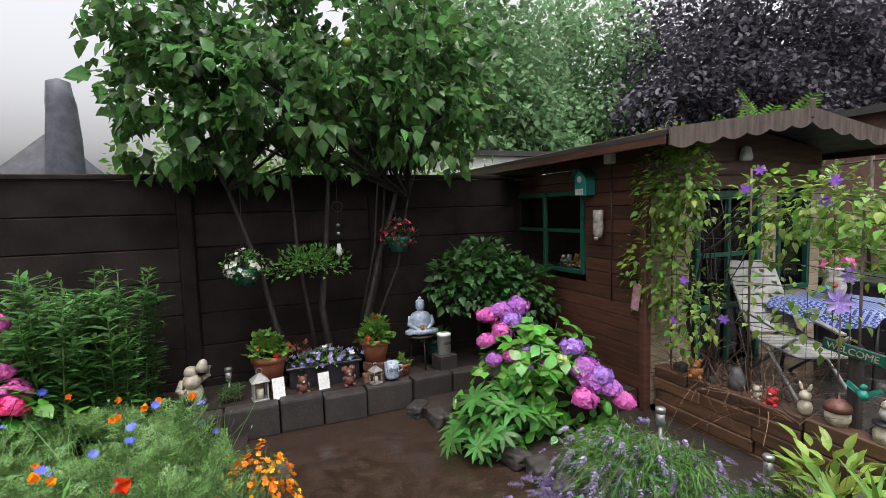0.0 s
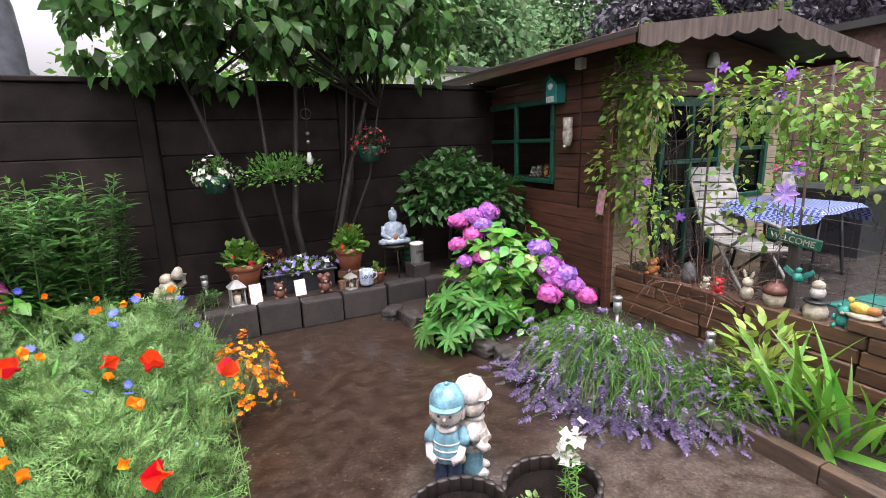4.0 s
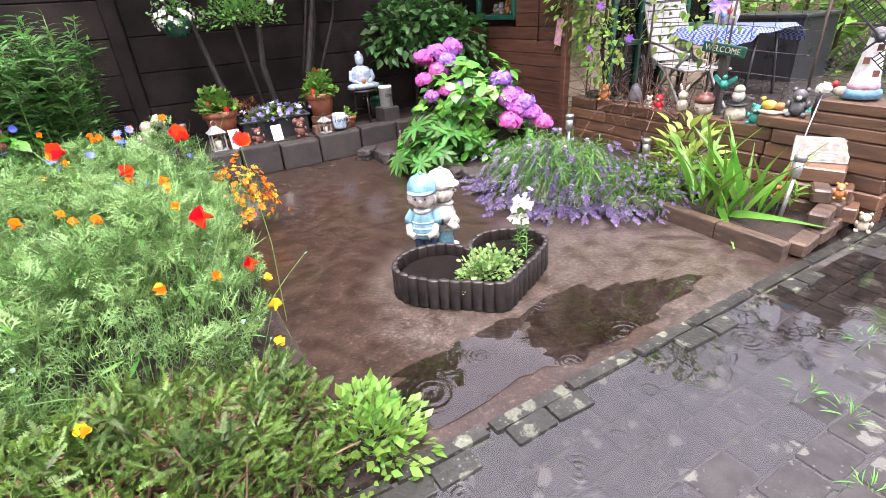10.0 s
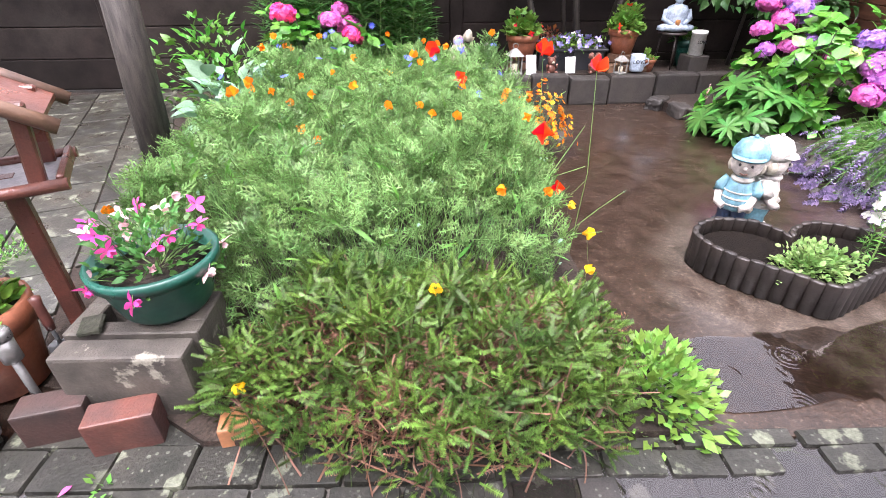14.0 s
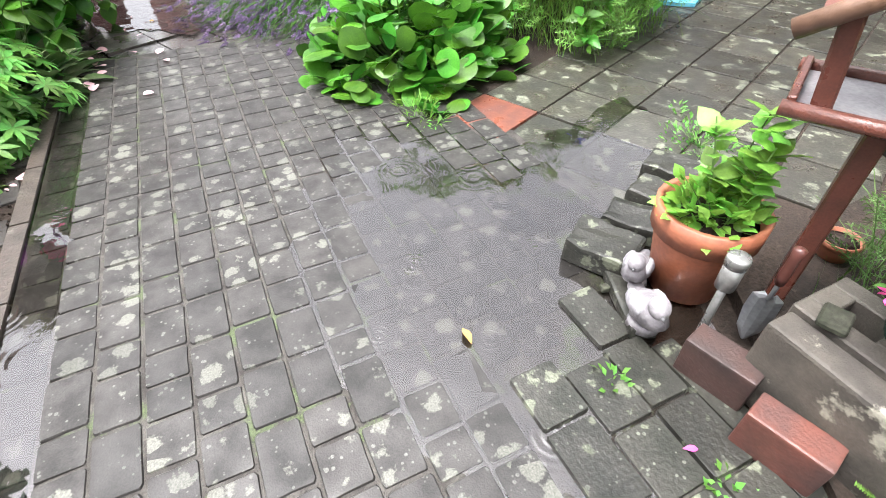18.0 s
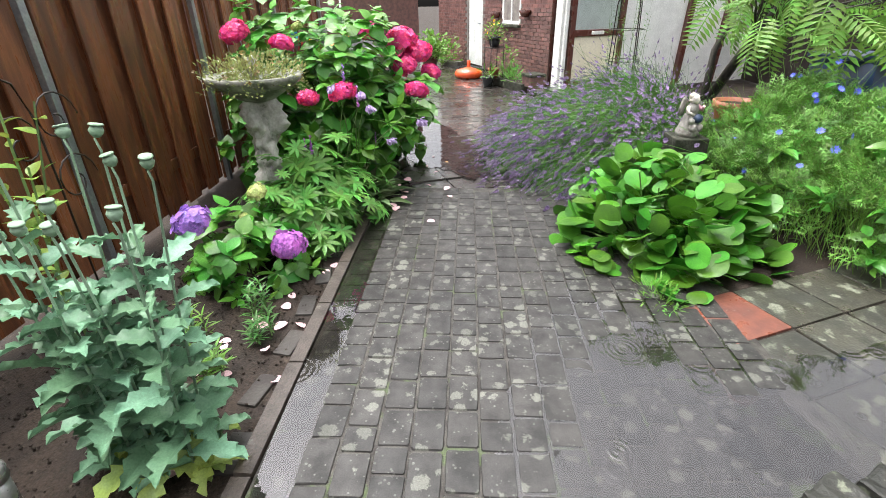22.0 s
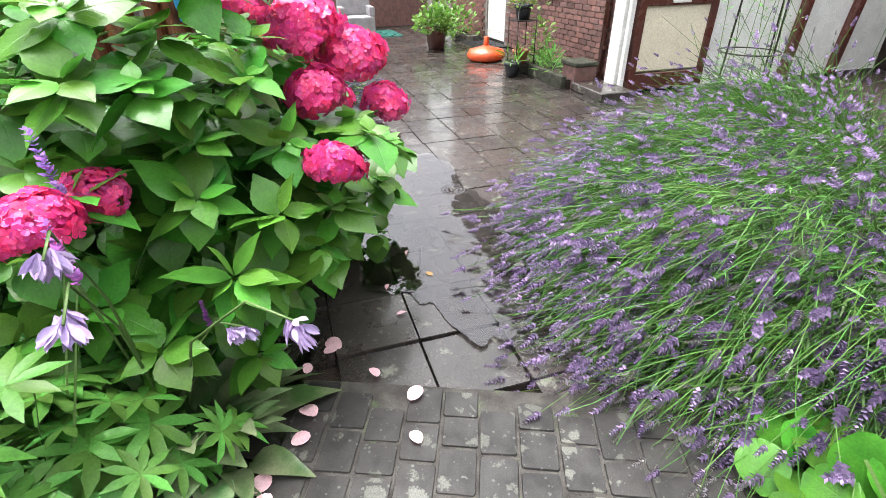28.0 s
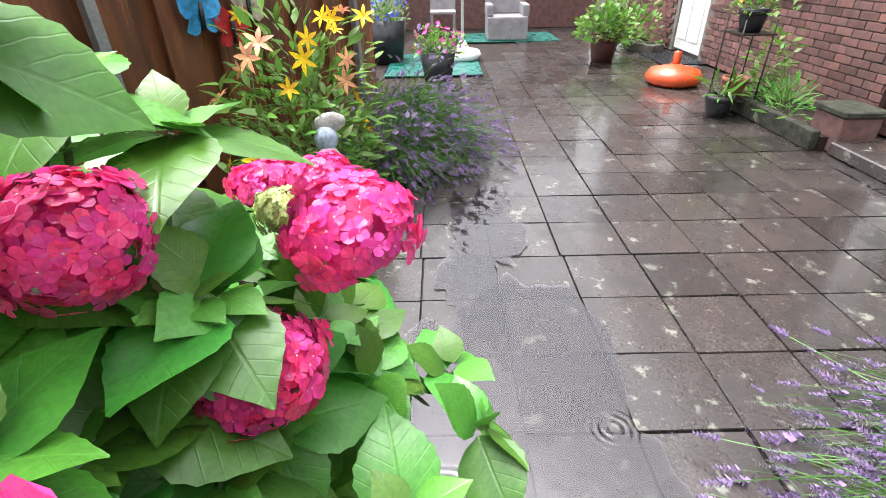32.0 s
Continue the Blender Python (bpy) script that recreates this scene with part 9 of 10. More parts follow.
# shoots that reach out over the yard slabs
for sx, sy, sz in ((-5.76, -0.97, 0.93), (-5.72, -1.2, 0.72), (-6.1, -0.98, 0.5), (-6.4, -1.0, 0.62), (-5.55, -1.1, 0.5)):
    q = np.array([(sx + 6.0, sy + 1.85, sz + 0.05)])
    p, dd = rosettes(q, unit(np.array([(0.1, 0.3, 0.9)])), 4, rs, 0.1)
    part("shoot_leaves", leaf_mesh("shoot_leaves", BIG, p, dd, 0.2 * rs.uniform(0.85, 1.1, len(p)), rs, 0.2), G["hyd"], rh)
    p, dd = rosettes(q + np.array((0, 0, 0.02)), unit(np.array([(0.1, 0.3, 0.9)])), 4, rs, 0.7)
    part("shoot_leaves", leaf_mesh("shoot_leaves", BIG, p, dd, 0.1 * rs.uniform(0.7, 1.1, len(p)), rs, 0.2), G["hydlight"], rh)
    part("shoot_stem", tube([(q[0][0] * 0.4, q[0][1] * 0.4, 0.1), (q[0][0] * 0.8, q[0][1] * 0.8, q[0][2] * 0.7), tuple(q[0])], 0.008, 6, r2=0.005), G["stem"], rh)
SHOOT = leafmat("fresh_hydrangea_leaf", (0.075, 0.235, 0.027), (0.045, 0.155, 0.02), 0.34, 0.2, spec=0.45, vein=7.0)
for sx, sy, sz, size, lean in ((-5.64, -0.88, 0.93, 0.19, 0.25), (-5.5, -1.0, 0.7, 0.18, 0.3), (-5.93, -1.09, 0.9, 0.15, 0.3), (-6.51, -1.39, 1.18, 0.19, 0.2), (-6.39, -1.31, 0.99, 0.17, 0.5), (-6.29, -1.34, 0.88, 0.19, 0.5), (-6.7, -1.27, 0.67, 0.15, 0.3), (-6.42, -1.26, 0.71, 0.19, 0.4),
                               (-6.31, -1.26, 0.72, 0.17, 0.6), (-6.18, -1.33, 0.89, 0.18, 0.5), (-6.43, -1.46, 1.25, 0.16, 0.3), (-6.2, -1.42, 0.98, 0.17, 0.5)):
    q = np.array([(sx + 6.0, sy + 1.85, sz + 0.05)])
    ax = unit(np.array([(0.25 * lean, lean, 0.85)]))
    for k, ring in ((4, 0.05), (4, 0.75)):
        p, dd = rosettes(q, ax, k, rs, ring)
        part("shoot_leaves", leaf_mesh("shoot_leaves", BIG, p, dd, size * (1 if ring < 0.5 else 0.42) * rs.uniform(0.85, 1.15, len(p)), rs, 0.2), SHOOT if ring < 0.5 else G["hydlight"], rh)
    part("shoot_stem", tube([(q[0][0] * 0.4, q[0][1] * 0.4, 0.1), (q[0][0] * 0.8, q[0][1] * 0.75, q[0][2] * 0.6), tuple(q[0])], 0.008, 6, r2=0.005), G["stem"], rh)
part("stems", woody(rs, 26, 0.8, 0.75, 1.25, 0.009), M["bark"], rh)
for i, (x, y, z, r, mt) in enumerate(((-5.95, -0.885, 0.97, 0.095, PINK), (-5.94, -1.0, 1.15, 0.13, PINK), (-5.84, -1.15, 1.27, 0.14, PINK), (-5.74, -1.1, 1.05, 0.11, PINK), (-5.5, -0.98, 0.86, 0.105, PINK), (-6.62, -1.19, 1.01, 0.108, PINK),
                                    (-6.31, -1.34, 1.13, 0.085, PINK), (-6.42, -1.24, 0.86, 0.095, PINK), (-6.78, -1.36, 1.0, 0.07, PINK), (-5.08, -2.37, 1.38, 0.11, PINK), (-5.05, -1.99, 1.3, 0.09, PINK), (-4.85, -1.5, 0.95, 0.1, PINK),
                                    (-5.05, -1.5, 0.94, 0.08, PINK), (-4.93, -1.8, 0.9, 0.085, PINK), (-6.70, -1.40, 0.97, 0.052, CREAMF), (-5.5, -2.0, 1.4, 0.05, CREAMF), (-6.1, -1.5, 1.32, 0.12, PINK), (-6.9, -1.6, 0.9, 0.1, PINK))):
    flower_head(rh, x + 6.0, y + 1.85, z + 0.05, r, mt, 200 + i, dens=330)

# ---------- right of the path ----------
berg = thing("bergenia", (-4.36, 0.93, -0.03), "bergenia with large glossy round green leaves", "bergenia")
ROUND = veined_t(0.92, 8, 0.12, 1.2, 0.008, 0.0, 0.14, 0.42)
P, N = dome(rs, 560, 0.88, 0.74, 0.56, 0.0, 0.5, 0.1, 12)
P[:, 2] = np.maximum(P[:, 2], 0.05)
az = np.arctan2(N[:, 1], N[:, 0]) + rs.normal(0, 0.55, len(P)) + (N[:, 2] > 0.93) * rs.uniform(-2.5, 2.5, len(P))
el = rs.normal(0.2, 0.4, len(P)) + 0.6 * (N[:, 2] > 0.62) * rs.uniform(0, 1.4, len(P))
D = np.stack([np.cos(az) * np.cos(el), np.sin(az) * np.cos(el), np.sin(el)], 1)
size = rs.uniform(0.12, 0.21, len(P))
part("leaves", leaf_mesh("leaves", ROUND, P - D * size[:, None] * 0.6, D, size, rs, 0.5), G["berg"], berg)
P = P - D * size[:, None] * 0.55
part("stalks", mesh_np("stalks", *ribbons(arcs(P * np.array((0.6, 0.6, 0)), P, np.linalg.norm(P * np.array((0.4, 0.4, 1)), axis=1), rs, 0.0, 4, 0.03), 0.006, rs, 0.8)), G["stem"], berg)
lavender((-6.42, 1.03, -0.03), 1.45, 1.08, 0.76, 8000, "huge sprawling lavender bush in flower", 111, 0.5, 0.5, 0.074, 0.0021, (0.25, -0.85))
lavender((-7.45, 1.62, -0.03), 0.75, 0.75, 0.86, 2600, "tall green lavender behind the flowering bush", 116, 0.55, 0.3, 0.05, 0.0021, (0.1, -0.55))
gn = [(lathe([(0, 0), (0.17, 0), (0.18, 0.08), (0.14, 0.2), (0.11, 0.3), (0.1, 0.36)], 18, wob=0.12), PT["cream"]), (ball(0.105, (0, -0.01, 0.42), scale=(1, 0.8, 1.25)), PT["white"]),
      (ball(0.068, (0.0, -0.03, 0.595), scale=(1, 1, 1.1), sub=3), PT["face"]), (ball(0.075, (0.0, 0.01, 0.625), scale=(1.05, 1, 0.95)), PT["hair"]), (ball(0.03, (-0.06, -0.01, 0.57)), PT["hair"]), (ball(0.03, (0.06, -0.01, 0.57)), PT["hair"]),
      (tube([(-0.09, -0.02, 0.48), (-0.14, -0.08, 0.4), (-0.06, -0.14, 0.36)], 0.034, 8, r2=0.024), PT["face"]), (tube([(0.09, -0.02, 0.48), (0.15, -0.07, 0.42), (0.1, -0.13, 0.5)], 0.034, 8, r2=0.024), PT["pink"]),
      (ball(0.075, (0.05, -0.12, 0.3), scale=(1.2, 0.8, 1)), PT["navy"]), (ball(0.05, (-0.08, -0.13, 0.27)), PT["white"]), (ball(0.06, (-0.05, -0.14, 0.16), scale=(1, 1.3, 1.2)), PT["cream"]), (ball(0.06, (0.08, -0.13, 0.15), scale=(1, 1.2, 1.2)), PT["white"]),
      (ball(0.1, (-0.13, 0.07, 0.48), scale=(0.9, 0.25, 1.6), rot=(0, 22, 20)), PT["white"]), (ball(0.1, (0.13, 0.07, 0.48), scale=(0.9, 0.25, 1.6), rot=(0, -22, -20)), PT["white"])]
WORN = surf("weathered_white_paint", (0.27, 0.255, 0.235), (0.14, 0.13, 0.115), 0.6, 0.1, 14, 60, 0.6, patch=(0.13, 0.11, 0.095), patch_scale=16, patch_at=0.55)
gn = [(b, WORN if m in (PT["white"], PT["cream"]) else m) for b, m in gn]
for pbm, _ in gn:
    for v in pbm.verts:
        v.co += v.co.normalized() * 0.02 * noise.noise(v.co * 17)
solid("plinth", box(0.28, 0.28, 0.55, (-5.21, 1.37, -0.03), 0.012, 2), M["rock"], "rough grey stone plinth under the cherub statue", "plinth")
fig("gnome_statue", (-5.21, 1.37, 0.515), "painted weathered cherub statue among lavender", "statue", gn, 110, 0.52)
CF = [(-5.6, 1.5), (-4.4, 1.6), (-3.6, 1.9), (-3.9, 3.0), (-5.0, 3.3), (-6.0, 2.6)]
cf = thing("cornflower_bed", (0, 0, 0), "feathery green cornflowers beside the slabs", "cornflowers", kind="stuff")
x, y = scatter(CF, 620, rs)
z = mound(x, y, CF, 0.8, 0.35) * (1 - 0.6 * rs.uniform(0, 1, len(x)) ** 1.5)
z += 0.08 * np.sin(6 * x + 1) * np.sin(7 * y)
tp = np.stack([x, y, z], 1)
p, dd, ss = tufts(tp[:430], 7, 0.17, rs, 0.6)
part("leaves", mesh_np("leaves", *bake(LACY, p, dd, ss, rs, 0.9)), leafmat("feathery_green_leaf", (0.145, 0.3, 0.05), (0.06, 0.14, 0.023), 0.5, 0.14, 0.55), cf)
p, dd, ss = tufts(tp[430:] * np.array((1, 1, 0.85)), 6, 0.13, rs, 0.4)
part("low_leaves", mesh_np("low_leaves", *bake(leaf_t(0.5, 4, 0.15, 0.3, 0.8), p, dd, ss, rs, 0.6)), G["hyd"], cf)
x, y = scatter(CF, 1500, rs)
B = np.stack([x, y, np.zeros(len(x))], 1)
part("stems", mesh_np("stems", *ribbons(arcs(B, np.stack([rs.normal(0, .25, len(x)), rs.normal(0, .25, len(x)), np.ones(len(x))], 1), mound(x, y, CF, 1.0, 0.3), rs, 0.4, 7, 0.25), 0.0024, rs)), G["bright"], cf)
x, y = scatter(CF, 30, rs)
blooms("cornflower", [(a, b, float(c)) for a, b, c in zip(x, y, mound(x, y, CF, 0.86, 0.3) + 0.06)], DAISY, BLUE, 0.028, "blue cornflower on a thin stem", "cornflower", 112, "blue cornflowers", face=(0.5, -0.3, 0.5))
clump("weeds", (-3.45, 0.62, -0.02), 0.2, 0.12, 0.09, 140, 0.06, leaf_t(0.15, 2), G["bright"], "low green weeds between the paving", "weeds", 113)
flowerpot((-5.75, 2.0, 0.45), 0.2, 0.26, "terracotta pot among tall plants")
solid("pot_plinth", box(0.3, 0.3, 0.45, (-5.75, 2.0, 0), 0.01), M["rock"], "rough stone plinth under the pot", "plinth")
# sumac
tree("sumac_tree", (-7.3, 2.35, 0), [([(0, 0, 0), (0.25, 0.05, 0.6), (0.7, 0.1, 1.2), (1.3, 0.2, 1.9)], 0.075), ([(0.1, 0, 0.2), (-0.1, 0.1, 1.0), (0.1, 0.3, 1.8), (0.3, 0.5, 2.5)], 0.05)],
     [(1.4, 0.1, 1.75, 1.0, 0.9, 0.45, 0.55), (0.4, 0.5, 2.3, 0.9, 0.9, 0.5, 0.45)], 240, 0.5, SUMAC, G["bright"], "sumac tree with feathered bright green leaves", 114)
obel = thing("obelisk", (-8.35, 1.65, 0), "black iron plant obelisk", "trellis")
for a in (0.4, 2.0, 3.5, 5.1):
    part("rod", tube([(0.26 * math.cos(a), 0.26 * math.sin(a), 0), (0.2 * math.cos(a), 0.2 * math.sin(a), 1.5), (0.03 * math.cos(a), 0.03 * math.sin(a), 2.2)], 0.008, 6), M["iron"], obel)
for z in (0.4, 0.8, 1.2, 1.6):
    part("hoop", tube([(0.23 * math.cos(a), 0.23 * math.sin(a), z) for a in np.linspace(0, 6.283, 17)], 0.006, 5), M["iron"], obel)
stalks("climber", (-8.35, 1.65, 0), [(-8.35 + 0.2 * math.cos(k), 1.65 + 0.2 * math.sin(k)) for k in range(14)], 1.7, 26, 0.07, NARROW, G["lupin"], "thin green climber on the obelisk", "climber", 115, 0.004, 0.05)
for x, y in ((-6.9, 3.75), (-6.1, 3.9)):
    b = thing("wheelie_bin", (x, y, 0), "dark blue plastic wheelie bin", "bin", "bins", rz=200)
    BIN = M.get("bin") or M.setdefault("bin", surf("dark_blue_plastic", (0.012, 0.03, 0.07), (0.01, 0.022, 0.05), 0.4))
    part("body", lathe([(0.3, 0), (0.4, 0.95)], 4, rot=(0, 0, 45)), BIN, b)
    part("lid", box(0.62, 0.66, 0.06, (0, 0, 0.95), 0.02, 2), BIN, b)
    for s in (-0.25, 0.25):
        part("wheel", lathe([(0, -0.03), (0.1, -0.03), (0.1, 0.03), (0, 0.03)], 16), M["black"], b, m=pose(s, 0.3, 0.1, 0, 90, 0))

# ---------- yard beyond ----------
lavender((-9.4, -2.52, -0.03), 0.62, 0.44, 0.6, 1900, "lavender bush beside the yard slabs", 121, 0.4, 0.4, 0.06, 0.002, (0.1, 0.5))
clump("day_lilies", (-8.22, -2.5, -0.03), 0.66, 0.3, 1.12, 1900, 0.1, leaf_t(0.36, 3, 0.1, 0.3), G["bright"], "yellow and peach lilies by the fence", "lily", 122,
      [(facing(radial(leaf_t(0.4, 3, 0.2, 0.3, 1.0), 6, 1.0, 0.5)), YELLOW, 0.065, 12), (facing(radial(leaf_t(0.4, 3, 0.2, 0.3, 1.0), 6, 1.0, 0.5)), leafmat("peach_petal", (0.7, 0.3, 0.16), (0.6, 0.25, 0.14)), 0.06, 6)])
solid("rock", ball(0.15, (-7.96, -2.2, 0.04), scale=(1, 1, 1.15), sub=2), M["rock"], "rough stone under the fish statue", "rock")
LILYF = facing(radial(leaf_t(0.36, 4, 0.2, 0.45, 1.0), 6, 1.0, 0.55))
PEACH = leafmat("salmon_petal", (0.75, 0.34, 0.2), (0.65, 0.28, 0.16), 0.5, 0.25)
for nm, mt, sp, lb in (("yellow_lily", YELLOW, ((-8.5, -2.25, 1.12), (-8.22, -2.25, 1.14), (-8.05, -2.3, 1.07), (-7.95, -2.25, 1.0), (-8.35, -2.4, 1.13)), "bright yellow lily flower by the fence"), ("peach_lily", PEACH, ((-7.7, -2.27, 1.1), (-7.62, -2.26, 1.06), (-8.3, -2.26, 0.94), (-8.27, -2.25, 0.84)), "fading salmon lily flower by the fence")):
    blooms(nm, list(sp), LILYF, mt, 0.062, lb, "lily", 131, nm.replace("_", " ") + " flowers", face=(0.7, 0.5, 0.25))
fig("fish_statue", (-7.96, -2.2, 0.2), "pale blue and white fish statue by the border", "statue", [(ball(0.09, (0, 0, 0.12), scale=(1, 1.2, 1.2)), PT["teal"]), (ball(0.08, (0, 0, 0.28), scale=(0.9, 0.9, 1.5)), PT["white"]), (ball(0.06, (0, 0.03, 0.42), scale=(1, 1, 1.2)), PT["paleblue"]), (ball(0.035, (0.05, -0.08, 0.17)), PT["white"]), (ball(0.018, (0.06, -0.11, 0.17), sub=1), PT["black"]), (ball(0.05, (0.03, 0.03, 0.5), scale=(1.6, 0.4, 1)), PT["white"])], 130)
for x, z, c in ((-8.03, 1.15, "sky"), (-8.22, 1.07, "red"), (-8.37, 1.17, "cream")):
    o = thing("butterfly_ornament", (x, -2.9, z), "metal butterfly ornament on the fence", "ornament", "fence butterflies")
    for s in (-1, 1):
        part("wing", mesh_np("wing", *bake(leaf_t(0.8, 4, 0.1, 0.1, 1.2, 0.7), np.zeros((2, 3)), np.array([(s, 0.2, 0.9), (s, 0.2, -0.5)]), [0.16, 0.12], rs, 0.1, up=np.array([(0, 1.0, 0)] * 2))), PT[c], o)
    part("body", tube([(0, 0.01, -0.06), (0, 0.02, 0.07)], 0.012, 6), PT["black"], o)
gpl = thing("planter", (-11.75, -3.2, 0), "square grey planter with pink flowers", "planter", rz=22)
part("box", lathe([(0.2, 0), (0.29, 0.42), (0.26, 0.42), (0.25, 0.36)], 4, rot=(0, 0, 45)), M["black"], gpl)
clump("pelargonium", (-11.75, -3.2, 0.36), 0.3, 0.3, 0.34, 300, 0.07, LEAF_S, G["bright"], "leafy pink-flowered plant in grey planter", "plant", 123, [(FLORET, HOTPINK, 0.035, 40), (FLORET, LILAC, 0.03, 20)])
gp2 = thing("planter", (-13.1, -4.6, 0), "tall grey planter with blue flowers", "planter", rz=22)
part("box", lathe([(0.3, 0), (0.4, 0.6), (0.36, 0.6), (0.35, 0.5)], 4, rot=(0, 0, 45)), M["black"], gp2)
clump("lobelia", (-13.1, -4.6, 0.55), 0.35, 0.35, 0.4, 300, 0.07, LEAF_S, G["bright"], "blue-flowered plant in grey planter", "plant", 124, [(FLORET, BLUE, 0.04, 50)])
solid("green_mat", outline([tuple(Vector((-12.4, -3.2)) + AX * a + BX * b) for a, b in ((0, -1.0), (1.7, -1.0), (1.7, 0.35), (0, 0.35))], 0.003, 0.014), M["mat_green"], "green mat under the parasol base", "mat")
solid("green_mat", outline([tuple(Vector((-15.6, -3.0)) + AX * a + BX * b) for a, b in ((0, -1.3), (1.2, -1.3), (1.2, 0.6), (0, 0.6))], 0.003, 0.014), M["mat_green"], "green mat under the grey chairs", "mat")
ub = thing("parasol", (-13.55, -3.55, 0.012), "white parasol pole in a white base", "parasol")
part("base", lathe([(0, 0), (0.27, 0), (0.3, 0.06), (0.26, 0.13), (0.1, 0.17), (0.05, 0.26), (0, 0.26)], 24), M["white"], ub)
part("pole", tube([(0, 0, 0.2), (0, 0, 2.3)], 0.024, 10), M["white"], ub)
ob_ = thing("orange_float", (-12.75, -0.52, 0), "orange plastic domed parasol base", "parasol base")
part("dome", lathe([(0, 0), (0.26, 0), (0.315, 0.04), (0.325, 0.1), (0.28, 0.17), (0.1, 0.215), (0.055, 0.235)], 30), M["orange"], ob_)
part("spout", lathe([(0.05, 0.21), (0.042, 0.26), (0.046, 0.36), (0.03, 0.375), (0, 0.375)], 14), M["orange"], ob_)
flowerpot((-14.0, -1.5, 0), 0.22, 0.38, "dark red glazed pot with leafy plant", "brownpaint")
clump("shrub_in_pot", (-14.0, -1.5, 0.33), 0.42, 0.42, 0.55, 420, 0.11, LEAF, G["bright"], "bright green leafy plant in red pot", "plant", 125)
clump("ivy", (-15.3, -1.25, 0), 0.4, 0.5, 0.8, 380, 0.11, LEAF, G["bright"], "green leafy plant by the house wall", "plant", 126)
for i, (a, b, h) in enumerate(((4.0 + 5.1, 0.15, 0.8), (9.0, -0.95, 0.45), (8.7, 1.35, 0.9), (8.7, -2.0, 0.9))):
    c = OX + AX * a + BX * b
    ch = thing("garden_chair", (c.x, c.y, 0.014 if i < 2 else 0), "grey woven garden chair by the house", "chair", "grey garden chairs", rz=112)
    if i == 1 or i == 0:
        part("seat", box(0.5, 0.5, 0.05, (0, 0, 0.42), 0.01), M["greyrattan"], ch)
        for x in (-0.22, 0.22):
            for y in (-0.22, 0.22):
                part("leg", box(0.045, 0.045, 0.42, (x, y, 0)), M["greyrattan"], ch)
        part("back", box(0.5, 0.05, 0.45, (0, 0.24, 0.46), 0.01), M["greyrattan"], ch)
    else:
        part("body", box(0.75, 0.75, 0.4, (0, 0, 0.02), 0.03, 2), M["greyrattan"], ch)
        part("back", box(0.75, 0.15, 0.45, (0, 0.3, 0.42), 0.03, 2), M["greyrattan"], ch)
        for x in (-0.33, 0.33):
            part("arm", box(0.12, 0.7, 0.2, (x, 0, 0.42), 0.03, 2), M["greyrattan"], ch)
ps = thing("plant_stand", (-11.65, 0.0, 0), "black iron plant stand with pots", "plant stand", rz=22)
for x in (-0.16, 0.16):
    for y in (-0.14, 0.14):
        part("leg", tube([(x, y, 0), (x, y, 0.85)], 0.008, 6), M["iron"], ps)
for z in (0.12, 0.72):
    part("shelf", box(0.36, 0.32, 0.012, (0, 0, z)), M["iron"], ps)
flowerpot((-11.65, 0.0, 0.132), 0.12, 0.2, "terracotta pot on the plant stand")
flowerpot((-11.65, 0.0, 0.732), 0.13, 0.2, "black pot on the plant stand", "black")
clump("herbs", (-11.65, 0.0, 0.9), 0.2, 0.2, 0.35, 200, 0.06, LEAF_S, G["bright"], "bright green herbs in a pot", "plant", 127, [(FLORET, YELLOW, 0.025, 8)])
flowerpot((-11.42, -0.12, 0), 0.13, 0.2, "small dark blue pot on the slabs", "black")
clump("aloe", (-11.42, -0.12, 0.18), 0.12, 0.12, 0.2, 30, 0.2, NARROW, G["strap"], "spiky green plant in small pot", "plant", 128)
tr2 = thing("stone_trough", (-11.35, 0.42, 0), "low mossy stone planter along the house", "planter", rz=22)
part("front", box(1.5, 0.07, 0.16, (0, -0.2, 0), 0.01), M["rock"], tr2)
part("soil", box(1.5, 0.42, 0.11, (0, 0.05, 0)), M["soil"], tr2)
clump("border_plants", (-11.5, 0.42, 0.1), 0.6, 0.2, 0.26, 260, 0.12, NARROW, G["lupin"], "green leafy plants in the stone planter", "plant", 129)
clump("tall_plants", (-11.95, 0.3, 0.1), 0.2, 0.2, 0.85, 160, 0.09, LEAF_S, G["bright"], "tall green plant beside the plant stand", "plant", 130)
pier = thing("brick_pier", (-10.75, 0.72, 0), "low brick pier with stone cap", "pier", rz=22)
part("body", box(0.34, 0.3, 0.28, (0, 0, 0), 0.01), M["brick"], pier)
part("cap", box(0.38, 0.34, 0.05, (0, 0, 0.28), 0.01), M["rock"], pier)
solid("door_step", box(0.7, 0.45, 0.1, bev=0.01), M["slab"], "stone step at the garage door", "step", m=pose(-10.3, 0.95, 0, 0, 0, 22))

doormat = thing("doormat", (-14.5, -0.55, 0.002), "black ribbed rubber mat before the white door", "doormat", rz=22.5)
part("backing", box(1.0, 0.6, 0.012, (0, 0, 0), 0.003), M["black"], doormat)
for k in range(14):
    part("rib", box(0.96, 0.018, 0.008, (0, -0.273 + 0.042 * k, 0.012), 0.002), M["black"], doormat)
solid("concrete_block", box(0.55, 0.25, 0.12, bev=0.012, seg=2), BLK, "grey concrete block lying by the house wall", "concrete block", m=pose(-15.1, -0.95, 0, 0, 0, 52))

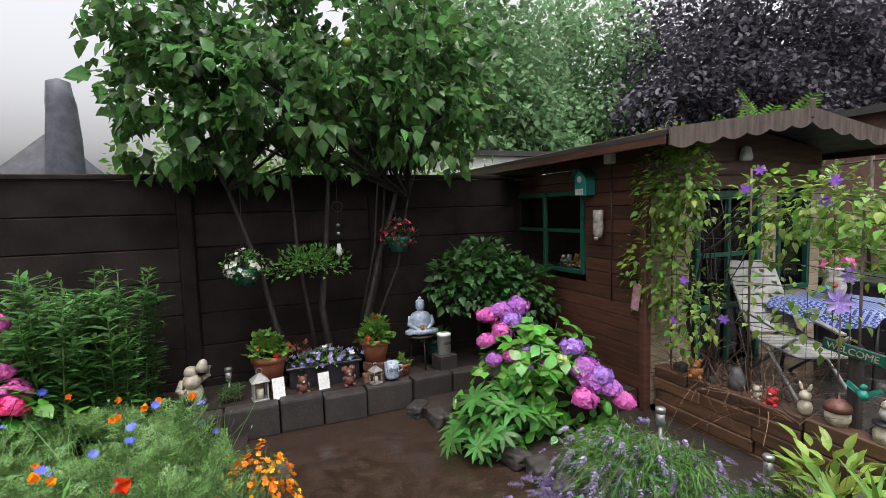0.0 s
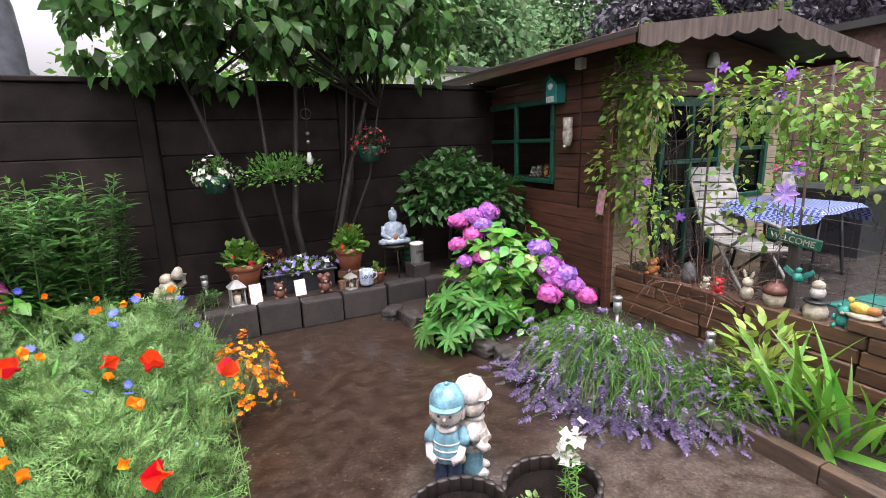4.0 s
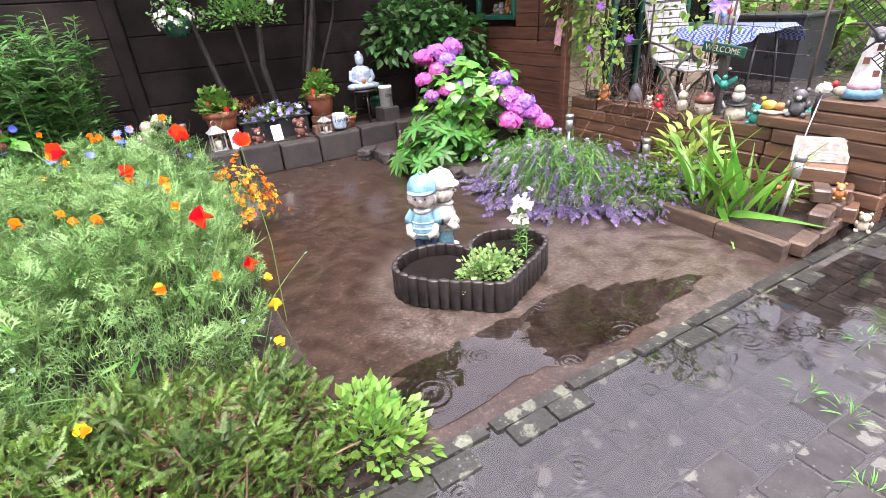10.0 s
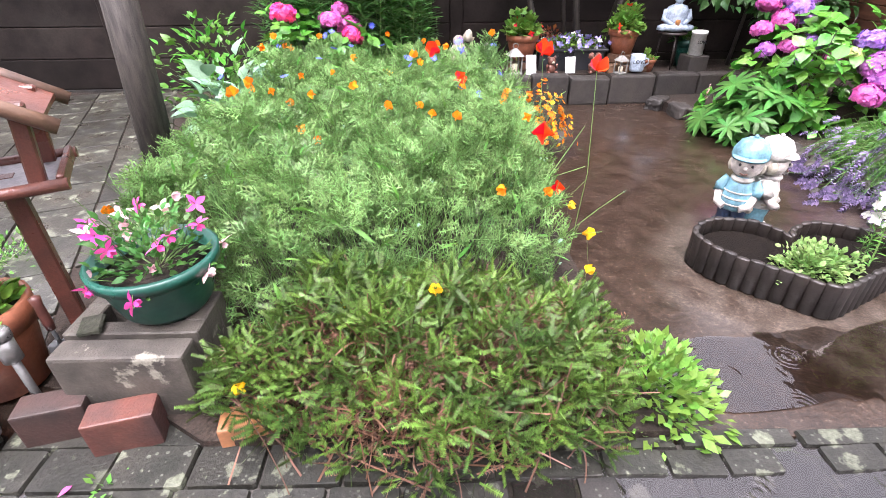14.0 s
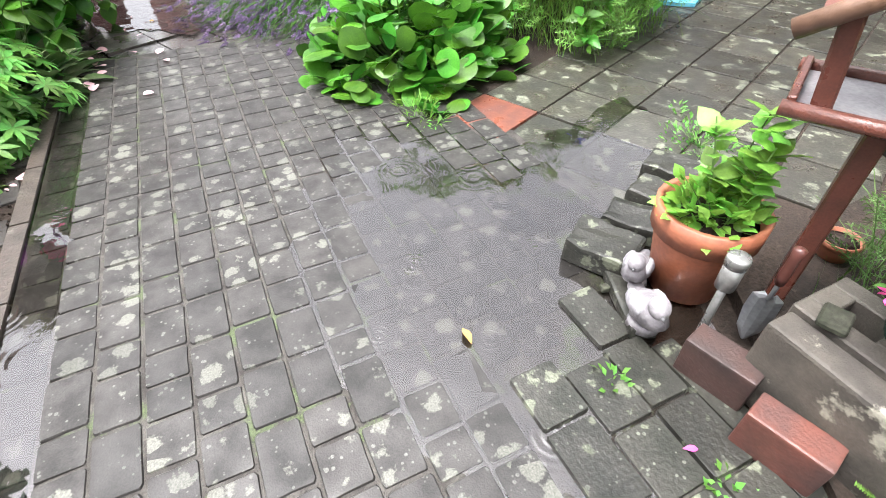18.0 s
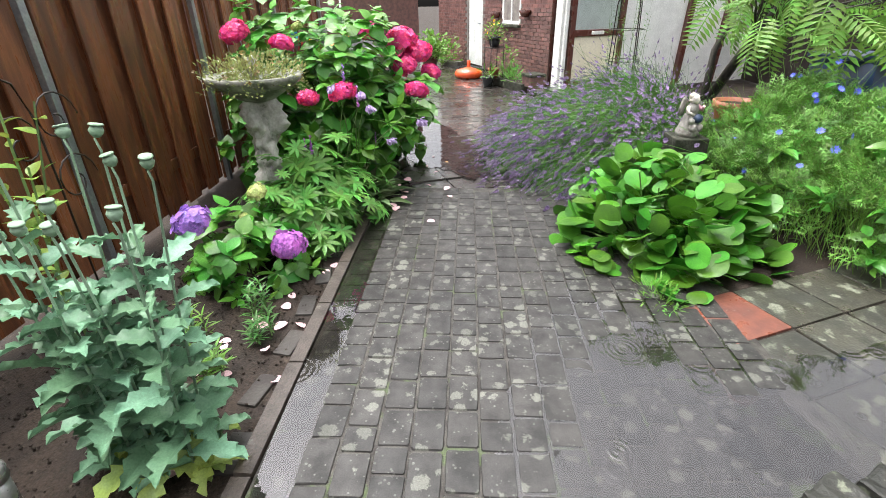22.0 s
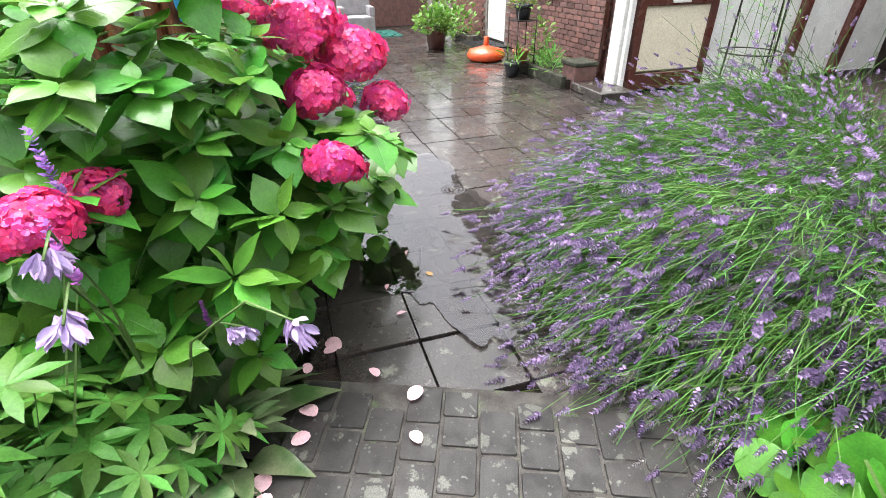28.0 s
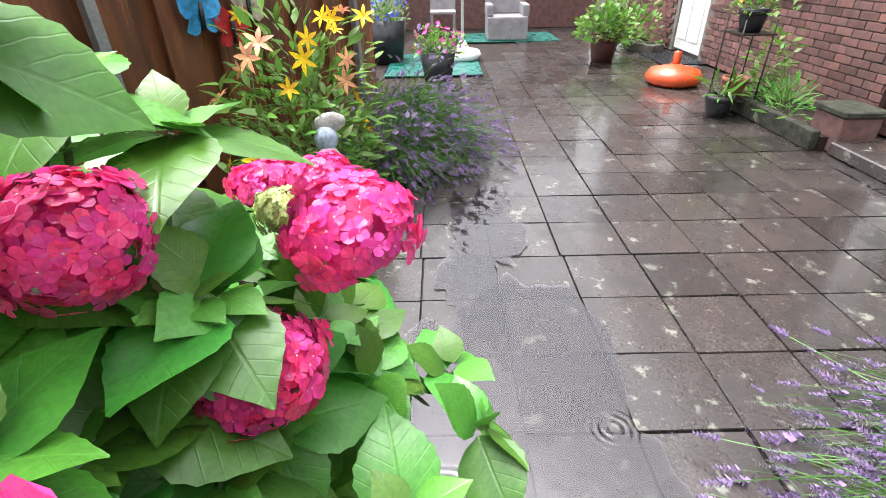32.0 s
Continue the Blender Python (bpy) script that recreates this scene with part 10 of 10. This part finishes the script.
# ---------- house and garage ----------
house = thing("house", (-10.85, 1.30, 0), "red brick terraced house with white door", "house", rz=180 + math.degrees(TH))
part("wall", outline([(0.0, -0.3), (3.9, -0.3), (3.9, -0.014), (0.0, -0.014)], 0, 5.2), M["mortar"], house)
part("wall", outline([(4.85, -0.3), (7.2, -0.3), (7.2, -0.014), (4.85, -0.014)], 0, 5.2), M["mortar"], house)
part("wall", outline([(3.9, -0.3), (4.85, -0.3), (4.85, -0.014), (3.9, -0.014)], 2.1, 5.2), M["mortar"], house)
hb = bpy.data.meshes.new("brick")
bm = box(1, 1, 1, (0, 0, 0), 0.04)
bm.to_mesh(hb)
bm.free()
hb.materials.append(M["brick"])
far_b = bmesh.new()
count = 0
for r in range(46):
    z = 0.01 + r * 0.075
    s = 0.0 if r % 2 else -0.1125
    while s < 7.2:
        a, b = max(s, 0.0) + 0.005, min(s + 0.225, 7.2) - 0.005
        s += 0.225
        if b - a < 0.04 or (a < 4.85 and b > 3.9 and z < 2.1) or (1.85 < (a + b) / 2 < 2.75 and 1.05 < z < 2.2):
            continue
        if count < 300 and a < 3.9 and z < 1.6:
            ob = new("brick", hb)
            ob.parent = house
            ob.matrix_basis = Matrix.LocRotScale(((a + b) / 2, -0.006, z), None, (b - a, 0.03 + 0.006 * random.random(), 0.065))
            count += 1
        else:
            bmesh.ops.create_cube(far_b, size=1, matrix=Matrix.Translation(((a + b) / 2, -0.008, z + 0.0325)) @ Matrix.Diagonal((b - a, 0.03, 0.065, 1)))
me = bpy.data.meshes.new("brickwork")
far_b.to_mesh(me)
far_b.free()
fb = part("brickwork", me, surf("house_brick_far", (0.19, 0.082, 0.068), (0.12, 0.062, 0.057), 0.6, 0.15, 12, 90, 0.4, rnd="island", amount=0.35), house)
tagged(fb, kind="stuff")
dr = part("door", box(0.88, 0.05, 2.03, (4.375, -0.05, 0.05), 0.008), M["white"], house, "white panelled back door")
for x, z, w, h in ((4.18, 0.2, 0.28, 0.7), (4.57, 0.2, 0.28, 0.7), (4.18, 1.1, 0.28, 0.8), (4.57, 1.1, 0.28, 0.8)):
    part("door_panel", box(w, 0.016, h, (x, -0.022, z), 0.006), M["white"], dr)
part("door_handle", box(0.12, 0.04, 0.02, (4.1, -0.005, 1.05), 0.006), M["metal"], dr)
wn1 = part("window", box(0.9, 0.06, 0.07, (2.3, -0.02, 1.1), 0.006), M["white"], house, "white framed house window")
for args in ((0.9, 0.06, 0.07, (2.3, -0.02, 2.13)), (0.07, 0.06, 1.0, (1.885, -0.02, 1.15)), (0.07, 0.06, 1.0, (2.715, -0.02, 1.15)), (0.05, 0.05, 0.96, (2.3, -0.02, 1.17))):
    part("window_frame", box(*args, 0.006), M["white"], wn1)
part("pane", box(0.76, 0.01, 0.96, (2.3, -0.05, 1.17)), M["glass"], wn1)
# near-black sheet behind the glass, painting the unlit room
part("window_back", box(0.8, 0.02, 1.0, (2.3, -0.16, 1.15)), M["dark"], wn1)
part("sill", box(1.0, 0.14, 0.06, (2.3, 0.03, 1.04), 0.01), M["rock"], wn1)
part("drainpipe", tube([(0.42, 0.06, 0), (0.42, 0.06, 4.5)], 0.04, 10), M["brownpaint"], house, "dark red drainpipe")
for z in (0.4, 1.6):
    part("pipe_bracket", box(0.12, 0.08, 0.04, (0.42, 0.04, z), 0.004), M["brownpaint"], house)
for s, z in ((2.95, 1.2), (1.5, 1.25)):
    w = part("wall_pot", lathe([(0, 0), (0.08, 0.02), (0.14, 0.14), (0.13, 0.14)], 14), M["brownpaint"], house, "brown wall planter", m=Matrix.Translation((s, 0.09, z)))
garage = thing("garage", (-10.62, 1.12, 0), "white garage wall with brown timber posts", "garage", rz=90 + math.degrees(TH))
part("wall", outline([(-0.1, -0.2), (7.5, -0.2), (7.5, 0.0), (-0.1, 0.0)], 0, 2.7), M["white"], garage)
gd = part("garage_door", box(0.95, 0.05, 0.75, (0.62, -0.225, 0.24), 0.006), M["cream"], garage, "cream panelled side door with glass above")
for args in ((1.1, 0.09, 0.2, (0.62, -0.235, 0.02)), (1.1, 0.09, 0.11, (0.62, -0.235, 0.98)), (0.1, 0.09, 2.1, (0.1, -0.235, 0.02)), (0.1, 0.09, 2.1, (1.14, -0.235, 0.02)), (1.1, 0.09, 0.1, (0.62, -0.235, 2.02))):
    part("door_frame", box(*args, 0.008), M["brownpaint"], gd)
part("door_glass", box(0.95, 0.012, 0.92, (0.62, -0.23, 1.1)), M["glass"], gd)
part("letter_plate", box(0.26, 0.02, 0.06, (0.62, -0.285, 1.005), 0.005), M["white"], gd)
part("corner_trim", box(0.06, 0.06, 2.6, (-0.03, -0.24, 0), 0.006), M["white"], garage)
for x in (2.6, 3.5, 4.6, 5.7):
    part("post", box(0.12, 0.1, 2.7, (x, -0.25, 0), 0.01, rot=(0, 5 if x > 3 else 3, 0)), M["brownpaint"], garage)
part("roof", box(8.0, 0.9, 0.08, (3.6, 0.1, 2.7), 0.01), M["roof"], garage)
end = thing("wall_end", tuple(OX + AX * 10.3 + BX * (-1.0)) + (0,), "red brick yard end wall", "wall", kind="structure", rz=90 + math.degrees(TH))
part("wall", box(9.0, 0.2, 3.2, (0, 0.12, 0)), M["brick"], end)
part("window_frame", box(1.3, 0.06, 1.2, (-0.2, -0.01, 1.0), 0.01), M["white"], end)
# opaque near-black pane on a solid wall, its colour imitating an unlit room
part("pane", box(1.1, 0.02, 1.0, (-0.2, -0.05, 1.1)), M["dark"], end)

# ---------- backdrop beyond the garden ----------
for i, (x, y, h, r, t, lab) in enumerate(((6.5, 13.0, 8.5, 2.8, "fartree", "tall light green birch behind the shed"), (11.5, 14.5, 9.0, 2.8, "fartree", "tall green tree beyond the garden"), (15.5, 10.5, 9.5, 3.8, "purplebeech", "large dark purple beech tree beyond the garden"),
                                         (21.0, 9.0, 9.0, 3.8, "purplebeech", "large dark purple beech tree beyond the garden"), (3.2, 9.2, 5.2, 1.7, "bright", "light green tree behind the garden wall"), (0.5, 9.5, 4.2, 1.5, "bright", "light green shrub tree behind the garden wall"))):
    tree("background_tree", (x, y, -0.06), [([(0, 0, 0), (0.1, 0, h * 0.3), (0, 0.1, h * 0.55), (0.1, 0.1, h * 0.8)], 0.16)],
         [(0, 0, h * 0.62, r, r, h * 0.42, 0.4), (r * 0.6, -0.3, h * 0.42, r * 0.7, r * 0.6, h * 0.28, 0.2), (-r * 0.6, -0.4, h * 0.45, r * 0.7, r * 0.6, h * 0.3, 0.2), (0, -r * 0.4, h * 0.33, r * 0.9, r * 0.5, h * 0.25, 0.2)],
         75000 if r > 3 else 52000 if r > 2 else 6000, 0.2 if r > 3 else 0.21 if r > 2 else 0.15, DIAMOND if r > 2 else LEAF_S, G[t], lab, 140 + i, 0.5)
para = thing("covered_parasol", (-1.62, 8.2, 0), "grey wrapped parasol beyond the garden wall", "parasol")
part("cover", lathe([(0.2, 0), (0.22, 2.4), (0.2, 3.0), (0.17, 3.5), (0.13, 3.78), (0, 3.84)], 16, wob=0.12), surf("grey_cover", (0.07, 0.075, 0.09), (0.04, 0.045, 0.055), 0.6), para)
tent = thing("grey_canopy", (-1.9, 8.7, 0), "grey pointed canopy beyond the garden wall", "canopy")
part("cover", lathe([(1.0, 0), (1.0, 2.3), (0.5, 2.75), (0.08, 3.15), (0, 3.17)], 4, rot=(0, 0, 30)), surf("pale_grey_cover", (0.045, 0.046, 0.052), (0.036, 0.037, 0.042), 0.85), tent)
bld = thing("brick_building", (11.5, 4.6, 0), "red brick neighbouring building", "building")
part("wall", box(0.3, 9.0, 3.6, (1.2, 0.6, 0)), M["brick"], bld)
part("roof", box(1.2, 9.4, 0.15, (1.3, 0.6, 3.6)), M["roof"], bld)
flat = thing("flat_roof_building", (4.4, 9.8, 0), "white flat-roofed extension behind the shed", "building")
part("wall", box(3.4, 2.5, 2.95, (0.4, 0, 0)), M["white"], flat)
part("roof", box(3.6, 2.7, 0.1, (0.4, 0, 2.95)), M["roof"], flat)
bean = thing("bean_trellis", (7.6, 3.6, 0.4), "wire frame covered with climbing beans", "trellis")
for k in range(6):
    part("post", tube([(0.25 * k - 0.2, -1.4 + 0.55 * k, 0), (0.25 * k - 0.2, -1.4 + 0.55 * k, 2.2)], 0.025, 6), M["greywood"], bean)
for z in (0.5, 1.0, 1.5, 2.0):
    part("rail", tube([(-0.2, -1.4, z), (1.05, 1.35, z)], 0.015, 5), M["greywood"], bean)
for i, (x, y, r, h) in enumerate(((7.9, 2.6, 0.6, 1.9), (8.3, 3.6, 0.7, 2.0), (8.9, 1.9, 0.7, 1.7), (9.2, 3.0, 0.9, 1.9), (8.6, 4.6, 0.8, 2.1), (9.8, 1.4, 0.6, 1.4))):
    clump("bean_plants", (x, y, 0.4), r, r, h, 480, 0.15, LEAF, G["bright"], "light green climbing bean plants", "bean plants", 150 + i, low=-0.02, group="bean plants")
ban = thing("banana_plant", (7.7, 1.5, 0.92), "banana plant with broad pale green leaves", "plant")
part("stem", tube([(0, 0, -0.1), (0.02, 0, 0.7), (0, 0, 1.2)], 0.035, 10, r2=0.025), G["stem"], ban)
part("leaves", mesh_np("leaves", *bake(leaf_t(0.34, 8, 0.15, 0.5, 0.9, 0.6), np.array([(0, 0, 1.1)] * 6), np.array([(-0.6, -0.5, 0.8), (0.5, -0.9, 0.7), (0.9, 0.2, 0.9), (-0.1, 0.9, 0.9), (-0.9, 0.3, 0.9), (0.2, -0.2, 1)]), rs.uniform(0.8, 1.2, 6), rs, 0.3)), leafmat("banana_leaf", (0.3, 0.45, 0.16), (0.2, 0.36, 0.1)), ban)
clump("sumac_shoots", (6.4, 4.2, 2.2), 0.6, 0.6, 0.9, 26, 0.5, SUMAC, G["bright"], "bright green feathered shoots above the shed roof", "shrub", 160, low=0.2)

for i, (x, y) in enumerate(((2.07, 0.11), (2.07, -0.05), (1.8, -0.22), (2.6, 0.13), (-1.19, 0.49), (-1.57, 0.43), (-2.81, 1.95), (-3.5, 0.72), (-3.3, 0.66), (0.6, 0.66))):
    clump("weeds", (x, y, -0.01), 0.05, 0.05, 0.05, 22, 0.05 if i < 4 else 0.03, leaf_t(0.1, 3, 0.1, 0.3) if i < 4 else LEAF_S, G["lupin"], "small green weeds growing in a paving joint", "weeds", 170 + i, stems=0, group="joint weeds")
FALLEN = leafmat("fallen_yellow_leaf", (0.42, 0.27, 0.09), (0.33, 0.16, 0.06), 0.5, 0.1)
for i, (x, y, s, mt) in enumerate(((-1.95, 0.12, 0.07, FALLEN), (-4.55, 0.32, 0.06, M["terracotta"]), (-6.1, -0.72, 0.05, FALLEN), (-6.35, -0.9, 0.05, PALEPINK), (-5.75, -0.86, 0.055, PALEPINK), (-1.3, 0.5, 0.04, HOTPINK), (-6.0, -0.95, 0.05, PALEPINK))):
    solid("fallen_leaf", mesh_np("fallen_leaf", *bake(leaf_t(0.5, 4, 0.15, 0.12), np.zeros((1, 3)), np.array([(math.cos(i * 2.1), math.sin(i * 2.1), 0.12)]), [s], np.random.RandomState(i), 0.2)), mt, "fallen leaf lying on the wet paving", "leaf", group="fallen leaves", m=pose(x, y, 0.008))

fruit = thing("quince", (1.5, 4.45, 3.4), "round green fruit hanging in the wall tree", "fruit")
part("fruit", ball(0.045, (0, 0, 0), scale=(1, 1, 0.95), sub=3), leafmat("green_fruit_skin", (0.3, 0.36, 0.08), (0.2, 0.27, 0.05), 0.35, 0.0), fruit)
part("stalk", tube([(0, 0, 0.04), (0.01, 0.02, 0.12)], 0.004, 5), M["bark"], fruit)
